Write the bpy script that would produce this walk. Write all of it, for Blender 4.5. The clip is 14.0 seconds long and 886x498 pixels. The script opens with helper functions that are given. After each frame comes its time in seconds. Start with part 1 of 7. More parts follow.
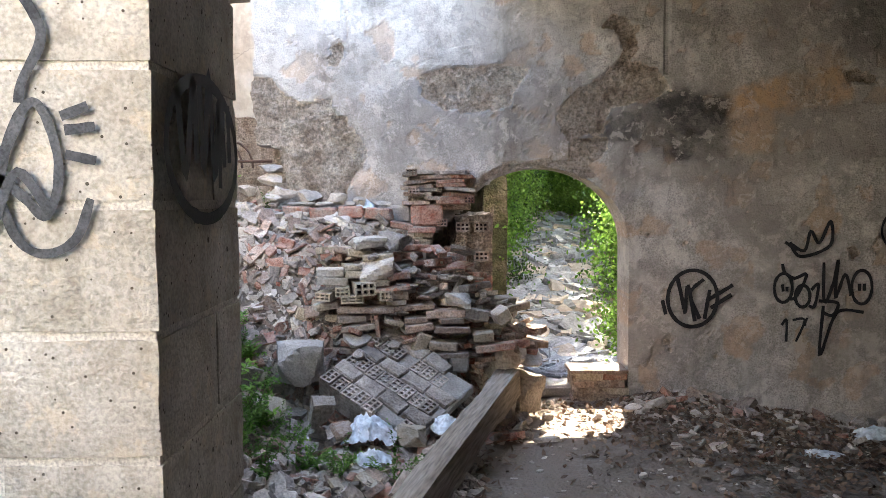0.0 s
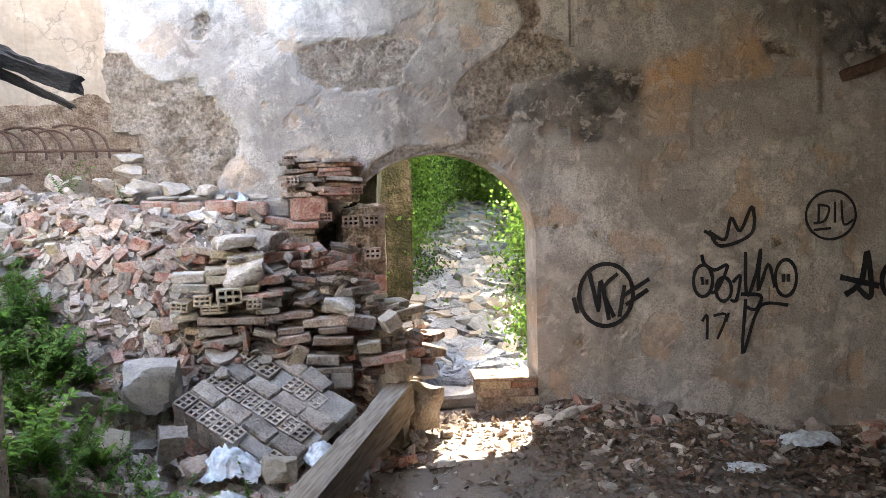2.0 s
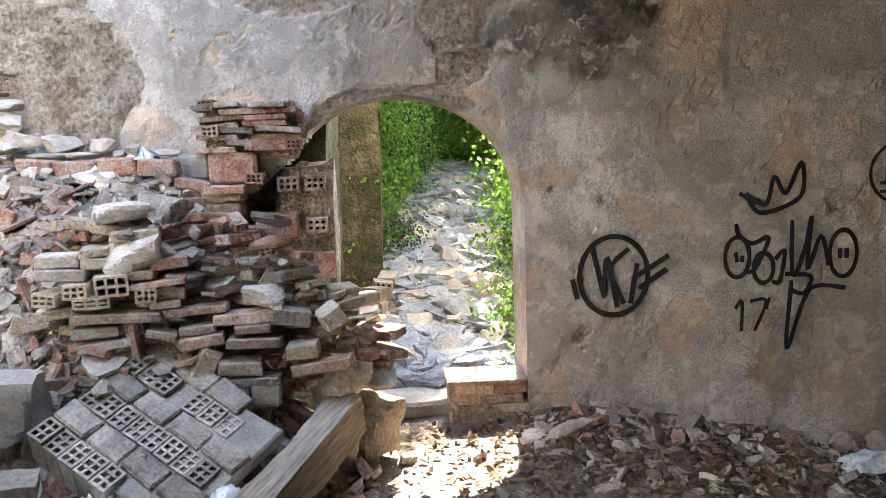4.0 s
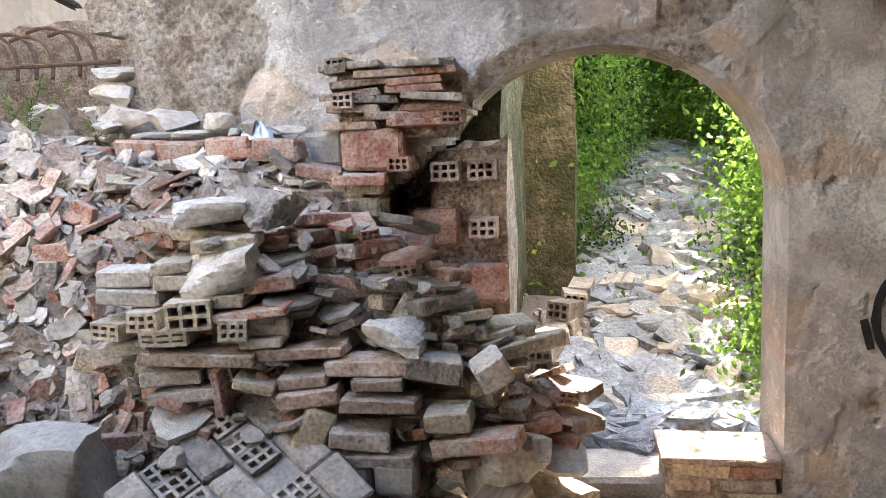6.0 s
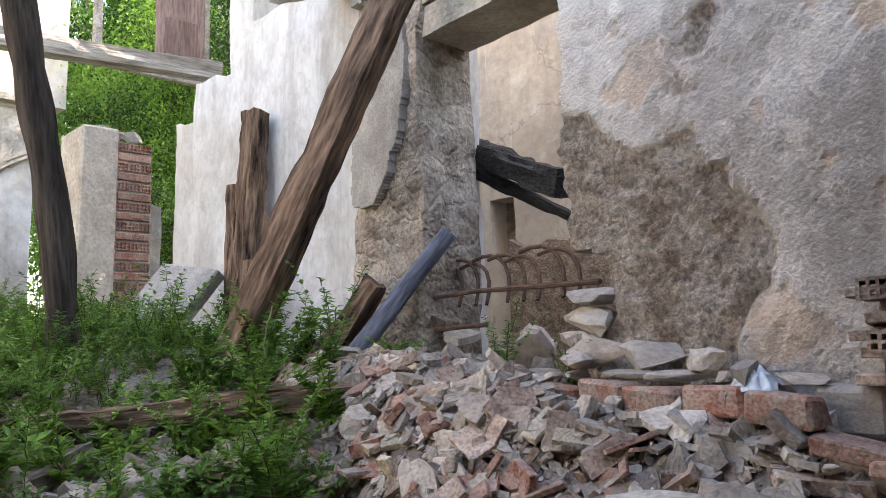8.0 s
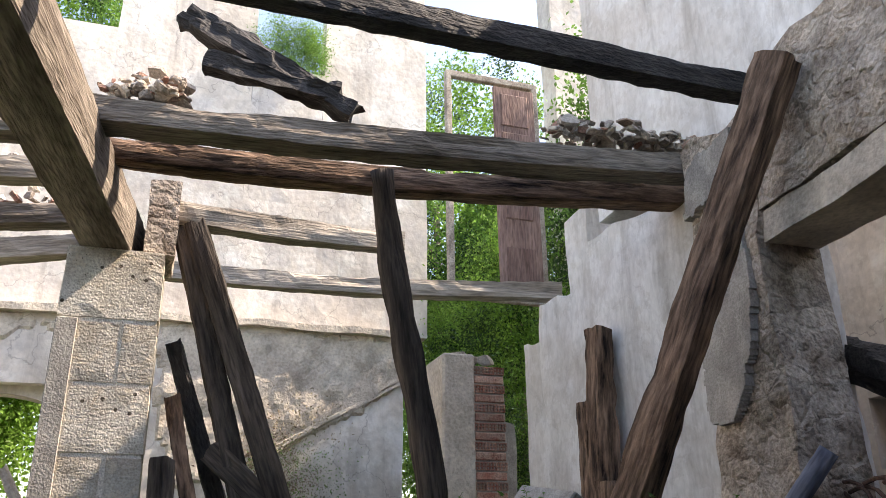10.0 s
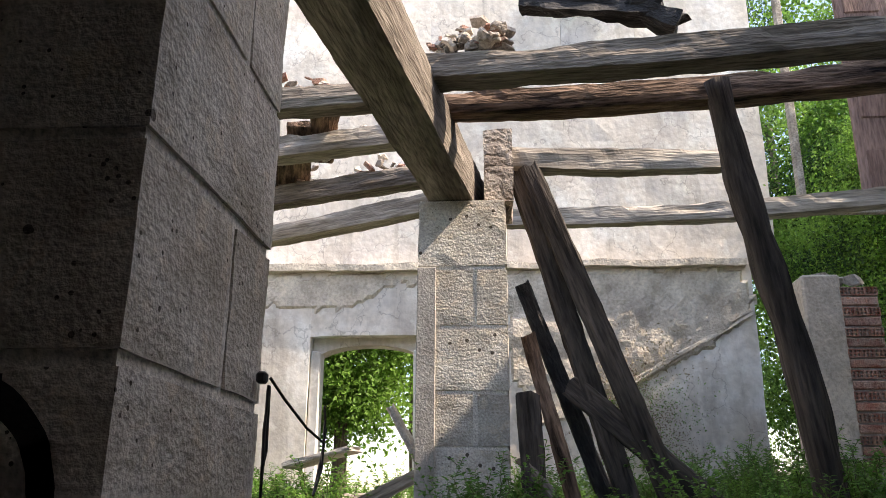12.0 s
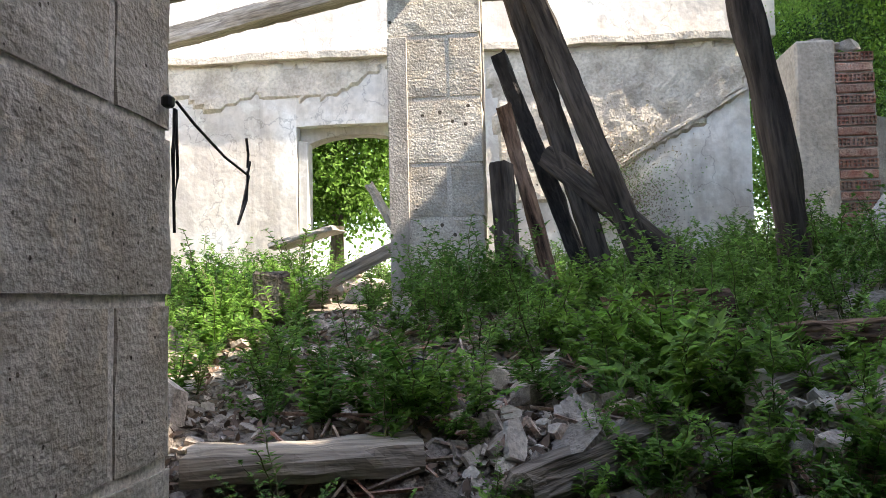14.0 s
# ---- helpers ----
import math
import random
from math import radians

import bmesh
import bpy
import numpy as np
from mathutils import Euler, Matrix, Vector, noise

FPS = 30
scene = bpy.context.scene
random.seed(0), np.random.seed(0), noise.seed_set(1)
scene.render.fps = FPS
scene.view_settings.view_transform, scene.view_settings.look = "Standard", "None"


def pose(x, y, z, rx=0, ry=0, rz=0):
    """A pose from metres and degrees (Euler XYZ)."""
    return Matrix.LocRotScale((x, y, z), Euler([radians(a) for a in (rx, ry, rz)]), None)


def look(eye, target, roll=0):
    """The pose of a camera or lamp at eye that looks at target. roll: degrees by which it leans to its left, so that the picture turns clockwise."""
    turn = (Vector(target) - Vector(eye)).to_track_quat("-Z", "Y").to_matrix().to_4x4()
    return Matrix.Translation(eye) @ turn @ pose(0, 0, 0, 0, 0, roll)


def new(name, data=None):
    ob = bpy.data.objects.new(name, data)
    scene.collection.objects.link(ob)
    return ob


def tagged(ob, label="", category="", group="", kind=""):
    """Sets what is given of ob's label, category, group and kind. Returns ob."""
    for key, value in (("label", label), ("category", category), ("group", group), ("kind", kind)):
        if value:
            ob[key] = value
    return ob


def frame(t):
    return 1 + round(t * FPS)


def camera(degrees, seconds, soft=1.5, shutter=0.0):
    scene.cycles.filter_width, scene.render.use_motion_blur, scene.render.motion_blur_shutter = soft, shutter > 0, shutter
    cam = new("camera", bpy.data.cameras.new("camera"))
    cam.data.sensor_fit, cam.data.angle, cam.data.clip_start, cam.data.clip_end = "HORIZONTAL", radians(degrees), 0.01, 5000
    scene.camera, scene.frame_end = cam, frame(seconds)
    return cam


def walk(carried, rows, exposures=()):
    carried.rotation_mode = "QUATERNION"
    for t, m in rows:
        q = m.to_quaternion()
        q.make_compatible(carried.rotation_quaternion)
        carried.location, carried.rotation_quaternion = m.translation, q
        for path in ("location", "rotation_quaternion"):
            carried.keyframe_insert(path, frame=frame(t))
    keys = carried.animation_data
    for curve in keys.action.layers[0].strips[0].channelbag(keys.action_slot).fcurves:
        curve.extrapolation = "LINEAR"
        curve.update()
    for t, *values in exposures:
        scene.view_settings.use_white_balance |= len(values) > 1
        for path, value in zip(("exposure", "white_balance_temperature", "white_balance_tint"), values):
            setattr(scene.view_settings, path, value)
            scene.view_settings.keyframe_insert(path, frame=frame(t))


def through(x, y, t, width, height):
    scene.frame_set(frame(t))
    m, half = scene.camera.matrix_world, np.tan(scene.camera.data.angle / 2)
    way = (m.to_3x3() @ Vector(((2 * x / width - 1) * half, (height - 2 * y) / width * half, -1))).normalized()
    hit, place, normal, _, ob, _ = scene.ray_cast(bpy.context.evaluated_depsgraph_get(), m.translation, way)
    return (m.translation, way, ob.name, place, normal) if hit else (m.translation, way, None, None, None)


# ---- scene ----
cam = camera(57.6, 14.0, soft=0.6)
METRES, EYE, TILT, LEAN, TURN = 5.2, 1.6, -3.3, 0.5, 0.0
ROWS = [
    (0.0, 0.0, 0.0, 0.0, 0.0, 0.0, -0.0),
    (0.5, 0.0024, 0.0376, 0.0056, -0.79, 0.36, 1.84),
    (1.0, 0.0181, 0.0679, 0.0107, -4.39, 0.24, 2.36),
    (1.5, 0.0498, 0.1018, 0.0116, -4.55, -0.01, 1.7),
    (2.0, 0.0685, 0.1375, 0.0078, -4.59, -0.76, 1.29),
    (2.5, 0.0764, 0.1998, 0.0063, -4.68, -2.26, 1.25),
    (3.0, 0.0939, 0.2551, 0.0094, -5.1, -2.33, 1.71),
    (5.5, 0.1416, 0.5618, 0.014, -0.0, -5.18, 1.01),
    (6.0, 0.1321, 0.6219, 0.0233, 9.2, -4.52, 1.21),
    (6.5, 0.113, 0.6814, 0.031, 23.65, -2.16, 0.48),
    (7.0, 0.096, 0.7257, 0.0403, 34.3, 0.74, -0.66),
    (7.5, 0.091, 0.7638, 0.053, 39.64, 3.99, -1.05),
    (8.0, 0.1002, 0.798, 0.0679, 47.08, 8.78, -1.69),
    (10.5, 0.1059, 0.7765, 0.095, 78.19, 23.34, -3.29),
    (11.0, 0.0975, 0.7706, 0.0924, 86.93, 23.0, -3.62),
    (11.5, 0.0895, 0.767, 0.088, 92.37, 20.8, -3.27),
    (12.0, 0.0802, 0.7637, 0.0806, 94.71, 16.66, -3.64),
    (12.5, 0.0764, 0.7568, 0.0741, 97.61, 12.88, -4.28),
    (13.0, 0.0759, 0.7646, 0.0672, 97.85, 9.74, -4.31),
    (13.5, 0.0695, 0.7816, 0.057, 95.92, 6.79, -3.63),
    (14.0, 0.0557, 0.8079, 0.0445, 95.55, 2.81, -2.0),
]
walk(cam, [(t, pose(0, 0, EYE, TILT, LEAN, TURN) @ pose(METRES * x, METRES * y, METRES * z, 90 + pitch, roll, yaw)) for t, x, y, z, yaw, pitch, roll in ROWS],
     exposures=[(0.0, 4.0, 7400, 13), (1.5, 4.25, 7750, 14), (3.0, 4.3, 7700, 12), (5.5, 4.43, 7750, 12), (6.5, 4.12, 7900, 14), (8.0, 3.15, 8150, 16), (10.5, 1.75, 7800, 17), (11.0, 1.6, 7700, 16), (12.0, 1.8, 7600, 16), (12.5, 2.0, 7600, 16), (13.0, 2.15, 7550, 15), (13.5, 2.25, 7450, 14), (14.0, 2.45, 7400, 13)])

# ---- light ----
world = bpy.data.worlds.new("sky")
scene.world = world
world.use_nodes = True
wn = world.node_tree
sky = wn.nodes.new("ShaderNodeTexSky")
sky.sky_type, sky.sun_disc = "NISHITA", False
sky.sun_elevation, sky.sun_rotation = radians(49), radians(9)
wn.links.new(sky.outputs[0], wn.nodes["Background"].inputs[0])
wn.nodes["Background"].inputs[1].default_value = 0.15
sun = new("sun", bpy.data.lights.new("sun", "SUN"))
sun.data.energy, sun.data.angle, sun.data.color = 3.2, radians(0.6), (1.0, 0.95, 0.86)
sun.matrix_world = look((0, 0, 20), (-0.11 * 20, -0.66 * 20, 20 - 0.78 * 20))


# ---- materials ----
def mat(name, dark, light, rough=0.9, scale=6.0, grain=60.0, bump=0.3, island=0.0, stretch=(1, 1, 1), third=None, third_at=0.62, spec=0.3, metal=0.0, speck=0.8):
    """A weathered surface: two colours mixed by broad noise, a fine grain, a relief, and chance per object or island."""
    m = bpy.data.materials.new(name)
    m.use_nodes = True
    n, l = m.node_tree.nodes, m.node_tree.links
    b = n["Principled BSDF"]
    b.inputs["Roughness"].default_value = rough
    b.inputs["Specular IOR Level"].default_value = spec
    b.inputs["Metallic"].default_value = metal
    co = n.new("ShaderNodeTexCoord")
    mp = n.new("ShaderNodeMapping")
    mp.inputs["Scale"].default_value = stretch
    oi = n.new("ShaderNodeObjectInfo")
    l.new(co.outputs["Object"], mp.inputs["Vector"])
    l.new(oi.outputs["Random"], mp.inputs["Location"])
    n1, n2 = n.new("ShaderNodeTexNoise"), n.new("ShaderNodeTexNoise")
    for node, s, d in ((n1, scale, 6), (n2, grain, 3)):
        node.inputs["Scale"].default_value, node.inputs["Detail"].default_value = s, d
        l.new(mp.outputs[0], node.inputs["Vector"])
    n1.inputs["Roughness"].default_value = 0.65
    r = n.new("ShaderNodeValToRGB")
    r.color_ramp.elements[0].position, r.color_ramp.elements[0].color = 0.33, (*dark, 1)
    r.color_ramp.elements[1].position, r.color_ramp.elements[1].color = 0.66, (*light, 1)
    if third:
        e = r.color_ramp.elements.new(third_at)
        e.color = (*third, 1)
    l.new(n1.outputs["Fac"], r.inputs["Fac"])
    mul = n.new("ShaderNodeMix")
    mul.data_type, mul.blend_type = "RGBA", "MULTIPLY"
    mul.inputs["Factor"].default_value = speck
    gr = n.new("ShaderNodeValToRGB")
    gr.color_ramp.elements[0].position, gr.color_ramp.elements[0].color = 0.3, (0.45, 0.45, 0.45, 1)
    gr.color_ramp.elements[1].position, gr.color_ramp.elements[1].color = 0.6, (1.1, 1.1, 1.1, 1)
    l.new(n2.outputs["Fac"], gr.inputs["Fac"])
    l.new(r.outputs["Color"], mul.inputs["A"])
    l.new(gr.outputs["Color"], mul.inputs["B"])
    out = mul.outputs["Result"]
    if island:
        ge = n.new("ShaderNodeNewGeometry")
        add = n.new("ShaderNodeMath")
        add.operation = "ADD"
        l.new(ge.outputs["Random Per Island"], add.inputs[0])
        l.new(oi.outputs["Random"], add.inputs[1])
        fr = n.new("ShaderNodeMath")
        fr.operation = "FRACT"
        l.new(add.outputs[0], fr.inputs[0])
        hs = n.new("ShaderNodeHueSaturation")
        mr = n.new("ShaderNodeMapRange")
        mr.inputs["To Min"].default_value, mr.inputs["To Max"].default_value = 1 - island, 1 + island
        l.new(fr.outputs[0], mr.inputs["Value"])
        l.new(mr.outputs[0], hs.inputs["Value"])
        l.new(out, hs.inputs["Color"])
        out = hs.outputs["Color"]
    l.new(out, b.inputs["Base Color"])
    bp = n.new("ShaderNodeBump")
    bp.inputs["Strength"].default_value, bp.inputs["Distance"].default_value = bump, 0.02
    mx = n.new("ShaderNodeMath")
    mx.operation = "ADD"
    l.new(n1.outputs["Fac"], mx.inputs[0])
    l.new(n2.outputs["Fac"], mx.inputs[1])
    l.new(mx.outputs[0], bp.inputs["Height"])
    l.new(bp.outputs[0], b.inputs["Normal"])
    return m


def leaf_mat(name, dark, light, through=0.35):
    m = mat(name, dark, light, rough=0.55, scale=1.2, grain=30, bump=0.05, island=0.35)
    n, l = m.node_tree.nodes, m.node_tree.links
    b = n["Principled BSDF"]
    src = b.inputs["Base Color"].links[0].from_socket
    t = n.new("ShaderNodeBsdfTranslucent")
    l.new(src, t.inputs["Color"])
    mix = n.new("ShaderNodeMixShader")
    mix.inputs[0].default_value = through
    l.new(b.outputs[0], mix.inputs[1])
    l.new(t.outputs[0], mix.inputs[2])
    l.new(mix.outputs[0], n["Material Output"].inputs["Surface"])
    return m


def stained(m, layers):
    """Adds stains of their own shape, stored on the mesh as named layers, over a material's colour."""
    n, l = m.node_tree.nodes, m.node_tree.links
    b = n["Principled BSDF"]
    for layer, colour in layers:
        src = b.inputs["Base Color"].links[0].from_socket
        at = n.new("ShaderNodeAttribute")
        at.attribute_name = layer
        mx = n.new("ShaderNodeMix")
        mx.data_type = "RGBA"
        l.new(at.outputs["Fac"], mx.inputs["Factor"])
        l.new(src, mx.inputs["A"])
        mx.inputs["B"].default_value = (*colour, 1)
        l.new(mx.outputs["Result"], b.inputs["Base Color"])
    return m


PLASTER = stained(mat("old_plaster", (0.38, 0.345, 0.32), (0.69, 0.645, 0.605), scale=1.7, grain=75, bump=0.5, speck=0.8, third=(0.57, 0.525, 0.48), third_at=0.5),
                  (("white", (0.78, 0.735, 0.67)), ("grey", (0.34, 0.31, 0.285)), ("ochre", (0.58, 0.36, 0.20)), ("soot", (0.045, 0.043, 0.042))))
RENDER_ROUGH = mat("bare_mortar", (0.23, 0.165, 0.125), (0.52, 0.43, 0.355), scale=11, grain=55, bump=1.0, third=(0.39, 0.305, 0.24), third_at=0.5)
PEEL = mat("peeled_far_plaster", (0.38, 0.325, 0.265), (0.66, 0.585, 0.49), scale=4, grain=30, bump=0.7, speck=0.4)
RED = mat("red_ribbed_brick", (0.40, 0.145, 0.09), (0.56, 0.26, 0.18), scale=9, grain=80, bump=0.5, island=0.2, third=(0.46, 0.37, 0.31), third_at=0.58)
LANE = mat("pale_lane_stone", (0.19, 0.20, 0.215), (0.44, 0.47, 0.50), scale=6, grain=60, bump=0.4, island=0.2)
WOOD_DARK = mat("dark_weathered_timber", (0.025, 0.02, 0.017), (0.13, 0.105, 0.088), scale=8, grain=60, bump=0.8, stretch=(0.1, 1, 1), spec=0.2, speck=0.95)
RUBBLE_WALL = mat("rubble_masonry", (0.25, 0.19, 0.145), (0.58, 0.495, 0.41), scale=5, grain=40, bump=1.0, speck=0.5)
WHITEWASH = mat("whitewash", (0.58, 0.56, 0.53), (0.84, 0.83, 0.81), scale=1.6, grain=25, bump=0.2, speck=0.22, stretch=(1, 1, 0.45))
FARWASH = mat("far_plaster", (0.55, 0.52, 0.50), (0.84, 0.82, 0.79), scale=0.9, grain=14, bump=0.3, speck=0.25, third=(0.68, 0.62, 0.55), third_at=0.5)
ASHLAR = mat("limestone", (0.44, 0.405, 0.35), (0.64, 0.60, 0.54), scale=3, grain=70, bump=0.45, island=0.10, speck=0.6)
CEMENT = mat("cement", (0.28, 0.26, 0.235), (0.48, 0.45, 0.41), scale=5, grain=70, bump=0.4, speck=0.5)
MOSSY = mat("mossy_masonry", (0.045, 0.05, 0.026), (0.17, 0.145, 0.105), scale=4, grain=45, bump=1.0, third=(0.085, 0.085, 0.045), third_at=0.5)
JOINT = mat("lime_joint", (0.56, 0.52, 0.46), (0.72, 0.68, 0.62), scale=10, grain=90, bump=0.3)
EARTH = mat("dusty_earth", (0.13, 0.105, 0.085), (0.30, 0.265, 0.225), scale=5, grain=45, bump=1.0)
BRICK = mat("red_brick", (0.29, 0.10, 0.065), (0.52, 0.23, 0.155), scale=9, grain=70, bump=0.5, island=0.3, third=(0.48, 0.33, 0.26), third_at=0.62)
TILE = mat("dusty_brick", (0.24, 0.18, 0.145), (0.54, 0.46, 0.39), scale=8, grain=70, bump=0.5, island=0.38, third=(0.41, 0.29, 0.225), third_at=0.48)
BUFF = mat("buff_brick", (0.40, 0.32, 0.22), (0.58, 0.50, 0.39), scale=8, grain=70, bump=0.4, island=0.2)
STONE = mat("broken_stone", (0.22, 0.18, 0.15), (0.52, 0.45, 0.385), scale=6, grain=60, bump=0.7, island=0.38, speck=0.65)
PALE = mat("plaster_lump", (0.40, 0.35, 0.295), (0.66, 0.595, 0.52), scale=6, grain=60, bump=0.5, island=0.25, speck=0.55)
# near-black colour that stands in for the shade deep in a brick's holes
HOLE = mat("brick_hole_shade", (0.03, 0.02, 0.016), (0.07, 0.05, 0.04), scale=20, bump=0.2)
WOOD = mat("grey_timber", (0.09, 0.07, 0.055), (0.29, 0.25, 0.21), scale=7, grain=60, bump=0.9, stretch=(0.12, 1, 1), spec=0.2, speck=0.95)
WOOD_RED = mat("rotten_timber", (0.018, 0.010, 0.008), (0.36, 0.235, 0.165), scale=15, grain=50, bump=1.0, stretch=(0.14, 1, 1), spec=0.2, speck=1.0)
WOOD_PALE = mat("pale_timber", (0.24, 0.20, 0.16), (0.47, 0.42, 0.36), scale=7, grain=60, bump=0.5, stretch=(0.1, 1, 1), spec=0.2)
CHAR = mat("charred_timber", (0.012, 0.012, 0.013), (0.05, 0.047, 0.047), rough=0.7, scale=14, grain=60, bump=1.0, stretch=(0.3, 1, 1))
BLUEWOOD = mat("blue_painted_pole", (0.07, 0.08, 0.11), (0.22, 0.245, 0.31), scale=6, grain=50, bump=0.4, stretch=(0.2, 1, 1))
RUST = mat("rusty_steel", (0.06, 0.035, 0.028), (0.15, 0.085, 0.06), rough=0.75, scale=20, grain=90, bump=0.4)
INK = mat("black_spray_paint", (0.012, 0.012, 0.013), (0.03, 0.03, 0.032), rough=0.6, scale=12, grain=90, bump=0.1)
INK_GREY = mat("faded_spray_paint", (0.035, 0.038, 0.045), (0.11, 0.115, 0.125), rough=0.8, scale=9, grain=110, bump=0.2)
PLASTIC = mat("white_plastic", (0.55, 0.64, 0.68), (0.86, 0.88, 0.89), rough=0.35, scale=7, grain=30, bump=0.15, spec=0.5)
BLACK_CABLE = mat("black_rubber", (0.012, 0.012, 0.012), (0.03, 0.03, 0.03), rough=0.5, scale=20, bump=0.1)
SHUTTER = mat("weathered_shutter", (0.15, 0.09, 0.075), (0.30, 0.20, 0.17), scale=5, grain=50, bump=0.5, stretch=(1, 1, 0.15))
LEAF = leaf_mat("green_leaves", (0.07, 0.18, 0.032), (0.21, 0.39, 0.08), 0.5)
# kept dark to cut bounced light; only unseen walls and ceiling wear it
DIM = mat("bounce_cutting_plaster", (0.10, 0.09, 0.082), (0.22, 0.20, 0.185), scale=1.5, grain=40, bump=0.2)
# lighter copy of LEAF, with sunlight put into the green
LEAF_BRIGHT = leaf_mat("painted_sunlit_leaves", (0.09, 0.22, 0.035), (0.27, 0.47, 0.09), 0.5)
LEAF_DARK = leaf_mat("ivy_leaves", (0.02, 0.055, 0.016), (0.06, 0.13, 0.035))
DRY = leaf_mat("dry_leaves", (0.10, 0.06, 0.04), (0.29, 0.20, 0.14), 0.15)
STRAW = mat("dry_stems", (0.24, 0.20, 0.12), (0.42, 0.36, 0.24), scale=8, bump=0.1, island=0.2)
STEM = mat("green_stems", (0.08, 0.10, 0.035), (0.17, 0.18, 0.08), scale=8, bump=0.1, island=0.2)


def weather(m, crack=0.0, streak=0.5, blotch=0.5, tone=(0.34, 0.31, 0.28), size=0.8):
    """Rain streaks, cloudy blotches and hair cracks over a wall's colour."""
    n, l = m.node_tree.nodes, m.node_tree.links
    b = n["Principled BSDF"]
    co = n.new("ShaderNodeTexCoord").outputs["Object"]

    def over(factor, kind, colour):
        src = b.inputs["Base Color"].links[0].from_socket
        mx = n.new("ShaderNodeMix")
        mx.data_type, mx.blend_type = "RGBA", kind
        l.new(factor, mx.inputs["Factor"])
        l.new(src, mx.inputs["A"])
        mx.inputs["B"].default_value = (*colour, 1)
        l.new(mx.outputs["Result"], b.inputs["Base Color"])

    def ramp(value, lo, hi, most):
        mr = n.new("ShaderNodeMapRange")
        for key, v in (("From Min", lo), ("From Max", hi), ("To Min", 0.0), ("To Max", most)):
            mr.inputs[key].default_value = v
        l.new(value, mr.inputs["Value"])
        return mr.outputs[0]

    def cloud(scale, detail, rough, stretch=(1, 1, 1), shift=0.0):
        mp = n.new("ShaderNodeMapping")
        mp.inputs["Scale"].default_value, mp.inputs["Location"].default_value = stretch, (shift, shift, shift)
        l.new(co, mp.inputs["Vector"])
        t = n.new("ShaderNodeTexNoise")
        for key, v in (("Scale", scale), ("Detail", detail), ("Roughness", rough), ("Distortion", 0.4)):
            t.inputs[key].default_value = v
        l.new(mp.outputs[0], t.inputs["Vector"])
        return t.outputs["Fac"]

    over(ramp(cloud(size, 9, 0.72, shift=3.0), 0.47, 0.60, blotch), "MIX", tone)
    over(ramp(cloud(size * 3.3, 8, 0.75, shift=7.0), 0.53, 0.62, blotch * 0.6), "MIX", tuple(c * 0.75 for c in tone))
    over(ramp(cloud(2.2, 6, 0.65, (1.6, 1.6, 0.18), 11.0), 0.52, 0.72, streak), "MULTIPLY", (0.42, 0.39, 0.36))
    over(ramp(cloud(size * 9, 7, 0.7, shift=19.0), 0.54, 0.58, blotch * 0.5), "MIX", tuple(c * 0.85 for c in tone))
    over(ramp(cloud(size * 7, 7, 0.7, shift=29.0), 0.56, 0.60, blotch * 0.6), "MIX", tuple(min(0.8, c * 2.1) for c in tone))
    if crack:
        ad = n.new("ShaderNodeVectorMath")
        ad.operation = "ADD"
        nz = n.new("ShaderNodeTexNoise")
        nz.inputs["Scale"].default_value, nz.inputs["Detail"].default_value = 2.5, 6
        l.new(co, nz.inputs["Vector"])
        l.new(co, ad.inputs[0])
        l.new(nz.outputs["Color"], ad.inputs[1])
        vo = n.new("ShaderNodeTexVoronoi")
        vo.feature = "DISTANCE_TO_EDGE"
        vo.inputs["Scale"].default_value = 0.75
        l.new(ad.outputs[0], vo.inputs["Vector"])
        over(ramp(vo.outputs["Distance"], 0.009, 0.002, crack), "MIX", (0.09, 0.08, 0.07))
    return m


for wall_m, args in ((PLASTER, (0.14, 0.6, 0.72, (0.33, 0.295, 0.265), 1.1)), (WHITEWASH, (0.1, 0.6, 0.42, (0.50, 0.45, 0.385), 0.7)), (FARWASH, (0.35, 0.5, 0.5, (0.47, 0.41, 0.35), 0.5)), (CEMENT, (0.0, 0.3, 0.3)), (ASHLAR, (0.0, 0.4, 0.5, (0.34, 0.28, 0.205), 1.3)), (DIM, (0.0, 0.4, 0.3))):
    weather(wall_m, *args)


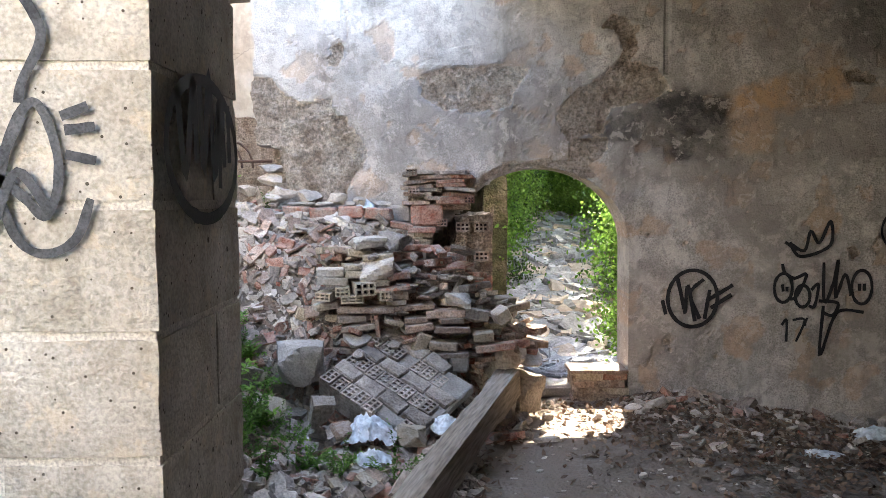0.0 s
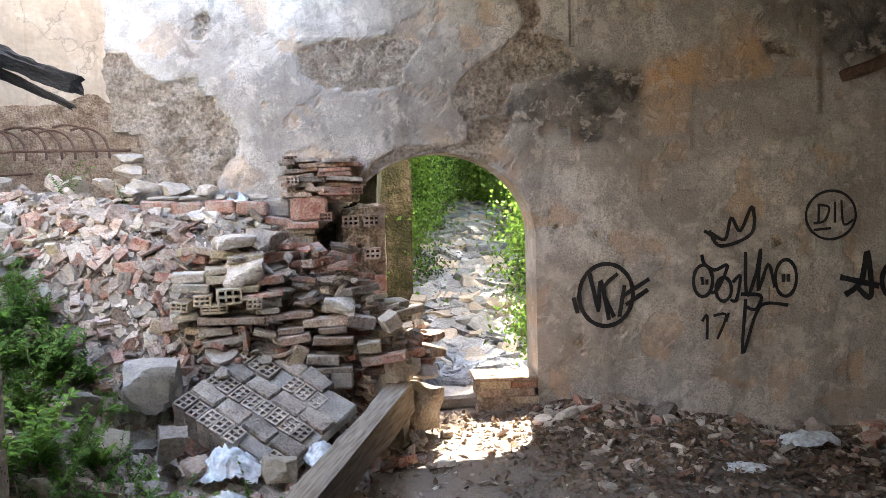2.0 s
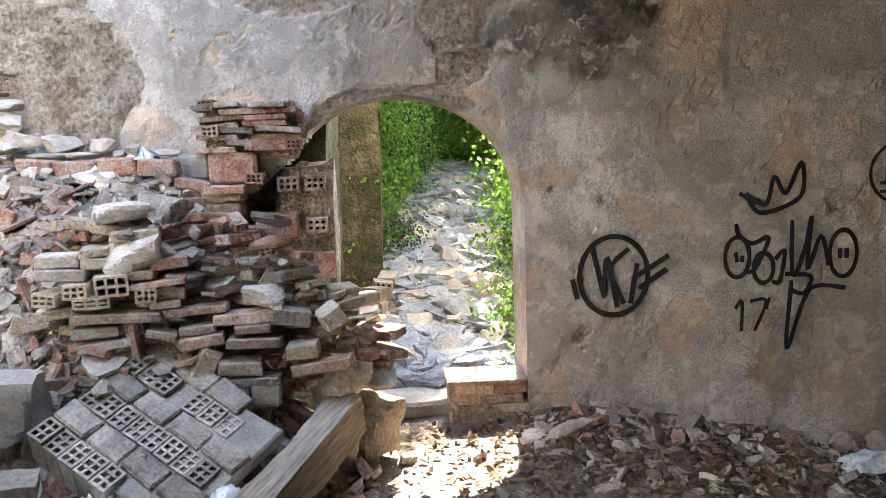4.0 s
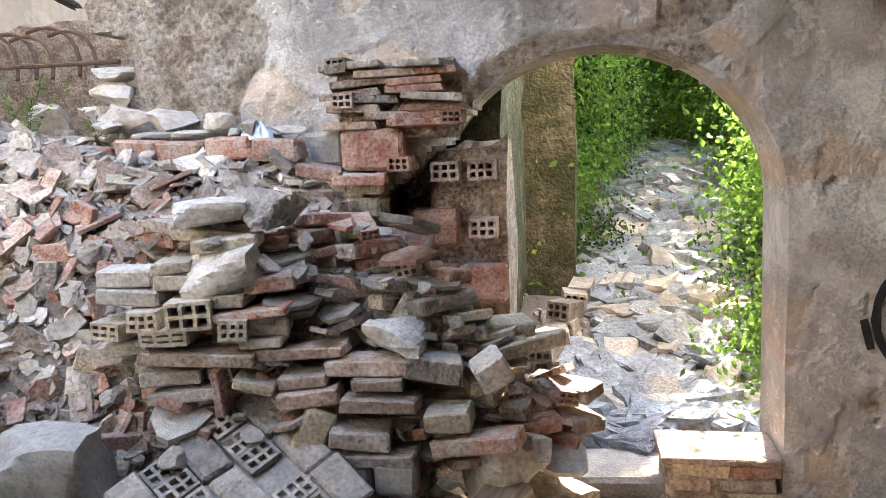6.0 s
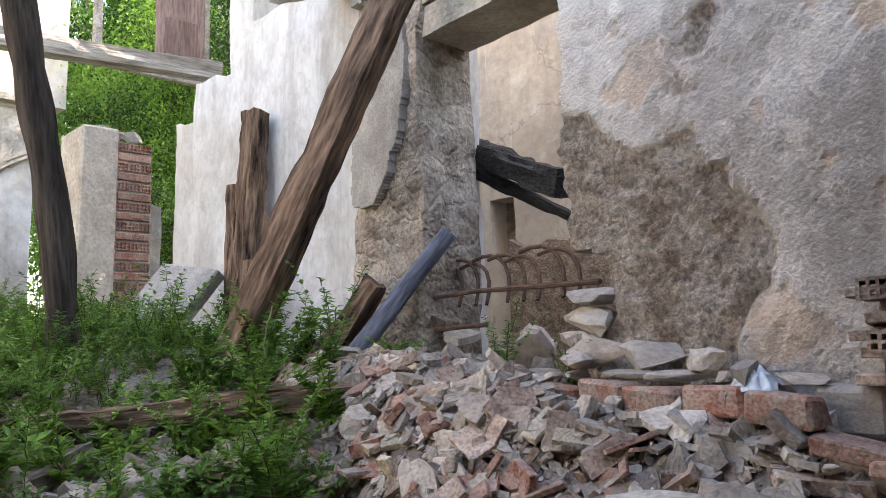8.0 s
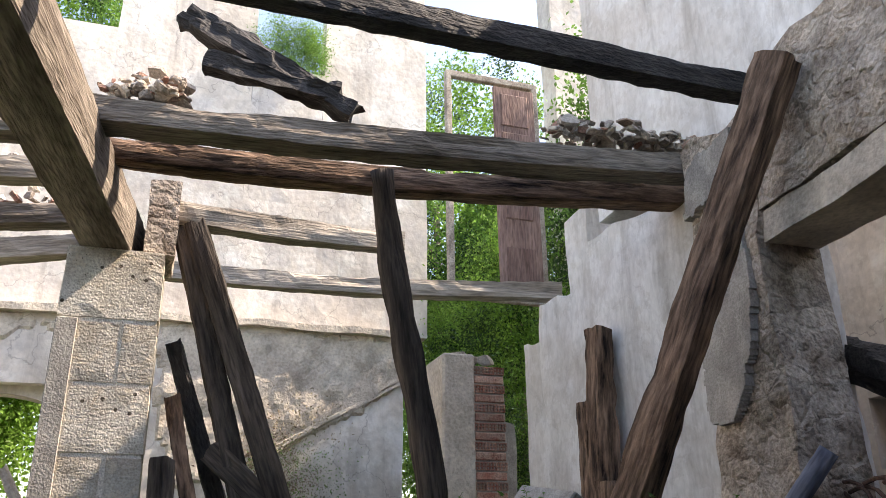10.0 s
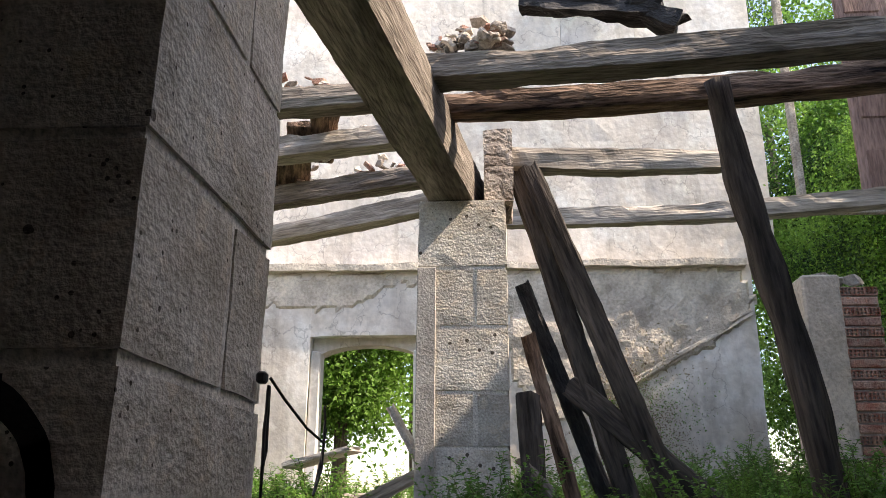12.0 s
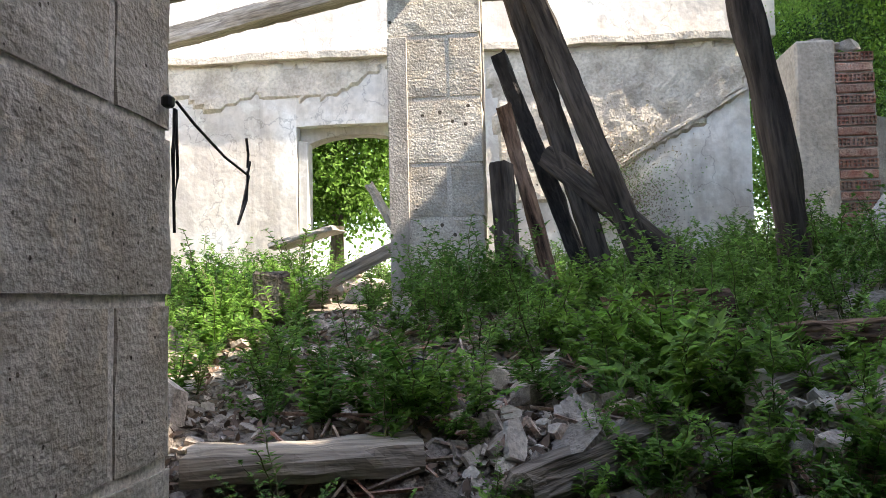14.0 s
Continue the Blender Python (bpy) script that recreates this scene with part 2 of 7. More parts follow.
def stony(m, size=7.0, depth=0.9):
    """Rough courses of small stones: cells of their own tone, with sunk joints."""
    n, l = m.node_tree.nodes, m.node_tree.links
    b = n["Principled BSDF"]
    co = n.new("ShaderNodeTexCoord").outputs["Object"]
    mp = n.new("ShaderNodeMapping")
    mp.inputs["Scale"].default_value = (1, 1, 1.8)
    l.new(co, mp.inputs["Vector"])
    nz = n.new("ShaderNodeTexNoise")
    nz.inputs["Scale"].default_value, nz.inputs["Detail"].default_value = 4, 4
    l.new(co, nz.inputs["Vector"])
    mv = n.new("ShaderNodeMix")
    mv.data_type = "VECTOR"
    mv.inputs["Factor"].default_value = 0.3
    l.new(mp.outputs[0], mv.inputs["A"])
    l.new(nz.outputs["Color"], mv.inputs["B"])
    cell, edge = n.new("ShaderNodeTexVoronoi"), n.new("ShaderNodeTexVoronoi")
    edge.feature = "DISTANCE_TO_EDGE"
    for v in (cell, edge):
        v.inputs["Scale"].default_value = size
        l.new(mv.outputs["Result"], v.inputs["Vector"])
    hs = n.new("ShaderNodeHueSaturation")
    sep = n.new("ShaderNodeSeparateColor")
    l.new(cell.outputs["Color"], sep.inputs[0])
    mr = n.new("ShaderNodeMapRange")
    mr.inputs["To Min"].default_value, mr.inputs["To Max"].default_value = 0.84, 1.16
    l.new(sep.outputs[0], mr.inputs["Value"])
    l.new(mr.outputs[0], hs.inputs["Value"])
    l.new(b.inputs["Base Color"].links[0].from_socket, hs.inputs["Color"])
    l.new(hs.outputs["Color"], b.inputs["Base Color"])
    bp = n.new("ShaderNodeBump")
    bp.inputs["Strength"].default_value, bp.inputs["Distance"].default_value = depth, 0.04
    er = n.new("ShaderNodeMapRange")
    er.inputs["From Max"].default_value = 0.16
    l.new(edge.outputs["Distance"], er.inputs["Value"])
    l.new(er.outputs[0], bp.inputs["Height"])
    l.new(b.inputs["Normal"].links[0].from_socket, bp.inputs["Normal"])
    l.new(bp.outputs[0], b.inputs["Normal"])


def dusty(m, colour=(0.50, 0.455, 0.405), most=0.36):
    """Pale mortar dust that has settled on the upper faces."""
    n, l = m.node_tree.nodes, m.node_tree.links
    b = n["Principled BSDF"]
    ge = n.new("ShaderNodeNewGeometry")
    sp = n.new("ShaderNodeSeparateXYZ")
    l.new(ge.outputs["Normal"], sp.inputs[0])
    nz = n.new("ShaderNodeTexNoise")
    nz.inputs["Scale"].default_value, nz.inputs["Detail"].default_value = 14, 5
    l.new(ge.outputs["Position"], nz.inputs["Vector"])
    up = n.new("ShaderNodeMapRange")
    for key, v in (("From Min", 0.35), ("From Max", 0.95), ("To Max", most)):
        up.inputs[key].default_value = v
    l.new(sp.outputs["Z"], up.inputs["Value"])
    pa = n.new("ShaderNodeMapRange")
    for key, v in (("From Min", 0.35), ("From Max", 0.6)):
        pa.inputs[key].default_value = v
    l.new(nz.outputs["Fac"], pa.inputs["Value"])
    mu = n.new("ShaderNodeMath")
    mu.operation = "MULTIPLY"
    l.new(up.outputs[0], mu.inputs[0])
    l.new(pa.outputs[0], mu.inputs[1])
    mx = n.new("ShaderNodeMix")
    mx.data_type = "RGBA"
    l.new(mu.outputs[0], mx.inputs["Factor"])
    l.new(b.inputs["Base Color"].links[0].from_socket, mx.inputs["A"])
    mx.inputs["B"].default_value = (*colour, 1)
    l.new(mx.outputs["Result"], b.inputs["Base Color"])


def bare_layer(m, layer):
    """Where the named layer says so, the plaster is gone and pebbly brown mortar shows."""
    n, l = m.node_tree.nodes, m.node_tree.links
    b = n["Principled BSDF"]
    at = n.new("ShaderNodeAttribute")
    at.attribute_name = layer
    sharp = n.new("ShaderNodeMapRange")
    sharp.inputs["From Min"].default_value, sharp.inputs["From Max"].default_value = 0.46, 0.54
    co = n.new("ShaderNodeTexCoord").outputs["Object"]
    big, small = n.new("ShaderNodeTexNoise"), n.new("ShaderNodeTexNoise")
    for t, sc, de, ro in ((big, 5.0, 9, 0.7), (small, 38.0, 5, 0.7)):
        t.inputs["Scale"].default_value, t.inputs["Detail"].default_value, t.inputs["Roughness"].default_value = sc, de, ro
        l.new(co, t.inputs["Vector"])
    fray, edge = n.new("ShaderNodeMapRange"), n.new("ShaderNodeMath")
    fray.inputs["To Min"].default_value, fray.inputs["To Max"].default_value = -0.14, 0.14
    l.new(small.outputs["Fac"], fray.inputs["Value"])
    l.new(at.outputs["Fac"], edge.inputs[0])
    l.new(fray.outputs[0], edge.inputs[1])
    l.new(edge.outputs[0], sharp.inputs["Value"])
    ra = n.new("ShaderNodeValToRGB")
    ra.color_ramp.elements[0].position, ra.color_ramp.elements[0].color = 0.36, (0.34, 0.255, 0.19, 1)
    ra.color_ramp.elements[1].position, ra.color_ramp.elements[1].color = 0.66, (0.74, 0.66, 0.57, 1)
    e = ra.color_ramp.elements.new(0.5)
    e.color = (0.58, 0.48, 0.39, 1)
    l.new(big.outputs["Fac"], ra.inputs["Fac"])
    gr = n.new("ShaderNodeMapRange")
    for key, v in (("From Min", 0.36), ("From Max", 0.6), ("To Min", 0.5), ("To Max", 1.2)):
        gr.inputs[key].default_value = v
    l.new(small.outputs["Fac"], gr.inputs["Value"])
    hs = n.new("ShaderNodeHueSaturation")
    l.new(gr.outputs[0], hs.inputs["Value"])
    l.new(ra.outputs["Color"], hs.inputs["Color"])
    mx = n.new("ShaderNodeMix")
    mx.data_type = "RGBA"
    l.new(sharp.outputs[0], mx.inputs["Factor"])
    l.new(b.inputs["Base Color"].links[0].from_socket, mx.inputs["A"])
    l.new(hs.outputs["Color"], mx.inputs["B"])
    l.new(mx.outputs["Result"], b.inputs["Base Color"])
    bp = n.new("ShaderNodeBump")
    bp.inputs["Distance"].default_value = 0.06
    l.new(sharp.outputs[0], bp.inputs["Strength"])
    ad = n.new("ShaderNodeMath")
    l.new(big.outputs["Fac"], ad.inputs[0])
    l.new(small.outputs["Fac"], ad.inputs[1])
    l.new(ad.outputs[0], bp.inputs["Height"])
    l.new(b.inputs["Normal"].links[0].from_socket, bp.inputs["Normal"])
    l.new(bp.outputs[0], b.inputs["Normal"])


bare_layer(PLASTER, "bare")
for dust_m in (TILE, BRICK, BUFF, STONE):
    dusty(dust_m)
stained(EARTH, (("mortar_dust", (0.24, 0.195, 0.16)),))


def pitted(m, size=38.0, few=0.82):
    """Small dark pits, here and there."""
    n, l = m.node_tree.nodes, m.node_tree.links
    b = n["Principled BSDF"]
    co = n.new("ShaderNodeTexCoord").outputs["Object"]
    vo = n.new("ShaderNodeTexVoronoi")
    vo.inputs["Scale"].default_value = size
    l.new(co, vo.inputs["Vector"])
    sep = n.new("ShaderNodeSeparateColor")
    l.new(vo.outputs["Color"], sep.inputs[0])
    near, some, both = (n.new("ShaderNodeMath") for _ in range(3))
    near.operation, some.operation, both.operation = "LESS_THAN", "GREATER_THAN", "MULTIPLY"
    near.inputs[1].default_value, some.inputs[1].default_value = 0.2, few
    l.new(vo.outputs["Distance"], near.inputs[0])
    l.new(sep.outputs[0], some.inputs[0])
    l.new(near.outputs[0], both.inputs[0])
    l.new(some.outputs[0], both.inputs[1])
    mx = n.new("ShaderNodeMix")
    mx.data_type = "RGBA"
    l.new(both.outputs[0], mx.inputs["Factor"])
    l.new(b.inputs["Base Color"].links[0].from_socket, mx.inputs["A"])
    mx.inputs["B"].default_value = (0.09, 0.075, 0.06, 1)
    l.new(mx.outputs["Result"], b.inputs["Base Color"])


pitted(ASHLAR, 42.0, 0.86)
pitted(ASHLAR, 16.0, 0.95)


def tooled(m, depth=0.25):
    """Short slanting chisel strokes."""
    n, l = m.node_tree.nodes, m.node_tree.links
    b = n["Principled BSDF"]
    mp = n.new("ShaderNodeMapping")
    mp.inputs["Rotation"].default_value = (radians(38), radians(38), 0)
    mp.inputs["Scale"].default_value = (14, 14, 46)
    l.new(n.new("ShaderNodeTexCoord").outputs["Object"], mp.inputs["Vector"])
    t = n.new("ShaderNodeTexNoise")
    t.inputs["Scale"].default_value, t.inputs["Detail"].default_value = 1.0, 3
    l.new(mp.outputs[0], t.inputs["Vector"])
    bp = n.new("ShaderNodeBump")
    bp.inputs["Strength"].default_value, bp.inputs["Distance"].default_value = depth, 0.02
    l.new(t.outputs["Fac"], bp.inputs["Height"])
    l.new(b.inputs["Normal"].links[0].from_socket, bp.inputs["Normal"])
    l.new(bp.outputs[0], b.inputs["Normal"])


tooled(ASHLAR, 0.35)
stony(RUBBLE_WALL, 7.0, 0.45)
stony(MOSSY, 17.0, 0.3)
stony(RENDER_ROUGH, 30.0, 0.3)

# ---- building tools ----
rng = random.Random(7)


def step(a, b, v):
    u = min(1.0, max(0.0, (v - a) / (b - a)))
    return u * u * (3 - 2 * u)


def fbm(x, y, z=0.0, o=4):
    return noise.fractal(Vector((x, y, z)), 1.0, 2.0, o)


def mesh_of(bm, name, mats, smooth=False):
    me = bpy.data.meshes.new(name)
    bm.to_mesh(me)
    bm.free()
    for m in (mats if isinstance(mats, (list, tuple)) else [mats]):
        me.materials.append(m)
    if smooth:
        me.shade_smooth()
    return me


def part(name, bm, material, parent=None, label="", smooth=False):
    """Links a bmesh, or a finished mesh, as one object under a thing or a part."""
    me = bm if isinstance(bm, bpy.types.Mesh) else mesh_of(bm, name, material, smooth)
    ob = new(name, me)
    ob.parent = parent
    return tagged(ob, label)


def thing(name, label, category, at=(0, 0, 0), group="", kind=""):
    ob = new(name)
    ob.location = at
    return tagged(ob, label, category, group, kind)


def add_box(bm, size, m=Matrix.Identity(4), bevel=0.0, jag=0.0, mi=0, r=rng):
    v = bmesh.ops.create_cube(bm, size=1.0, matrix=m @ Matrix.Diagonal((*size, 1)))["verts"]
    if jag:
        for p in v:
            p.co += Vector((r.uniform(-jag, jag), r.uniform(-jag, jag), r.uniform(-jag, jag)))
    fs = {f for p in v for f in p.link_faces}
    for f in fs:
        f.material_index = mi
    if bevel:
        bmesh.ops.bevel(bm, geom=list({e for p in v for e in p.link_edges}), offset=bevel, segments=1, affect="EDGES")


def box(size, bevel=0.0, jag=0.0):
    bm = bmesh.new()
    add_box(bm, size, bevel=bevel, jag=jag)
    return bm


def skew(x):
    """The arch wall runs askew: how far it lies behind its middle line."""
    return -0.135 * (x - 0.2)


def wall_box(name, x0, x1, y0, y1, z0, z1, material, label="", cell=0.25, rough=0.02, ragged=0.0, seed=0, askew=False):
    """A wall as a gridded block with an uneven face, and a broken top where ragged."""
    bm = bmesh.new()
    nx, ny, nz = (max(1, min(90, int((b - a) / cell))) for a, b in ((x0, x1), (y0, y1), (z0, z1)))
    bmesh.ops.create_cube(bm, size=1.0)
    for ax, k in ((0, nx), (1, ny), (2, nz)):
        for i in range(1, k):
            no = Vector((0, 0, 0))
            no[ax] = 1
            co = Vector((0, 0, 0))
            co[ax] = i / k - 0.5
            bmesh.ops.bisect_plane(bm, geom=bm.verts[:] + bm.edges[:] + bm.faces[:], plane_co=co, plane_no=no)
    for v in bm.verts:
        u = v.co.z + 0.5
        x, y, z = x0 + (v.co.x + 0.5) * (x1 - x0), y0 + (v.co.y + 0.5) * (y1 - y0), z0 + u * (z1 - z0)
        d = noise.noise_vector(Vector((x * 1.7 + seed, y * 1.7, z * 1.7))) * rough + noise.noise_vector(Vector((x * 6 + seed, y * 6, z * 6))) * rough * 0.4
        top = ragged * u * (fbm(x * 0.9 + seed, y * 0.9, 3.1) * 0.8 + noise.noise(Vector((x * 4, y * 4, seed))) * 0.3)
        v.co = Vector((x, y + (skew(x) if askew else 0.0), z + top)) + d
    ob = part(name, bm, material, None)
    return tagged(ob, label, "wall", kind="structure")


def timber(length, w, h, rough=0.008, seed=0, taper=0.0, sag=0.0, cells=26, rot=0.0):
    """A hewn beam along x, from 0 to length, with split and worn edges."""
    bm = bmesh.new()
    ring = []
    sec = [(-1, -1), (-0.35, -1.02), (0.35, -1.0), (1, -1), (1.02, -0.3), (1, 0.35), (1, 1), (0.3, 1.02), (-0.4, 1.0), (-1, 1), (-1.0, 0.35), (-1.02, -0.3)]
    for i in range(cells + 1):
        u = i / cells
        k = 1 - taper * u
        loop = []
        for j, (a, c) in enumerate(sec):
            corner = 0.93 if abs(a) > 0.9 and abs(c) > 0.9 else 1.0
            q = noise.noise(Vector((u * length * 1.6, j * 2.3, seed * 5.1))) * rough * 1.6 + noise.noise(Vector((u * length * 9, j * 1.7, seed * 3.7))) * rough
            if rot and c > 0.2:
                q -= max(0, fbm(u * length * 1.5, j * 0.7, seed * 2.2)) * rot
            x = u * length + (noise.noise(Vector((j * 1.9, seed, 2.0))) * 0.06 if i in (0, cells) else 0)
            loop.append(bm.verts.new((x, a * w / 2 * k * corner + q * a, c * h / 2 * k * corner + q * c - sag * math.sin(math.pi * u))))
        ring.append(loop)
    for a, b in zip(ring, ring[1:]):
        for j in range(len(sec)):
            bm.faces.new((a[j], a[(j + 1) % len(sec)], b[(j + 1) % len(sec)], b[j]))
    bm.faces.new(ring[0][::-1])
    bm.faces.new(ring[-1])
    bmesh.ops.recalc_face_normals(bm, faces=bm.faces[:])
    return bm


def between(a, b, roll=0.0):
    """The pose that lays an x-axis piece from a to b, and its length."""
    a, b = Vector(a), Vector(b)
    d = b - a
    x = d.normalized()
    up = Vector((0, 0, 1)) if abs(x.z) < 0.95 else Vector((0, 1, 0))
    y = up.cross(x).normalized()
    z = x.cross(y)
    m = Matrix((x, y, z)).transposed().to_4x4()
    return Matrix.Translation(a) @ m @ Matrix.Rotation(radians(roll), 4, "X"), d.length


def beam(name, a, b, w, h, material, label, category="beam", group="", roll=0.0, **kw):
    m, length = between(a, b, roll)
    ob = part(name, timber(length, w, h, **kw), material)
    ob.matrix_world = m
    return tagged(ob, label, category, group)


def pole(a, b, r0, r1, seed=0, knots=0.1, cells=24, sides=12):
    """A round pole or branch along x."""
    m, length = between(a, b)
    bm = bmesh.new()
    rings = []
    for i in range(cells + 1):
        u = i / cells
        bend = Vector((0, noise.noise(Vector((u * 1.6, seed, 0))) * r0 * 0.7, noise.noise(Vector((u * 1.6, seed, 9))) * r0 * 0.7))
        rr = (r0 + (r1 - r0) * u) * (1 + knots * noise.noise(Vector((u * 7, seed, 4))))
        rings.append([bm.verts.new(Vector((u * length, math.cos(t) * rr, math.sin(t) * rr)) * 1 + bend + Vector((0, 1, 1)) * noise.noise(Vector((u * 9, math.cos(t) * 2, math.sin(t) * 2 + seed))) * rr * knots) for t in (2 * math.pi * k / sides for k in range(sides))])
    for a1, b1 in zip(rings, rings[1:]):
        for j in range(sides):
            bm.faces.new((a1[j], a1[(j + 1) % sides], b1[(j + 1) % sides], b1[j]))
    bm.faces.new(rings[0][::-1])
    bm.faces.new(rings[-1])
    bmesh.ops.recalc_face_normals(bm, faces=bm.faces[:])
    return bm, m


def tube(points, r, sides=6):
    """A bent bar or cable through points, in world places."""
    bm = bmesh.new()
    rings = []
    pts = [Vector(p) for p in points]
    for i, p in enumerate(pts):
        d = (pts[min(i + 1, len(pts) - 1)] - pts[max(i - 1, 0)]).normalized()
        y = d.orthogonal().normalized()
        z = d.cross(y)
        if rings:
            ref = rings[-1][0].co - pts[i - 1]
            y = (ref - d * ref.dot(d)).normalized()
            z = d.cross(y)
        rings.append([bm.verts.new(p + (y * math.cos(t) + z * math.sin(t)) * r) for t in (2 * math.pi * k / sides for k in range(sides))])
    for a, b in zip(rings, rings[1:]):
        for j in range(sides):
            bm.faces.new((a[j], a[(j + 1) % sides], b[(j + 1) % sides], b[j]))
    bm.faces.new(rings[0][::-1])
    bm.faces.new(rings[-1])
    return bm


def rock(size, seed, flat=0.0, sub=2, sharp=0.5):
    """A broken lump: a sphere cut by planes, roughened."""
    bm = bmesh.new()
    bmesh.ops.create_icosphere(bm, subdivisions=sub, radius=0.62)
    r = random.Random(seed)
    cuts = [(Vector((r.gauss(0, 1), r.gauss(0, 1), r.gauss(0, 1))).normalized(), r.uniform(0.22, 0.46)) for _ in range(12)]
    cuts += [(Vector((0, 0, 1)), 0.42), (Vector((0, 0, -1)), 0.42)]
    for v in bm.verts:
        for no, d in cuts:
            k = v.co.dot(no)
            if k > d:
                v.co -= no * (k - d)
        v.co += noise.noise_vector(v.co * 3 + Vector((seed, 0, 0))) * 0.09 + noise.noise_vector(v.co * 8 + Vector((0, seed, 0))) * 0.035
        v.co = Vector((v.co.x * size[0], v.co.y * size[1], v.co.z * size[2]))
    return bm


# ---- the lie of the land ----
def ground_z(x, y):
    court = 1.18 * step(-0.75, -2.4, x) + 0.32 * step(-2.4, -4.4, x) + 0.15 * step(-5.2, -8.0, x)
    mound = 1.44 * step(5.15, 6.4, y + 0.08 * math.sin(3 * x)) * (1 - step(-0.5, 0.55, x))
    litter = (0.06 * step(5.2, 6.2, y) * step(1.3, 1.7, x) - 0.2 * step(1.6, 3.6, x) * step(3.0, 5.6, y)) if y < 6.8 else 0.0
    z = max(court, mound) + 0.15 * min(court, mound) + litter
    if y > 6.5:
        inner = 0.13 * step(6.7, 7.1, y) + 0.2 * max(0.0, y - 7.2) - 0.1 * max(0.0, y - 13.5)
        bank = 0.7 * step(1.6 + 0.14 * max(0.0, y - 7), 2.6 + 0.14 * max(0.0, y - 7), x) + 1.2 * step(0.35, -0.5, x) * step(8.6, 9.6, y)
        if y < 9.5 and x < 0.3:
            pass
        else:
            z = inner + bank * step(6.9, 7.4, y)
        if x < 0.3 and y < 9.5:
            z = max(z * step(8.5, 6.6, y), 0.9) if x < 0.05 else z
    return z


def lay(x, y):
    return ground_z(x, y) + 0.035 * fbm(x * 1.7, y * 1.7, 0.4) + 0.012 * noise.noise(Vector((x * 9, y * 9, 2)))

# ---- ground ----
def sheet(name, xs, ys, zf, material, label, category):
    idx, vs, fs = {}, [], []
    for i, x in enumerate(xs):
        for j, y in enumerate(ys):
            idx[i, j] = len(vs)
            vs.append((x, y, zf(x, y)))
    for i in range(len(xs) - 1):
        for j in range(len(ys) - 1):
            fs.append((idx[i, j], idx[i + 1, j], idx[i + 1, j + 1], idx[i, j + 1]))
    me = bpy.data.meshes.new(name)
    me.from_pydata(vs, [], fs)
    me.materials.append(material)
    me.shade_smooth()
    return tagged(new(name, me), label, category, kind="structure")


fine_x = [-400, -150, -60, -30, -16, -11] + [-9.5 + 0.12 * i for i in range(128)] + [6.5, 8, 12, 30, 90, 300]
fine_y = [-400, -120, -40, -15, -8] + [-5 + 0.12 * i for i in range(180)] + [17, 18.5, 21, 26, 40, 100, 400]
ground = sheet("ground", fine_x, fine_y, lay, EARTH, "dusty earth floor strewn with rubble and leaf litter", "ground")
ground.data.attributes.new("mortar_dust", "FLOAT", "POINT").data.foreach_set("value", [0.5 * step(4.2, 5.2, v.co.y + 0.3 * fbm(v.co.x, v.co.y)) * step(0.9, 0.3, v.co.x) * step(-3.0, -2.0, v.co.x) * step(10, 9, v.co.y) + (0.75 + 0.3 * fbm(v.co.x * 2, v.co.y * 2, 6.0)) * step(0.1, 0.5, v.co.x) * step(1.9, 1.3, v.co.x) * step(1.0, 3.0, v.co.y) * step(6.8, 6.5, v.co.y) * step(0.9, 1.0, v.co.x + 1) + 0.5 * step(6.6, 7.2, v.co.y) * step(0.2, 0.4, v.co.x) * step(2.4, 1.8, v.co.x) for v in ground.data.vertices])


# ---- the arch wall ----
def poly_sd(pts, x, z):
    """Signed distance to a closed outline, negative inside, for arrays x, z."""
    d, inside = np.full(x.shape, 1e9), np.zeros(x.shape, bool)
    for (ax, az), (bx, bz) in zip(pts, pts[1:] + pts[:1]):
        ex, ez = bx - ax, bz - az
        t = np.clip(((x - ax) * ex + (z - az) * ez) / (ex * ex + ez * ez), 0, 1)
        d = np.minimum(d, np.hypot(x - ax - t * ex, z - az - t * ez))
        inside ^= ((az > z) != (bz > z)) & (x < ex * (z - az) / (ez + 1e-12) + ax)
    return np.where(inside, -d, d)


WALL_Y, WALL_T = 6.58, 0.42
ARCH_X, ARCH_Z, ARCH_R, ARCH_A = 0.795, 1.235, 0.645, 0.72


def arch_sd(x, z):
    head = (np.hypot((x - ARCH_X) / ARCH_A, (z - ARCH_Z) / ARCH_R) - 1) * ARCH_R
    return np.where(z > ARCH_Z, head, np.maximum(x - ARCH_X - ARCH_A, 0.225 - x))


def true_wall(u, v):
    """From the square drawing of the wall to its true, askew line."""
    k = 5.553 / (5.6 + 0.135 * (u - 0.4))
    return 0.4 + (u - 0.4) * k, 1.57 + (v - 1.57) * k


def drawn(x, z):
    """Back from the true wall to the drawing."""
    k = 5.553 - 0.135 * (x - 0.4)
    k = 5.6 / k
    return 0.4 + (x - 0.4) * k, 1.57 + (z - 1.57) * k


def noise_array(x, z, s, seed, o=4):
    return np.array([fbm(a * s + seed, b * s, seed * 0.37, o) for a, b in zip(x, z)])


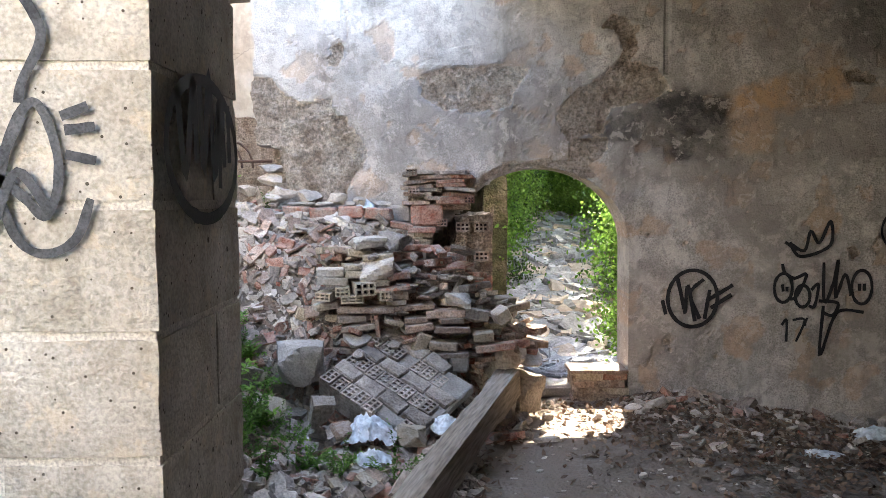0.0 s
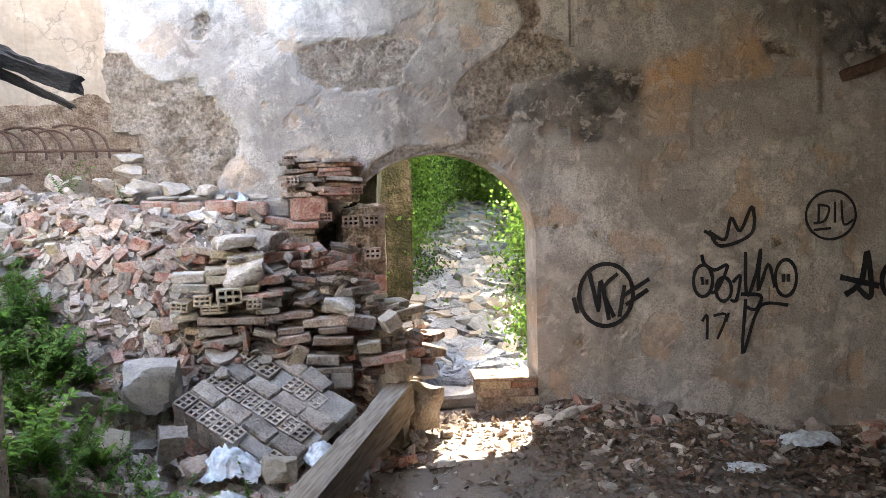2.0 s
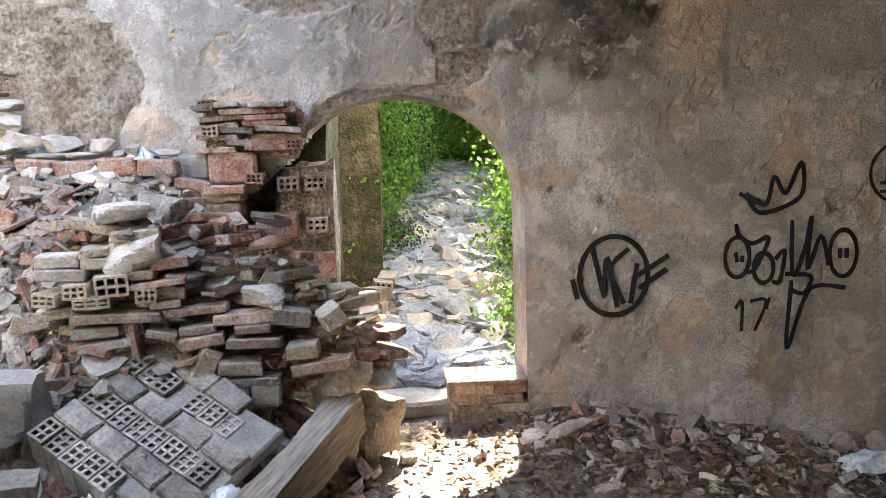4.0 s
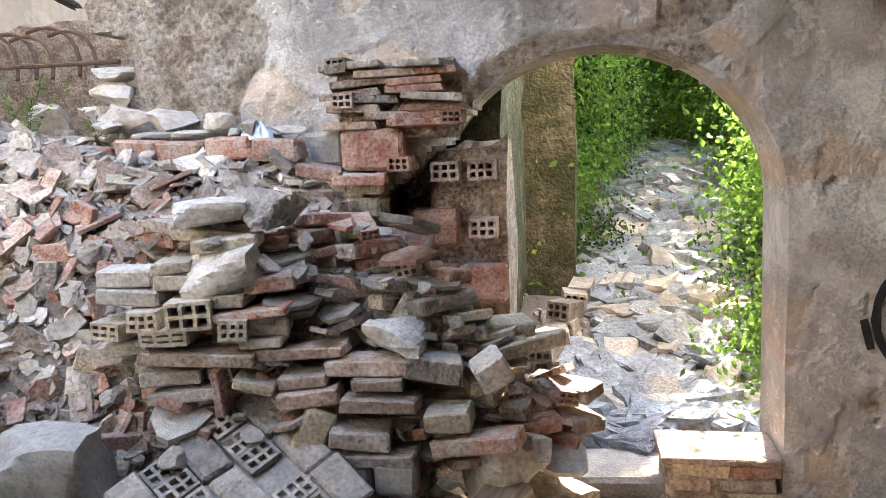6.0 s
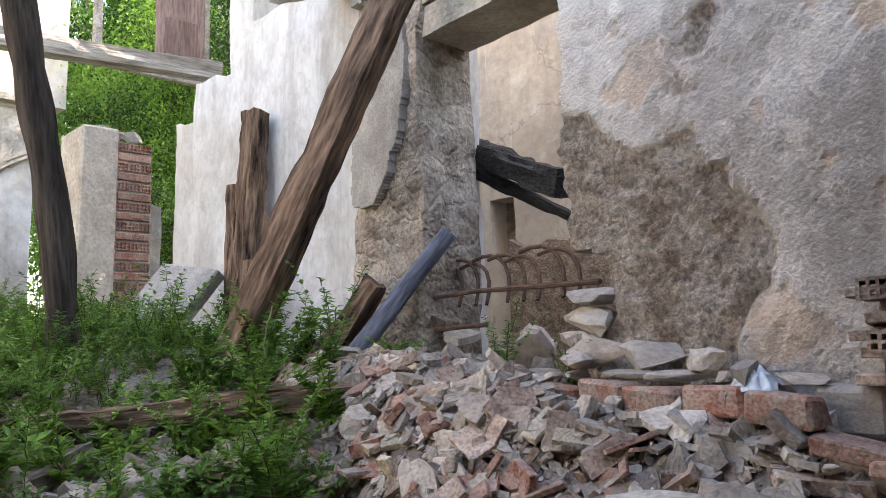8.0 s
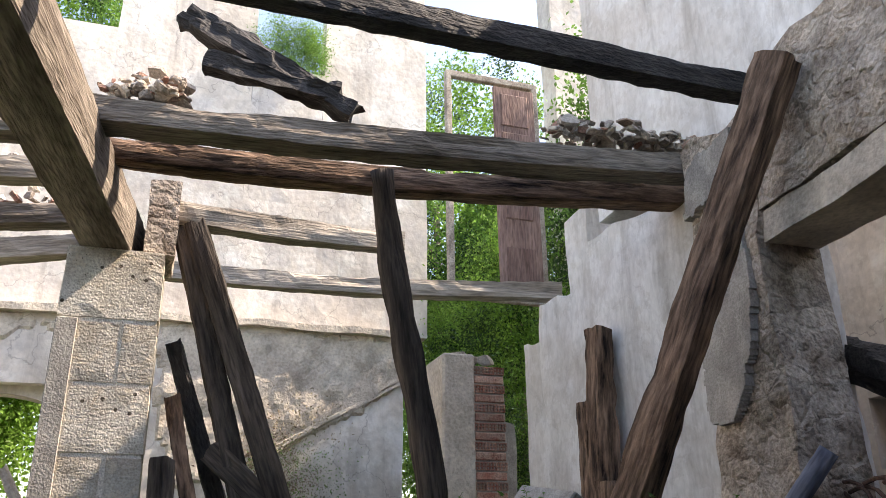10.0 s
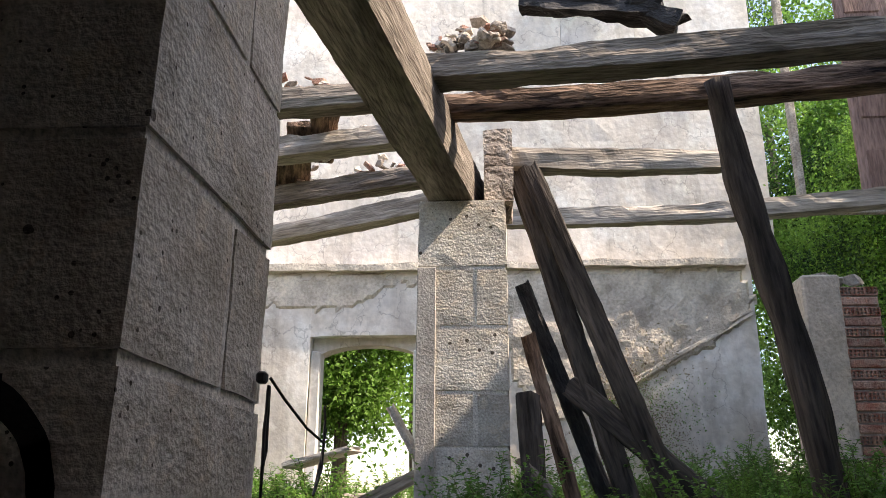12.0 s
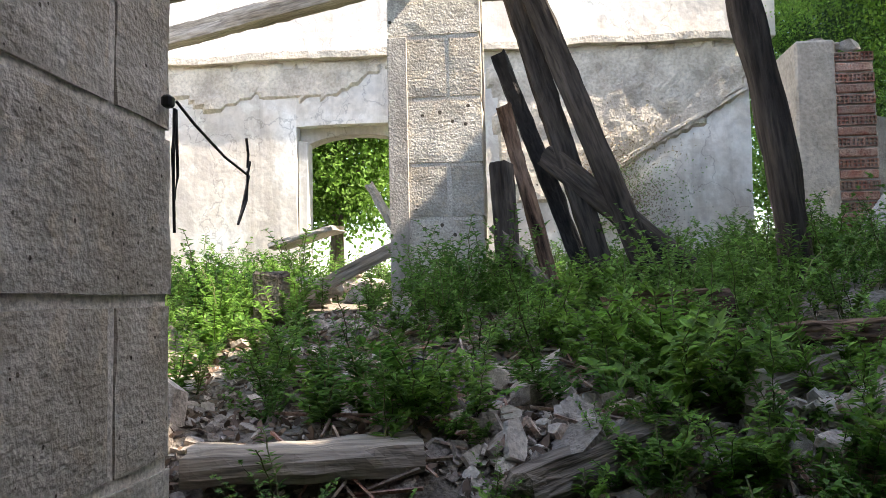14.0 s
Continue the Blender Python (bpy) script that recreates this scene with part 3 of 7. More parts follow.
def arch_wall():
    c = 0.022
    xs, zs = np.arange(-1.51, 5.73, c), np.arange(-0.52, 4.86, c)
    X, Z = (a.ravel().copy() for a in np.meshgrid(xs, zs, indexing="ij"))
    n1, n2, n3 = noise_array(X, Z, 2.2, 3.0), noise_array(X, Z, 9.0, 11.0), noise_array(X, Z, 0.8, 23.0)
    # ragged hole where the left jamb has fallen away
    cavity = poly_sd([(-0.16, 0.3), (-0.12, 1.3), (0.02, 1.42), (0.12, 1.5), (0.33, 1.55), (0.5, 1.2), (0.5, 0.1)], X, Z) + 0.03 * n2
    niche = poly_sd([drawn(*p) for p in ((-1.70, 1.74), (-1.70, 2.10), (-1.50, 2.09), (-1.36, 2.05), (-1.33, 1.78))], X, Z) + 0.015 * n2
    sd = np.minimum(np.minimum(arch_sd(X, Z), cavity), niche)
    near = np.abs(arch_sd(X, Z)) < 0.6 * c
    near &= (cavity > c) | (X > 0.6)
    gx, gz = np.where(Z > ARCH_Z, (X - ARCH_X) * (ARCH_R / ARCH_A) ** 2, np.sign(X - ARCH_X)), np.where(Z > ARCH_Z, Z - ARCH_Z, 0)
    g = np.hypot(gx, gz) + 1e-9
    a = arch_sd(X, Z)
    X, Z = np.where(near, X - a * gx / g, X), np.where(near, Z - a * gz / g, Z)
    # ragged left edge
    edge = X < xs[0] + 0.5 * c
    X = np.where(edge, X + 0.025 * n2 + 0.03 * n1, X)
    bare = [
        [drawn(*p) for p in ((-0.17, 2.61), (0.04, 2.69), (0.31, 2.65), (0.49, 2.71), (0.72, 2.68), (0.71, 2.58), (0.6, 2.49), (0.56, 2.35), (0.26, 2.34), (-0.01, 2.37), (-0.15, 2.47))],
        [drawn(*p) for p in ((-1.9, 2.66), (-1.58, 2.67), (-1.45, 2.66), (-1.38, 2.58), (-1.3, 2.5), (-1.17, 2.38), (-1.05, 2.47), (-0.91, 2.47), (-0.87, 2.34), (-0.78, 2.32), (-0.77, 2.24), (-0.66, 2.16), (-0.6, 2.02), (-0.62, 1.86), (-0.75, 1.72), (-0.9, 1.3), (-1.9, 1.2))],
        [drawn(*p) for p in ((-0.95, 2.80), (-0.90, 2.92), (-0.82, 2.95), (-0.8, 2.82), (-0.86, 2.72), (-0.93, 2.73))],
        [drawn(*p) for p in ((0.98, 2.35), (1.11, 2.52), (1.31, 2.63), (1.44, 2.78), (1.41, 2.91), (1.26, 2.98), (1.37, 3.05), (1.52, 2.95), (1.5, 2.71), (1.76, 2.57), (1.78, 2.46), (1.5, 2.35), (1.33, 2.3), (1.24, 2.17), (1.0, 2.13), (0.93, 2.26))],
        [drawn(*p) for p in ((0.26, 1.55), (0.21, 1.66), (0.3, 1.82), (0.49, 1.91), (0.71, 1.94), (1.02, 1.92), (1.24, 1.81), (1.16, 1.78), (0.93, 1.86), (0.67, 1.85), (0.44, 1.77), (0.3, 1.62))],
        [drawn(*p) for p in ((3.04, 2.6), (3.32, 2.55), (3.33, 2.45), (3.1, 2.5))],
        [(1.02, 1.9), (1.28, 1.96), (1.34, 2.1), (1.1, 2.08)], [(3.3, 1.2), (3.36, 1.05), (3.45, 1.12), (3.42, 1.3)]]
    sd_bare = np.full(X.shape, 1e9)
    for p in bare:
        sd_bare = np.minimum(sd_bare, poly_sd(p, X, Z))
    n4 = noise_array(X, Z, 26.0, 31.0, 2)
    sd_bare = sd_bare + 0.055 * n1 + 0.035 * n2 + 0.012 * n4
    for cx, cz, cr in ((1.68, 1.32, 0.028), (1.62, 1.34, 0.015), (1.98, 1.25, 0.02), (1.84, 0.42, 0.034), (1.86, 0.36, 0.018), (1.45, 1.18, 0.016), (2.5, 1.5, 0.012), (2.25, 0.3, 0.02)):
        sd_bare = np.minimum(sd_bare, np.hypot(X - cx, Z - cz) - cr + 0.012 * n2)
    depth = np.clip(-sd_bare / 0.034 + 0.5, 0, 1)
    shed = np.clip(0.5 - sd_bare / 0.16, 0, 1)
    low = np.clip((0.22 + 0.1 * n1 - Z) / 0.03, 0, 1) * 0.6
    Y = WALL_Y + 0.030 * depth + 0.012 * low + 0.012 * n3 + 0.004 * n1 + depth * (0.018 * n2 + 0.012 * n4) + 0.003 * n2
    coat = np.clip((noise_array(X, Z, 1.3, 41.0, 6) - 0.10) / 0.03, 0, 1)
    coat2 = np.clip((noise_array(X, Z, 3.1, 57.0, 5) - 0.30) / 0.04, 0, 1)
    coat3 = np.clip((noise_array(X, Z, 5.5, 71.0, 5) - 0.22) / 0.03, 0, 1)
    Y = Y + (0.006 * coat + 0.008 * coat2 + 0.006 * coat3) * (1 - depth) - 0.012 * np.clip((Z - 1.83 + 0.03 * n1) / 0.05, 0, 1) * np.clip((X - 1.36 + 0.04 * n1) / 0.05, 0, 1) * np.clip((2.74 - X + 0.05 * n1) / 0.05, 0, 1) * np.clip((2.45 - Z + 0.08 * n1) / 0.1, 0, 1)
    crack = (np.abs(X - 1.82 - 0.03 * n1) < 0.016) & (Z > 2.63)
    def line(pts):
        pts = [drawn(*p) for p in pts]
        return np.min([poly_sd([a, b, b], X, Z) for a, b in zip(pts, pts[1:])], axis=0) + 0.012 * n2 < 0.011

    for pts in (((1.33, 2.3), (1.33, 2.05), (1.35, 1.71), (2.1, 1.70), (2.73, 1.72), (2.70, 2.31)), ((2.45, 1.22), (2.65, 1.4), (2.86, 1.53), (3.1, 1.61), (3.34, 1.69)), ((2.73, 1.72), (2.9, 1.66), (3.1, 1.85)), ((0.98, 2.13), (1.33, 2.07)), ((0.31, 2.32), (0.35, 1.98)), ((1.52, 1.25), (1.56, 0.9), (1.5, 0.7)), ((2.22, 2.36), (2.21, 1.95), (1.85, 1.93))):
        crack |= line(pts)
    crack |= (np.abs(X + 0.77 - 0.015 * n1) < 0.013) & (Z > 2.8)
    Y = np.where(crack, Y + 0.02, Y)

    def soft(pts, wide, amount=1.0, wob=0.12):
        return np.clip(0.5 - (poly_sd(pts, X, Z) + wob * n1 + 0.06 * n2) / wide, 0, 1) * amount

    white = np.maximum(soft([(-1.6, 5), (-1.6, 2.5), (-1.0, 2.35), (-0.75, 2.5), (-0.7, 2.78), (0.8, 2.86), (1.3, 3.05), (1.85, 3.15), (2.0, 5)], 0.16, 0.75, 0.12), soft([(0.72, 2.65), (1.05, 2.6), (1.0, 2.4), (0.65, 2.38)], 0.12, 0.35))
    grey = np.maximum(soft([(-0.72, 2.35), (-0.1, 2.4), (0.1, 2.2), (0.9, 2.2), (0.95, 1.95), (0.2, 1.98), (-0.4, 1.85)], 0.2, 0.75), soft([(1.38, 1.98), (2.7, 1.9), (2.7, 1.72), (1.5, 1.65)], 0.2, 0.5))
    grey = np.maximum(grey, soft([(-0.5, 2.62), (0.9, 2.6), (1.5, 2.7), (2.4, 2.6), (2.4, 2.0), (1.3, 2.02), (0.4, 2.1), (-0.5, 2.3)], 0.2, 0.8, 0.14))
    grey = np.maximum(grey, soft([(3.3, 2.2), (5.4, 2.4), (5.4, -0.3), (3.6, -0.3), (3.9, 1.0)], 0.6, 0.45))
    ochre = np.maximum(soft([(2.35, 2.5), (3.3, 2.75), (3.35, 2.4), (2.8, 2.3), (2.3, 2.3)], 0.08, 0.9, 0.05), soft([(1.1, 1.9), (1.05, 2.2), (0.9, 2.2), (0.95, 1.9)], 0.2, 0.35))
    soot = np.maximum(soft([(1.1, 2.30), (1.5, 2.46), (2.0, 2.5), (2.36, 2.42), (2.32, 1.94), (1.95, 1.92), (1.6, 1.98), (1.2, 2.12)], 0.1, 0.92, 0.13), soft([(3.25, 3.6), (3.3, 2.85), (3.6, 2.7), (4.3, 2.4), (5.3, 2.6), (5.3, 5)], 0.2, 0.93, 0.16))
    brown = soft([(1.38, 2.12), (1.42, 2.34), (1.9, 2.42), (1.95, 1.98), (1.6, 1.98)], 0.12, 0.6, 0.08)
    soot = np.maximum(soot * np.clip((X - 1.35) / 0.45 + 0.4 * n2, 0.45, 1), brown * 0.8)
    ochre = np.maximum(ochre, soft([(2.28, 2.4), (2.75, 2.4), (2.72, 1.98), (2.32, 1.95)], 0.08, 0.5, 0.06))
    white = np.maximum(white, soft([(1.45, 1.93), (2.7, 1.9), (2.7, 1.83), (1.45, 1.83)], 0.1, 0.6, 0.12))
    soot = np.maximum(soot, soft([(1.6, 4.9), (1.9, 3.3), (3.2, 3.1), (5.3, 3.0), (5.3, 4.9)], 0.8, 0.35))
    soot = np.maximum(soot, np.clip(-(np.abs(X - 3.72) - 0.035 + 0.02 * n1) / 0.03, 0, 1) * ((Z > 2.1) & (Z < 2.75)) * 0.7)
    grey = np.maximum(grey, 0.42 * coat)
    grey = np.maximum(grey, soft([drawn(*p) for p in ((1.35, 2.28), (2.7, 2.3), (2.72, 1.73), (1.36, 1.72))], 0.06, 0.7, 0.03))
    white = np.maximum(white, 0.5 * coat3)
    white = np.maximum(white, soft([drawn(*p) for p in ((-1.9, 5.2), (1.72, 5.2), (1.7, 3.12), (1.28, 3.0), (0.98, 2.66), (0.67, 2.73), (0.45, 2.77), (-0.15, 2.67), (-0.38, 2.54), (-0.81, 2.43), (-1.12, 2.4), (-1.38, 2.6), (-1.9, 2.62))], 0.05, 0.9, 0.03))
    soot = np.maximum(soot, soft([drawn(*p) for p in ((1.24, 2.1), (1.31, 2.28), (1.55, 2.36), (1.84, 2.41), (2.22, 2.35), (2.21, 1.96), (1.85, 1.93), (1.59, 2.02))], 0.05, 0.8, 0.05))
    ochre = np.maximum(ochre, 0.45 * coat2)
    nx, nz = len(xs), len(zs)
    fs, mats = [], []
    for i in range(nx - 1):
        for j in range(nz - 1):
            q = (i * nz + j, (i + 1) * nz + j, (i + 1) * nz + j + 1, i * nz + j + 1)
            if sum(sd[k] for k in q) > 0.0:
                fs.append(q)
                mats.append(0)
    X, Z = true_wall(X, Z)
    Y = Y + skew(X)
    me = bpy.data.meshes.new("wall_north")
    me.from_pydata(list(zip(X.tolist(), Y.tolist(), Z.tolist())), [], fs)
    for m in (PLASTER, RENDER_ROUGH, RUBBLE_WALL):
        me.materials.append(m)
    me.polygons.foreach_set("material_index", mats)
    for nm, arr in (("white", white), ("grey", grey), ("ochre", ochre), ("soot", soot), ("bare", shed)):
        me.attributes.new(nm, "FLOAT", "POINT").data.foreach_set("value", arr.astype(np.float32))
    bm = bmesh.new()
    bm.from_mesh(me)
    bmesh.ops.delete(bm, geom=[v for v in bm.verts if not v.link_faces], context="VERTS")
    front = set(bm.faces)
    border = [e for e in bm.edges if e.is_boundary]
    ex = bmesh.ops.extrude_edge_only(bm, edges=border)
    for v in [g for g in ex["geom"] if isinstance(g, bmesh.types.BMVert)]:
        v.co.y = WALL_Y + WALL_T + skew(v.co.x)
    for f in bm.faces:
        if f not in front:
            ce = f.calc_center_median()
            f.material_index = 0 if ce.x > 0.3 and ce.z < 2 else 2
    bmesh.ops.recalc_face_normals(bm, faces=bm.faces[:])
    bm.to_mesh(me)
    bm.free()
    return tagged(new("wall_north", me), "peeling grey plaster wall with an arched opening and bare mortar patches", "wall", kind="structure")


arch_wall()
wall_box("wall_north_back", -1.5, 0.06, WALL_Y + WALL_T, WALL_Y + WALL_T + 0.03, 0.4, 4.8, RUBBLE_WALL, "rubble back face of the arch wall", askew=True)
wall_box("wall_north_back", 1.54, 5.3, WALL_Y + WALL_T, WALL_Y + WALL_T + 0.03, -0.2, 4.8, RUBBLE_WALL, "rubble back face of the arch wall", askew=True)
wall_box("wall_north_back", 0.06, 1.54, WALL_Y + WALL_T, WALL_Y + WALL_T + 0.03, 1.9, 4.8, RUBBLE_WALL, "rubble back face of the arch wall", askew=True)
# raised above the view only to keep the sun off pillar and court
wall_box("wall_north_upper", -1.5, 0.4, WALL_Y + 0.02, WALL_Y + WALL_T, 4.86, 8.0, PLASTER, "unseen plaster wall added above the arch wall to block the sun", cell=0.4, ragged=0.3, askew=True)
wall_box("wall_north_upper", 0.4, 5.3, WALL_Y + 0.02, WALL_Y + WALL_T, 4.86, 6.3, PLASTER, "unseen plaster wall added above the arch wall to block the sun", cell=0.4, ragged=0.3, askew=True)
# lintel over the side opening, and the pier beyond it
wall_box("lintel", -2.63, -1.56, WALL_Y + 0.03, WALL_Y + 0.38, 3.38, 3.55, PEEL, "cracked pale lintel over a broken opening", cell=0.06, rough=0.02, askew=True, seed=6)
wall_box("wall_over_lintel", -2.63, -1.54, WALL_Y + 0.02, WALL_Y + 0.38, 3.57, 4.35, RUBBLE_WALL, "rubble wall over a broken opening", cell=0.08, rough=0.04, ragged=0.15, askew=True)
wall_box("wall_upper_storey", -4.8, -1.52, 7.3, 7.65, 4.42, 6.6, WHITEWASH, "bright whitewashed upper storey wall", cell=0.2, rough=0.02, ragged=0.3, seed=19)
wall_box("wall_pier", -3.34, -2.63, WALL_Y, WALL_Y + 0.40, 0.8, 4.25, RUBBLE_WALL, "broken rubble pier with grey plaster remains", cell=0.05, rough=0.05, ragged=0.15, seed=5, askew=True)
for x0, x1, top in ((-6.5, -6.1, 3.75), (-6.1, -5.5, 4.1), (-5.5, -5.1, 4.75), (-5.1, -2.95, 4.4)):
    wall_box("wall_northwest", x0, x1, 7.35, 7.75, 0.9, top, WHITEWASH, "stained whitewashed wall with a broken top", cell=0.1, rough=0.025, ragged=0.2, seed=9)

def plaster_patch(name, outline, lift, material, label):
    """A sheet of old plaster still clinging to the askew wall line, with a broken outline and a real edge."""
    c = 0.016
    xs = np.arange(min(p[0] for p in outline) - 0.06, max(p[0] for p in outline) + 0.06, c)
    zs = np.arange(min(p[1] for p in outline) - 0.06, max(p[1] for p in outline) + 0.06, c)
    X, Z = (a.ravel() for a in np.meshgrid(xs, zs, indexing="ij"))
    sd = poly_sd(list(outline), X, Z) + 0.035 * noise_array(X, Z, 9.0, 77.0)
    bm = bmesh.new()
    vs = [bm.verts.new((x, WALL_Y + skew(x) - lift + 0.006 * noise.noise(Vector((x * 5, z * 5, 3))), z)) for x, z in zip(X, Z)]
    n = len(zs)
    for i in range(len(xs) - 1):
        for j in range(n - 1):
            q = (i * n + j, (i + 1) * n + j, (i + 1) * n + j + 1, i * n + j + 1)
            if sum(sd[k] for k in q) < 0:
                bm.faces.new([vs[k] for k in q])
    bmesh.ops.delete(bm, geom=[v for v in bm.verts if not v.link_faces], context="VERTS")
    ex = bmesh.ops.extrude_edge_only(bm, edges=[e for e in bm.edges if e.is_boundary])
    for v in ex["geom"]:
        if isinstance(v, bmesh.types.BMVert):
            v.co.y += lift + 0.05
    bmesh.ops.recalc_face_normals(bm, faces=bm.faces[:])
    return tagged(part(name, bm, material), label, "plaster", kind="structure")


plaster_patch("trim_plaster", ((-3.3, 2.55), (-3.3, 3.25), (-3.15, 3.6), (-2.95, 3.75), (-2.75, 3.6), (-2.72, 3.2), (-2.8, 2.85), (-2.95, 2.62), (-3.1, 2.5)), 0.055, CEMENT, "grey plaster remains on the rubble pier")
plaster_patch("trim_plaster", ((-3.3, 3.8), (-3.2, 4.1), (-2.7, 4.1), (-2.7, 3.85), (-3.0, 3.8)), 0.05, CEMENT, "grey plaster remains on the rubble pier")

# ---- unseen ceiling over the path and unseen walls, added to shape the light ----
# ceiling slabs above the view, placed to darken the right side
wall_box("ceiling", -0.84, 5.6, -4.2, 4.1, 3.5, 3.75, DIM, "unseen dark ceiling added to shade the room")
wall_box("ceiling", 0.3, 5.6, 4.1, 6.57, 3.5, 3.75, DIM, "unseen dark ceiling, cut back to let light onto the heap")
# closing walls out of view, coloured dark so they return little light
wall_box("wall_east", 5.3, 5.6, -4.2, 7.4, -0.3, 4.7, DIM, "unseen wall closing the room, dark to cut bounce light", cell=0.5)
wall_box("wall_south", -0.9, 5.6, -4.5, -4.2, -0.3, 4.7, DIM, "unseen wall closing the room, dark to cut bounce light", cell=0.5)
# white reflector wall out of view, throws sunlight back onto south-facing stone
wall_box("wall_southwest", -9, -1.8, -5.5, -5.1, 0.5, 7.5, WHITEWASH, "unseen tall white wall added to bounce sunlight into the courtyard", cell=0.5)


# light blocker just outside the view, darkens the right of the room
wall_box("wall_side", -1.1, -0.88, -4.2, 0.7, -0.3, 3.6, DIM, "unseen dark wall added to block light from the path's near bay", cell=0.5)


# ---- ashlar pillars ----
def pillar(name, x0, x1, y0, y1, z0, courses, label, band=None):
    base = thing(name, label, "pillar", ((x0 + x1) / 2, (y0 + y1) / 2, z0))
    cx, cy = base.location.x, base.location.y
    core = part("mortar_core", box((x1 - x0 - 0.020, y1 - y0 - 0.020, courses[-1] - z0)), JOINT, base)
    core.location = (0, 0, (courses[-1] - z0) / 2)
    for k, (a, b) in enumerate(zip([z0] + courses, courses)):
        cut = 0.5 + 0.14 * (-1) ** k
        for s, (u0, u1) in enumerate(((0, cut), (cut, 1))):
            w, d, hgt = x1 - x0, y1 - y0, b - a - 0.026
            size = (w * (u1 - u0) - 0.014, d, hgt) if k % 2 else (w, d * (u1 - u0) - 0.014, hgt)
            bm = bmesh.new()
            bmesh.ops.create_cube(bm, size=1.0, matrix=Matrix.Diagonal((*size, 1)))
            bmesh.ops.subdivide_edges(bm, edges=bm.edges[:], cuts=5, use_grid_fill=True)
            for v in bm.verts:
                e = sum(abs(abs(v.co[i]) - size[i] / 2) < 1e-4 for i in range(3))
                v.co += noise.noise_vector(v.co * 7 + Vector((k * 3.1, s * 2.7, cx))) * 0.006
                if e >= 2:
                    v.co *= 1 - 0.008 * (1 + noise.noise(v.co * 9 + Vector((k, s, 0))))
            ob = part("stone_block", bm, ASHLAR, base)
            off = (u0 + u1) / 2 - 0.5
            nudge = 0.007 if s else -0.007
            ob.location = (w * off + nudge if k % 2 else 0, 0 if k % 2 else d * off + nudge, (a + b) / 2 - z0)
    if band:
        ob = part("cement_band", box((0.02, band[1] - band[0], courses[-2] - z0 - 0.45), 0.004), CEMENT, base, "smooth grey cement band")
        ob.location = (x1 - cx + 0.008, (band[0] + band[1]) / 2 - cy, 0.45 + (courses[-2] - z0 - 0.45) / 2)
    return base


pillar("stone_pillar", -1.62, -0.85, 2.38, 3.35, 0.05, [0.44, 0.83, 1.21, 1.60, 2.01, 2.42, 2.83, 3.24, 3.60, 3.84], "square limestone ashlar pillar with spray-painted tags")
pillar("stone_pillar", -5.55, -4.95, 3.36, 3.98, 1.2, [1.78, 2.12, 2.48, 2.92, 3.34, 3.84], "square limestone ashlar pillar standing in green weeds", band=(3.36, 3.49))
stub = wall_box("pillar_stub", -5.5, -4.98, 3.82, 4.03, 3.84, 4.4, RUBBLE_WALL, "", cell=0.1, rough=0.02, ragged=0.1)
tagged(stub, "broken plaster stub above a stone pillar", "pillar stub")

# ---- far wall of the courtyard ----
FX = -8.7
far = []
for y0, y1, z0, z1 in ((-4.5, 1.68, 0.9, 4.45), (1.68, 3.0, 3.62, 4.45), (3.0, 6.75, 0.9, 4.45), (-4.5, 2.0, 4.45, 10), (2.0, 3.02, 4.45, 8.2), (3.02, 4.72, 4.45, 10.4), (4.72, 5.66, 4.45, 8.0),
                       (5.66, 7.1, 4.45, 10.4), (4.72, 5.66, 10.0, 10.4), (9.1, 12.0, 0.9, 10.4), (2.0, 3.02, 9.4, 10.2)):
    far.append(wall_box("wall_west", FX - 0.5 + (0 if z0 > 4.4 else 0.06), FX - (0.12 if z0 > 4.4 else 0), y0, y1, z0, z1, FARWASH, "tall blotched plaster facade with empty windows", cell=0.3, rough=0.02, seed=2))

# ---- timbers of the fallen floor ----
beam("girder", (-0.9, 3.02, 4.02), (-5.5, 3.66, 4.02), 0.33, 0.36, WOOD, "heavy grey timber girder resting on stone pillars", seed=1, rough=0.006, cells=50)
J = ((-2.45, 3.55, -2.5, 7.0, 0.12, 0.14, CHAR, 0.0), (-3.85, 3.4, -3.38, 7.5, 0.2, 0.17, WOOD, 0.05), (-4.3, 3.4, -3.8, 7.5, 0.17, 0.17, WOOD_RED, 0.07),
     (-5.15, 3.9, -5.27, 5.75, 0.16, 0.17, WOOD_PALE, 0.03), (-6.5, 3.9, -6.05, 7.55, 0.15, 0.16, WOOD_PALE, 0.05))
for i, (xa, ya, xb, yb, w, hh, m, sag) in enumerate(J):
    beam("joist", (xa, ya, 4.15 + hh / 2), (xb, yb, 4.15 + hh / 2), w, hh, m, "weathered floor joist spanning the open courtyard", group="floor joists", seed=10 + i, sag=sag, rough=0.008, rot=0.035 if i else 0.0, cells=60)
K = ((-4.14, 3.3, -4.32, 1.2), (-4.72, 3.4, -5.2, 0.7), (-5.46, 3.4, -6.3, 0.5), (-6.1, 3.4, -7.4, 0.4))
for i, (xa, ya, xb, yb) in enumerate(K):
    beam("joist", (xa, ya, 4.26), (xb, yb, 4.26 - 0.02 * i), 0.17, 0.18, WOOD_PALE if i % 2 else WOOD, "weathered floor joist spanning the open courtyard", group="floor joists", seed=30 + i, rough=0.008, rot=0.035, cells=50)

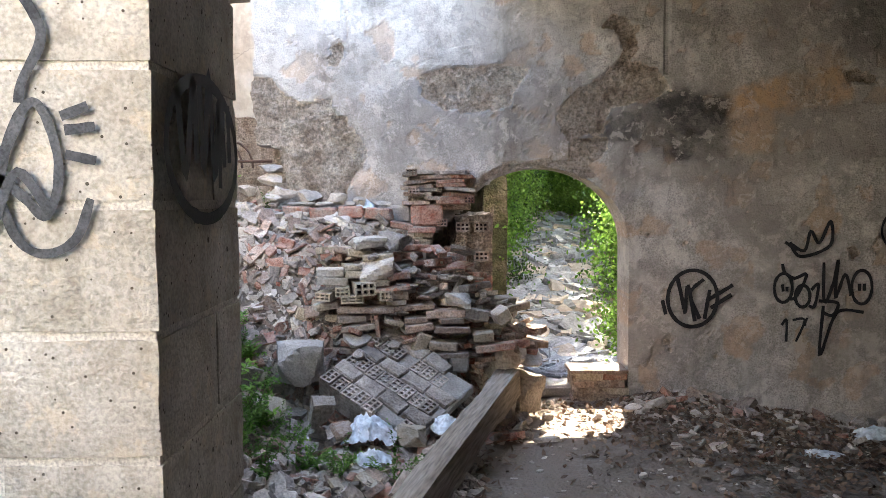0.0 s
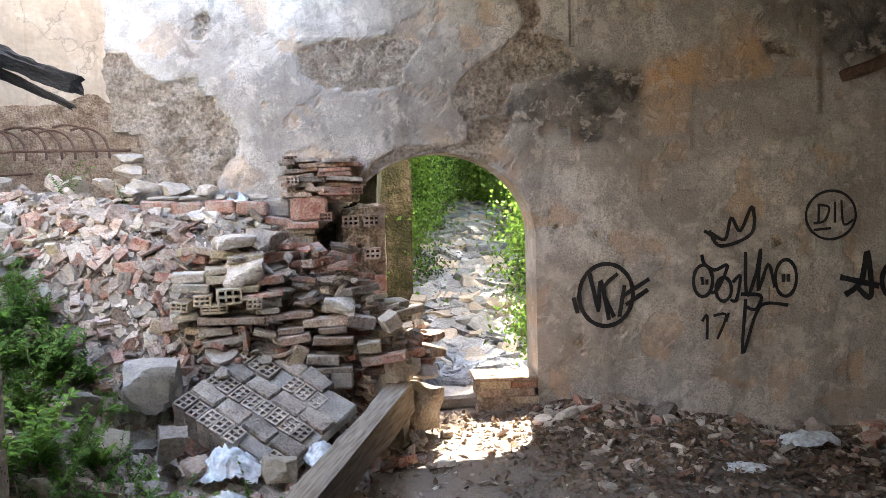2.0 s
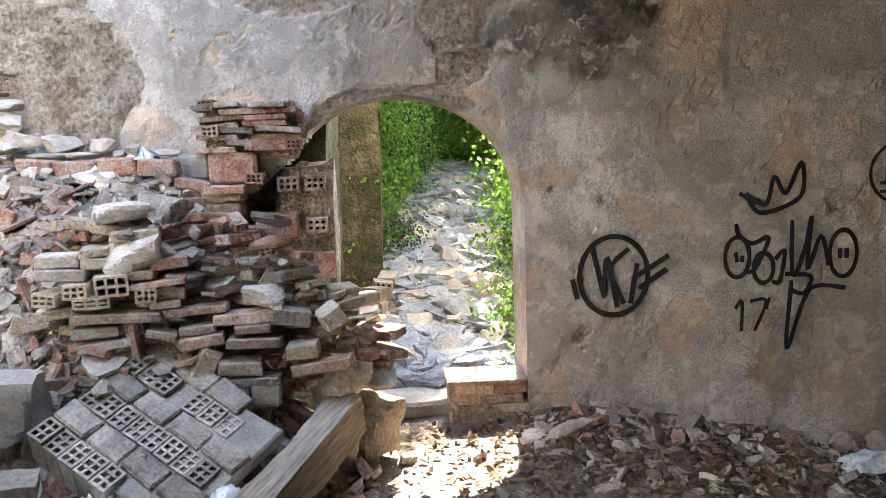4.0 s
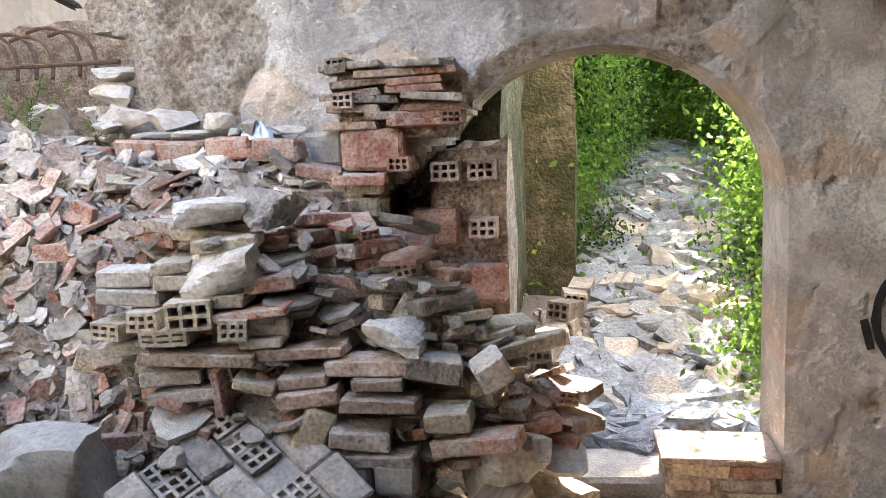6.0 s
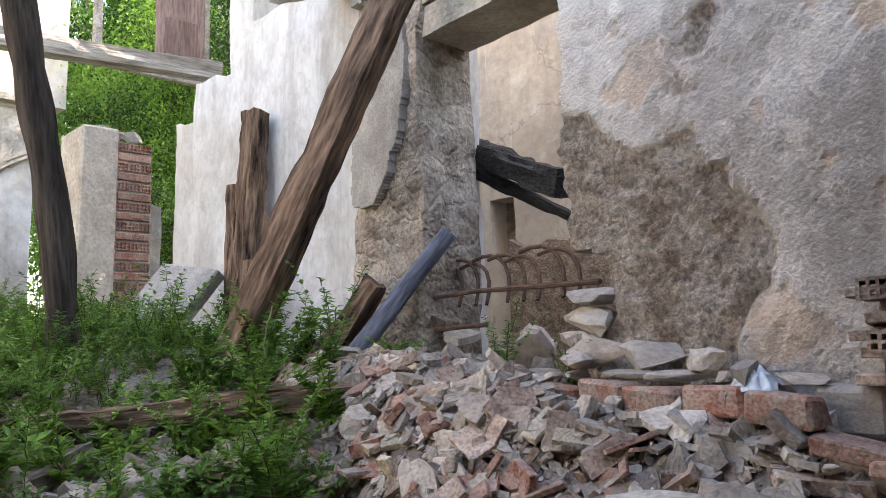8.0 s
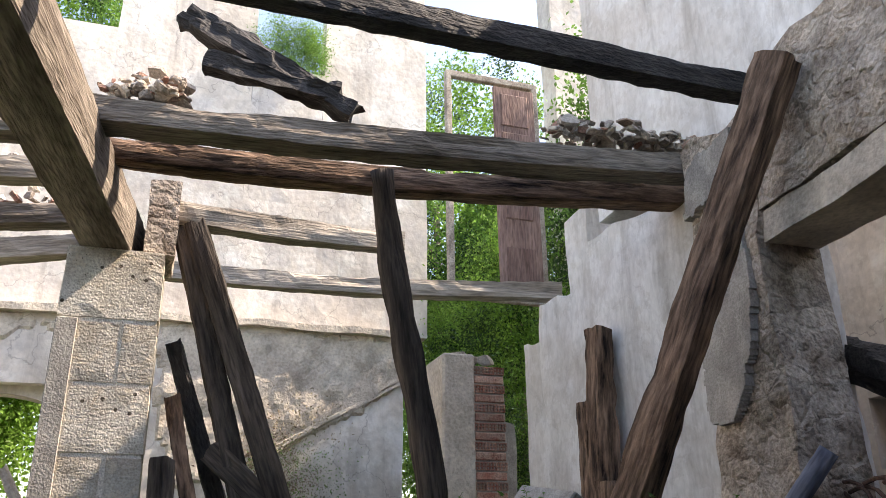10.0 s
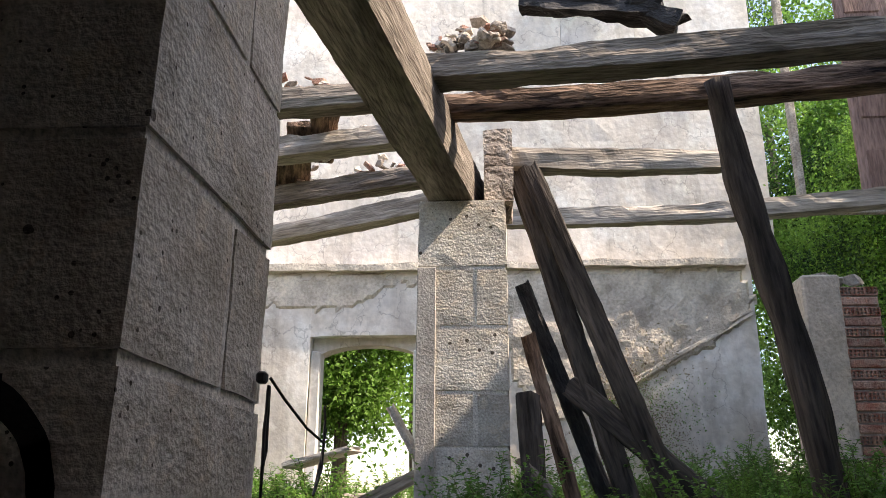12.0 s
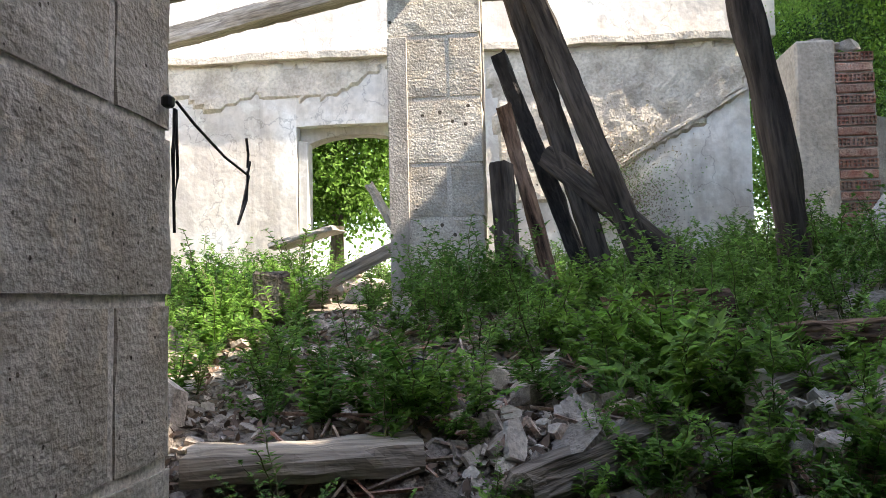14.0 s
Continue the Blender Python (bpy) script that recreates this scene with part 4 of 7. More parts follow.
# props and posts
bm, m = pole((-4.25, 5.72, 1.3), (-3.98, 5.27, 4.2), 0.095, 0.08, seed=3, knots=0.2, cells=40)
prop = part("prop_pole", bm, WOOD_DARK, smooth=True)
prop.matrix_world = m
tagged(prop, "leaning round timber prop under the joists", "pole")
beam("leaning_timber", (-3.56, 6.17, 1.25), (-2.1, 6.77, 4.15), 0.16, 0.18, WOOD_RED, "rotten split timber leaning against a ruined pier", seed=4, rough=0.008, rot=0.022, cells=90)
beam("standing_post", (-4.9, 7.15, 1.3), (-4.82, 7.22, 3.52), 0.2, 0.16, WOOD_RED, "rotten timber post standing against a white wall", seed=5, rough=0.01, rot=0.02, cells=50)
bm, m = pole((-2.87, 6.69, 1.68), (-2.49, 7.02, 2.30), 0.052, 0.046, seed=8, knots=0.03)
pipe = part("blue_pole", bm, BLUEWOOD, smooth=True)
pipe.matrix_world = m
tagged(pipe, "faded blue painted pole leaning on rubble", "pole")
beam("fallen_beam", (0.47, 5.8, 0.30), (-0.28, 3.35, 0.12), 0.16, 0.2, WOOD_PALE, "long dusty squared timber lying on the floor", seed=6, rough=0.008)


# ---- loose pieces: shared meshes ----
def brick_mesh(name, size, material, holes=(0, 0), jag=0.004, broken=0.0, seed=0):
    """A hollow or solid brick along x; the holes are real recesses in both ends, their floors coloured shade-dark."""
    r = random.Random(seed)
    lx, ly, lz = size
    bm = bmesh.new()
    nx, nz = holes
    if nx:
        ys = [-ly / 2]
        wall, cw = 0.012, (ly - 0.012 * (nx + 1)) / nx
        ys = [-ly / 2 + i * (cw + wall) for i in range(nx + 1)]
        chh = (lz - wall * (nz + 1)) / nz
        ys = sorted({round(v, 5) for i in range(nx + 1) for v in (-ly / 2 + i * (cw + wall), -ly / 2 + i * (cw + wall) + wall)})
        zs = sorted({round(v, 5) for i in range(nz + 1) for v in (-lz / 2 + i * (chh + wall), -lz / 2 + i * (chh + wall) + wall)})
        for sx in (-1, 1):
            g = [[bm.verts.new((sx * lx / 2, y, z)) for z in zs] for y in ys]
            deep = [[None] * len(zs) for _ in ys]
            for i in range(len(ys) - 1):
                for j in range(len(zs) - 1):
                    q = [g[i][j], g[i + 1][j], g[i + 1][j + 1], g[i][j + 1]]
                    if i % 2 == 1 and j % 2 == 1:
                        d = [bm.verts.new((sx * (lx / 2 - 0.07), v.co.y, v.co.z)) for v in q]
                        for k in range(4):
                            bm.faces.new((q[k], q[(k + 1) % 4], d[(k + 1) % 4], d[k]))
                        # hole floor takes the painted shade colour, not the brick's own
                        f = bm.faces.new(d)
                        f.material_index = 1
                    else:
                        bm.faces.new(q)
            if sx == -1:
                first = g
        for i in range(len(ys) - 1):
            for j in (0, -1):
                bm.faces.new((first[i][j], first[i + 1][j], g[i + 1][j], g[i][j]))
        for j in range(len(zs) - 1):
            for i in (0, -1):
                bm.faces.new((first[i][j], first[i][j + 1], g[i][j + 1], g[i][j]))
        bmesh.ops.recalc_face_normals(bm, faces=bm.faces[:])
        for v in bm.verts:
            v.co += noise.noise_vector(v.co * 12 + Vector((seed, 0, 0))) * jag
    else:
        bmesh.ops.create_cube(bm, size=1.0, matrix=Matrix.Diagonal((lx, ly, lz, 1)))
        bmesh.ops.bevel(bm, geom=bm.edges[:], offset=min(size) * 0.12, segments=1, affect="EDGES")
        for v in bm.verts:
            v.co += noise.noise_vector(v.co * 14 + Vector((seed, 0, 0))) * jag
            if broken and v.co.x > 0:
                v.co.x -= broken * lx * (0.5 + 0.5 * noise.noise(Vector((v.co.y * 20, v.co.z * 20, seed))))
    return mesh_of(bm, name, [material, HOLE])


def shard_mesh(name, seed, material, thick=0.12):
    """A flat broken piece with an irregular outline."""
    r = random.Random(seed)
    k = r.randint(5, 8)
    bm = bmesh.new()
    angles = sorted(2 * math.pi * (i + r.uniform(-0.35, 0.35)) / k for i in range(k))
    rad = [r.uniform(0.32, 0.56) for _ in angles]
    top = [bm.verts.new((math.cos(a) * q, math.sin(a) * q * 0.8, thick / 2 + r.uniform(-0.02, 0.02))) for a, q in zip(angles, rad)]
    bot = [bm.verts.new((math.cos(a) * q * r.uniform(0.88, 1.05), math.sin(a) * q * 0.8, -thick / 2)) for a, q in zip(angles, rad)]
    bm.faces.new(top)
    bm.faces.new(bot[::-1])
    for i in range(k):
        bm.faces.new((bot[i], bot[(i + 1) % k], top[(i + 1) % k], top[i]))
    bmesh.ops.recalc_face_normals(bm, faces=bm.faces[:])
    return mesh_of(bm, name, material)


def chunk(size, seed, chop=0.42):
    """A broken block: worn faces, chipped edges and corners knocked off."""
    r = random.Random(seed)
    bm = bmesh.new()
    bmesh.ops.create_cube(bm, size=1.0)
    bmesh.ops.subdivide_edges(bm, edges=bm.edges[:], cuts=5, use_grid_fill=True)
    cuts = [(Vector((r.choice((-1, 1)) * r.uniform(0.4, 1), r.choice((-1, 1)) * r.uniform(0.4, 1), r.choice((-1, 1)) * r.uniform(0.3, 1))).normalized(), r.uniform(chop, 0.62)) for _ in range(6)]
    for v in bm.verts:
        for no, d in cuts:
            k = v.co.dot(no)
            if k > d:
                v.co -= no * (k - d)
        v.co += noise.noise_vector(v.co * 2.2 + Vector((seed, 0, 0))) * 0.07 + noise.noise_vector(v.co * 9 + Vector((0, seed, 0))) * 0.02
        v.co = Vector((v.co.x * size[0], v.co.y * size[1], v.co.z * size[2]))
    return bm


HOLLOW = [brick_mesh("hollow_brick", (0.22, 0.11, 0.075), m, (3, 2), seed=i) for i, m in enumerate((TILE, BRICK, TILE, BUFF))]
SOLID = [brick_mesh("brick", (q, 0.12, 0.045), m, seed=20 + i, jag=0.012, broken=b) for i, (q, m, b) in enumerate(((0.24, TILE, 0), (0.24, BRICK, 0.2), (0.2, TILE, 0.3), (0.26, BUFF, 0.1), (0.18, BRICK, 0), (0.22, STONE, 0.2)))]
SLAB = [brick_mesh("thin_tile", (0.30, 0.15, 0.026), m, seed=40 + i, jag=0.005, broken=b) for i, (m, b) in enumerate(((TILE, 0.1), (BRICK, 0.2), (TILE, 0.35), (STONE, 0.3)))]
ROCKS = [mesh_of(rock((1, r2, r3), 60 + i), "stone", STONE if i % 3 else PALE) for i, (r2, r3) in enumerate(((0.8, 0.6), (0.7, 0.5), (0.9, 0.7), (0.75, 0.45), (0.85, 0.55), (0.7, 0.7), (0.95, 0.4), (0.6, 0.5)))]
SHARDS = [shard_mesh("shard", 80 + i, (STONE, PALE, TILE, STONE, PALE, BRICK)[i % 6], 0.1 + 0.05 * (i % 4)) for i in range(12)]
LANE_SHARDS = [shard_mesh("slab", 180 + i, LANE, 0.14 + 0.04 * (i % 3)) for i in range(8)]
LANE_ROCKS = [mesh_of(chunk((1, 0.75, 0.34), 190 + i, 0.34), "slab", LANE if i % 4 else PALE) for i in range(8)]
CHIPS = [shard_mesh("chip", 120 + i, (STONE, PALE, TILE, STONE, PALE, STONE)[i % 6], 0.18) for i in range(6)]


def put_piece(name, me, parent, at, size=1.0, rot=(0, 0, 0)):
    ob = new(name, me)
    ob.parent = parent
    ob.matrix_basis = Matrix.LocRotScale(Vector(at) - parent.location, Euler(rot), (size,) * 3 if isinstance(size, (int, float)) else size)
    return ob


def merge(name, places, label, category, jitter=None):
    """Joins many small pieces, each (mesh, matrix), into one object of kind stuff."""
    mats, vs, fs, mi, base = [], [], [], [], 0
    cache = {}
    for me, m in places:
        if me.name not in cache:
            co = np.empty(len(me.vertices) * 3)
            me.vertices.foreach_get("co", co)
            for q in me.materials:
                if q not in mats:
                    mats.append(q)
            cache[me.name] = (co.reshape(-1, 3), [tuple(p.vertices) for p in me.polygons], [mats.index(me.materials[min(p.material_index, len(me.materials) - 1)]) for p in me.polygons])
        co, faces, idx = cache[me.name]
        a = np.array(m)
        vs.append(co @ a[:3, :3].T + a[:3, 3])
        fs.extend(tuple(k + base for k in f) for f in faces)
        mi.extend(idx)
        base += len(co)
    me = bpy.data.meshes.new(name)
    me.from_pydata(np.concatenate(vs).tolist(), [], fs)
    for q in mats:
        me.materials.append(q)
    me.polygons.foreach_set("material_index", mi)
    return tagged(new(name, me), label, category, kind="stuff")


def slope(x, y):
    e = 0.06
    return Vector((ground_z(x - e, y) - ground_z(x + e, y), ground_z(x, y - e) - ground_z(x, y + e), 2 * e)).normalized()


def resting(x, y, size, r, tilt=0.35, lift=0.25, flat=True):
    """A chance pose on the ground, leaning with its slope."""
    q = Vector((0, 0, 1)).rotation_difference(slope(x, y)) if flat else Euler((0, 0, 0)).to_quaternion()
    e = Euler((r.gauss(0, tilt), r.gauss(0, tilt), r.uniform(0, 6.3))).to_quaternion()
    s = size if isinstance(size, (tuple, list)) else (size,) * 3
    return Matrix.LocRotScale(Vector((x, y, lay(x, y) + lift * s[2])), q @ e, s)


# ---- the heap of fallen brickwork ----
r = random.Random(11)
heap = thing("rubble_heap", "collapsed heap of dusty bricks, tiles and stones against the wall", "rubble", (-0.4, 5.9, 0))


def face_y(x, z):
    """How far out the heap's steep face comes at a height."""
    return 5.62 + 0.28 * max(0, z - 0.5) + 0.16 * step(0.0, 0.6, x) + 0.12 * math.sin(2.7 * x + 1) * 0.5 + 0.35 * step(-0.7, -1.1, x)


# layered courses of loose tiles and bricks
z = 0.44
while z < 1.28:
    x = -1.0 - 0.1 * r.random()
    end = 0.62 - 0.55 * step(0.55, 1.25, z)
    while x < end:
        kind = r.random()
        me = r.choice(SOLID) if kind < 0.34 else r.choice(SLAB) if kind < 0.44 else r.choice(SHARDS) if kind < 0.86 else r.choice(HOLLOW)
        w = r.uniform(0.07, 0.18)
        yaw = r.gauss(0, 0.7) + (1.57 if me in HOLLOW or r.random() < 0.25 else 0)
        dz = r.gauss(0, 0.008)
        put_piece("brick", me, heap, (x + w / 2, face_y(x, z) + 0.13 + r.gauss(0, 0.05), z + dz), (lambda q: (q, q, q * 0.6))(r.uniform(0.14, 0.26)) if me in SHARDS else r.uniform(0.42, 0.85), (r.gauss(0.05, 0.26), r.gauss(0, 0.22), yaw))
        if r.random() < 0.35:
            put_piece("stone", r.choice(ROCKS + SHARDS), heap, (x + r.uniform(0, w), face_y(x, z) - 0.01 + r.gauss(0, 0.03), z + dz), r.uniform(0.06, 0.15), (r.gauss(0, 0.4), r.gauss(0, 0.4), r.uniform(0, 6)))
        if r.random() < 0.5:
            put_piece("brick", r.choice(SOLID), heap, (x + w / 2, face_y(x, z) + 0.18 + r.gauss(0, 0.04), z + dz), 1.1, (r.gauss(0, 0.08), r.gauss(0, 0.08), r.gauss(0, 0.5)))
        x += w
    z += r.uniform(0.042, 0.06)
# pieces that stand out in the face: place, width, height, roll and yaw
def face_brick(name, material, rows, deep=0.13, holes=(0, 0), jag=0.010):
    for k, (x, y, z, w, h, roll, yaw) in enumerate(rows):
        size = (deep + 0.05, w, h) if holes[0] else (w, deep, h)
        me = brick_mesh(name, size, material, holes, jag=jag, seed=int(600 + 97 * x + 61 * z + k))
        put_piece(name, me, heap, (x, y, z), 1.0, (r.gauss(0, 0.04), -roll, yaw + (1.57 if holes[0] else 0.0)))


face_brick("brick", PALE, ((-0.81, 5.74, 1.11, 0.19, 0.06, 0.0, 0.1), (-0.79, 5.72, 1.05, 0.22, 0.06, -0.05, 0.05), (-0.34, 5.75, 0.94, 0.16, 0.06, 0.0, 0.2), (-0.34, 5.73, 0.895, 0.14, 0.035, 0.0, 0.1), (-0.85, 5.74, 0.87, 0.16, 0.05, 0.1, 0.3), (0.41, 5.75, 0.79, 0.11, 0.1, 0.5, 0.3)))
face_brick("brick", BUFF, ((-0.65, 5.75, 1.145, 0.13, 0.042, 0.05, 0.2), (-0.64, 5.74, 1.095, 0.13, 0.048, 0.0, 0.1), (-0.45, 5.72, 1.035, 0.14, 0.042, -0.04, 0.1), (-0.47, 5.79, 1.215, 0.22, 0.042, 0.06, 0.15), (0.28, 5.70, 0.65, 0.15, 0.065, 0.05, 0.0), (-0.18, 5.69, 0.60, 0.1, 0.17, -0.5, 0.3), (0.06, 6.04, 1.04, 0.12, 0.08, 0.5, 0.4), (-0.36, 5.68, 0.76, 0.13, 0.04, -0.3, 0.2)))
face_brick("thin_tile", TILE, ((-0.55, 5.69, 0.85, 0.4, 0.045, -0.03, 0.02), (-0.21, 5.74, 0.855, 0.29, 0.036, 0.06, 0.05), (-0.2, 5.71, 0.77, 0.16, 0.034, 0.05, 0.1), (-0.18, 5.69, 0.72, 0.2, 0.048, 0.1, 0.1), (0.02, 5.74, 0.81, 0.28, 0.055, 0.03, -0.05), (0.05, 5.70, 0.76, 0.17, 0.04, 0.0, 0.1), (0.06, 5.68, 0.70, 0.25, 0.046, -0.03, 0.0)))
face_brick("thin_tile", STONE, ((-0.01, 5.68, 0.59, 0.2, 0.06, -0.1, 0.1), (0.03, 5.68, 0.52, 0.28, 0.038, 0.0, 0.0), (-0.61, 5.69, 0.72, 0.24, 0.04, 0.1, 0.1), (-0.66, 5.70, 0.78, 0.2, 0.05, 0.05, 0.2), (0.22, 5.75, 0.80, 0.19, 0.08, -0.2, 0.2)))
face_brick("brick", RED, ((-0.34, 5.79, 1.08, 0.17, 0.05, 0.12, 0.3), (0.37, 5.69, 0.57, 0.28, 0.055, 0.15, -0.1), (0.0, 6.07, 1.11, 0.16, 0.05, -0.3, 0.2), (0.1, 6.1, 1.18, 0.15, 0.08, -0.1, 0.1), (-0.47, 5.67, 0.74, 0.03, 0.15, 0.05, 0.0)))
face_brick("thin_tile", RED, ((-0.36, 5.70, 0.995, 0.24, 0.026, 0.08, 0.05),))
face_brick("ribbed_block", CEMENT, ((-0.05, 5.68, 0.45, 0.145, 0.12, 0.0, 0.05), (0.1, 5.68, 0.46, 0.14, 0.12, -0.04, 0.1)))
face_brick("hollow_brick", BUFF, ((-0.72, 5.71, 0.98, 0.1, 0.065, 0.0, 0.1), (-0.57, 5.70, 1.0, 0.14, 0.09, 0.0, 0.25), (-0.65, 5.71, 0.925, 0.16, 0.05, 0.0, 0.1), (-0.84, 5.72, 0.945, 0.11, 0.06, 0.0, -0.1), (-0.42, 5.71, 0.95, 0.09, 0.065, 0.0, 0.2)), 0.16, (3, 2), 0.005)
# tiles standing on edge in the hollow beside the jamb
for x, y, z, w, h, roll in ((0.16, 5.93, 0.95, 0.17, 0.17, -0.6), (-0.12, 5.94, 0.96, 0.12, 0.1, 0.1), (0.02, 5.95, 0.97, 0.12, 0.13, -0.7)):
    put_piece("thin_tile", brick_mesh("thin_tile", (w, 0.03, h), STONE, seed=int(700 + 90 * x), jag=0.008), heap, (x, y, z), 1.0, (-0.35, -roll, 0.1))
# boulder and lumps set in the face
for k, (x, y, z, size) in enumerate(((-0.47, 5.74, 1.12, (0.21, 0.16, 0.13)), (-0.55, 5.84, 1.32, (0.21, 0.16, 0.07)), (-0.36, 5.9, 1.32, (0.17, 0.14, 0.11)), (-0.16, 6.06, 1.19, (0.13, 0.1, 0.1)), (0.1, 5.78, 0.9, (0.2, 0.16, 0.08)), (0.42, 5.88, 0.42, (0.26, 0.2, 0.2)), (0.55, 5.95, 0.2, (0.24, 0.22, 0.24)), (0.4, 5.75, 0.2, (0.2, 0.2, 0.22)))):
    put_piece("stone", mesh_of(chunk(size, 740 + k, 0.36), "stone", (PALE, PALE, STONE, CEMENT)[k % 4]), heap, (x, y, z), 1.15, (0.1, 0.12 * (k % 3 - 1), 0.4 * k))
# tumbled pieces over the crest and slope
n_piece = {"stone": 0, "brick": 0, "shard": 0}
loose = []
for i in range(4600):
    x = r.uniform(-2.9, 0.5)
    y = r.uniform(4.3, 6.55 + max(0.0, skew(x)))
    if x > 0.15 and y < 5.3 or (x < -1.3 and y < 2.9 + 0.81 * (0.47 - x)) or (y > 6.45 and x > 0.1) or (y > 6.14 + skew(x) and -2.0 < x < -0.35):
        continue
    kind = r.random()
    s = min(0.19, 0.03 + r.expovariate(28))
    if kind < 0.24:
        name, me, m = "stone", r.choice(ROCKS), resting(x, y, s, r, 0.35, 0.2)
    elif kind < 0.5:
        me = r.choice(SOLID + SOLID + HOLLOW + SLAB)
        name, m = "brick", resting(x, y, r.uniform(0.3, 0.75), r, 0.35, 0.06)
    else:
        name, me, m = "shard", r.choice(SHARDS), resting(x, y, s * 1.3, r, 0.3, 0.2)
    if n_piece[name] < 230:
        n_piece[name] += 1
        ob = new(name, me)
        ob.parent = heap
        ob.matrix_basis = Matrix.Translation(-heap.location) @ m
    else:
        loose.append((me, m))
for i in range(15000):
    x = r.uniform(-2.6, 0.6)
    y = r.uniform(4.0, 6.56 + max(0.0, skew(x)))
    if x > 0.2 and y < 5.4:
        continue
    loose.append((r.choice(CHIPS), resting(x, y, 0.012 + r.expovariate(38), r, 0.5, 0.35)))
for i in range(170):
    x, y = r.uniform(-2.6, 0.0), r.uniform(5.2, 6.3)
    s = r.uniform(0.08, 0.2)
    loose.append((r.choice(SHARDS), resting(x, y, (s, s * 0.8, s * 0.35), r, 0.3, 0.3)))
for i in range(160):
    x, y = r.uniform(-2.3, 0.2), r.uniform(5.3, 6.4)
    loose.append((SLAB[i % 4], resting(x, y, (r.uniform(0.3, 0.9), 0.18, 0.5), r, 0.5, 0.06)))
for i in range(260):
    x, y = r.uniform(-1.5, 0.1), r.uniform(4.1, 5.3)
    s = r.uniform(0.07, 0.2)
    loose.append((r.choice(SHARDS + ROCKS), resting(x, y, s, r, 0.4, 0.25)))
merge("rubble_fragments", loose, "small fragments of brick, stone and plaster over the heap", "rubble")

# brick course showing along the crest by the wall
course = thing("brick_course", "low course of ribbed red hollow bricks set in mortar", "brickwork", (-1.0, 6.3, 1.45))
for i in range(7):
    put_piece("brick", brick_mesh("ribbed_brick", (0.21, 0.1, 0.095), RED, seed=200 + i, jag=0.014), course, (-1.86 + 0.225 * i, 6.33 + skew(-1.86 + 0.225 * i) + 0.02 * (i % 2), 1.515 + 0.015 * (i % 2)), 1.0, (0, 0.03, 0.05 * (i % 3 - 1) - 0.13))
    put_piece("mortar_lump", ROCKS[0], course, (-1.86 + 0.225 * i, 6.44 + skew(-1.86 + 0.225 * i), 1.60), (0.27, 0.14, 0.08), (0, 0, i))
for i, (x, y, z, s) in enumerate(((-1.3, 6.6, 1.8, (0.3, 0.25, 0.2)), (-1.33, 6.62, 1.9, (0.24, 0.2, 0.12)), (-1.3, 6.5, 1.66, (0.34, 0.26, 0.14)), (-1.2, 6.5, 1.68, (0.34, 0.12, 0.22)), (-0.98, 6.53, 1.66, (0.28, 0.12, 0.18)), (-0.55, 6.45, 1.58, (0.32, 0.14, 0.2)), (-0.75, 6.52, 1.64, (0.2, 0.12, 0.16)))):
    st = part("plaster_lump", mesh_of(rock((1, 0.9, 0.8), 300 + i), "plaster_lump", PALE), None)
    st.matrix_world = Matrix.LocRotScale((x - 0.13, y + skew(x), z), Euler((0, 0, i)), [q * 0.95 for q in s])
    tagged(st, "pale lump of fallen lime plaster lying on rubble", "rubble lump", "plaster lumps")

crest = []
for i in range(240):
    x = r.uniform(-2.3, -0.3)
    y = r.uniform(6.2, 6.56) + skew(x)
    s = r.uniform(0.05, 0.17)
    crest.append((r.choice((SHARDS[0], SHARDS[1], SHARDS[6], SHARDS[7], SHARDS[3], ROCKS[0], ROCKS[3])), Matrix.LocRotScale((x, y, lay(x, min(y, 6.45)) + 0.06 * r.random()), Euler((r.gauss(0, 0.35), r.gauss(0, 0.35), r.uniform(0, 6))), (s, s, s * 0.8))))
merge("crest_fragments", crest, "pale plaster and stone fragments along the foot of the wall", "rubble")

# ---- corbelled bricks left of the arch ----
corbel = thing("brick_corbel", "broken courses of thin red bricks jutting from the arch springing", "brickwork", (0.0, 6.53, 1.5))
for k in range(8):
    z = 1.60 + 0.034 * k
    for i in range(2):
        put_piece("brick", (SLAB[1] if (k * 3 + i) % 3 else SLAB[2]) if k % 4 != 3 else SLAB[3], corbel, (-0.14 + 0.27 * i + 0.05 * r.gauss(0, 1), 6.50 + 0.06 * r.random(), z), (0.75 + 0.3 * r.random(), 1.2, 1.15), (r.gauss(0, 0.03), r.gauss(0, 0.04), r.gauss(0, 0.12)))
part("mortar", box((0.5, 0.12, 0.3), 0.01, 0.02), RENDER_ROUGH, corbel).location = (-0.02, 0.07, 0.2)
for i, (x, z, me, s) in enumerate(((-0.30, 1.84, HOLLOW[0], 0.8), (-0.28, 1.70, HOLLOW[2], 0.8), (0.16, 1.62, HOLLOW[1], 0.75), (-0.06, 1.44, HOLLOW[1], 0.8))):
    put_piece("hollow_brick", me, corbel, (x + 0.05, 6.5, z), s, (0, 0, 1.57))
put_piece("brick", brick_mesh("red_block", (0.26, 0.14, 0.17), BRICK, seed=230), corbel, (-0.13, 6.53, 1.50), 1.0)
put_piece("brick", brick_mesh("grey_block", (0.2, 0.14, 0.14), CEMENT, seed=231), corbel, (-0.36, 6.56, 1.51), 1.0)
put_piece("brick", brick_mesh("pale_block", (0.3, 0.16, 0.085), BUFF, seed=232), corbel, (-0.24, 6.5, 1.27), 1.0, (0, 0.03, -0.05))
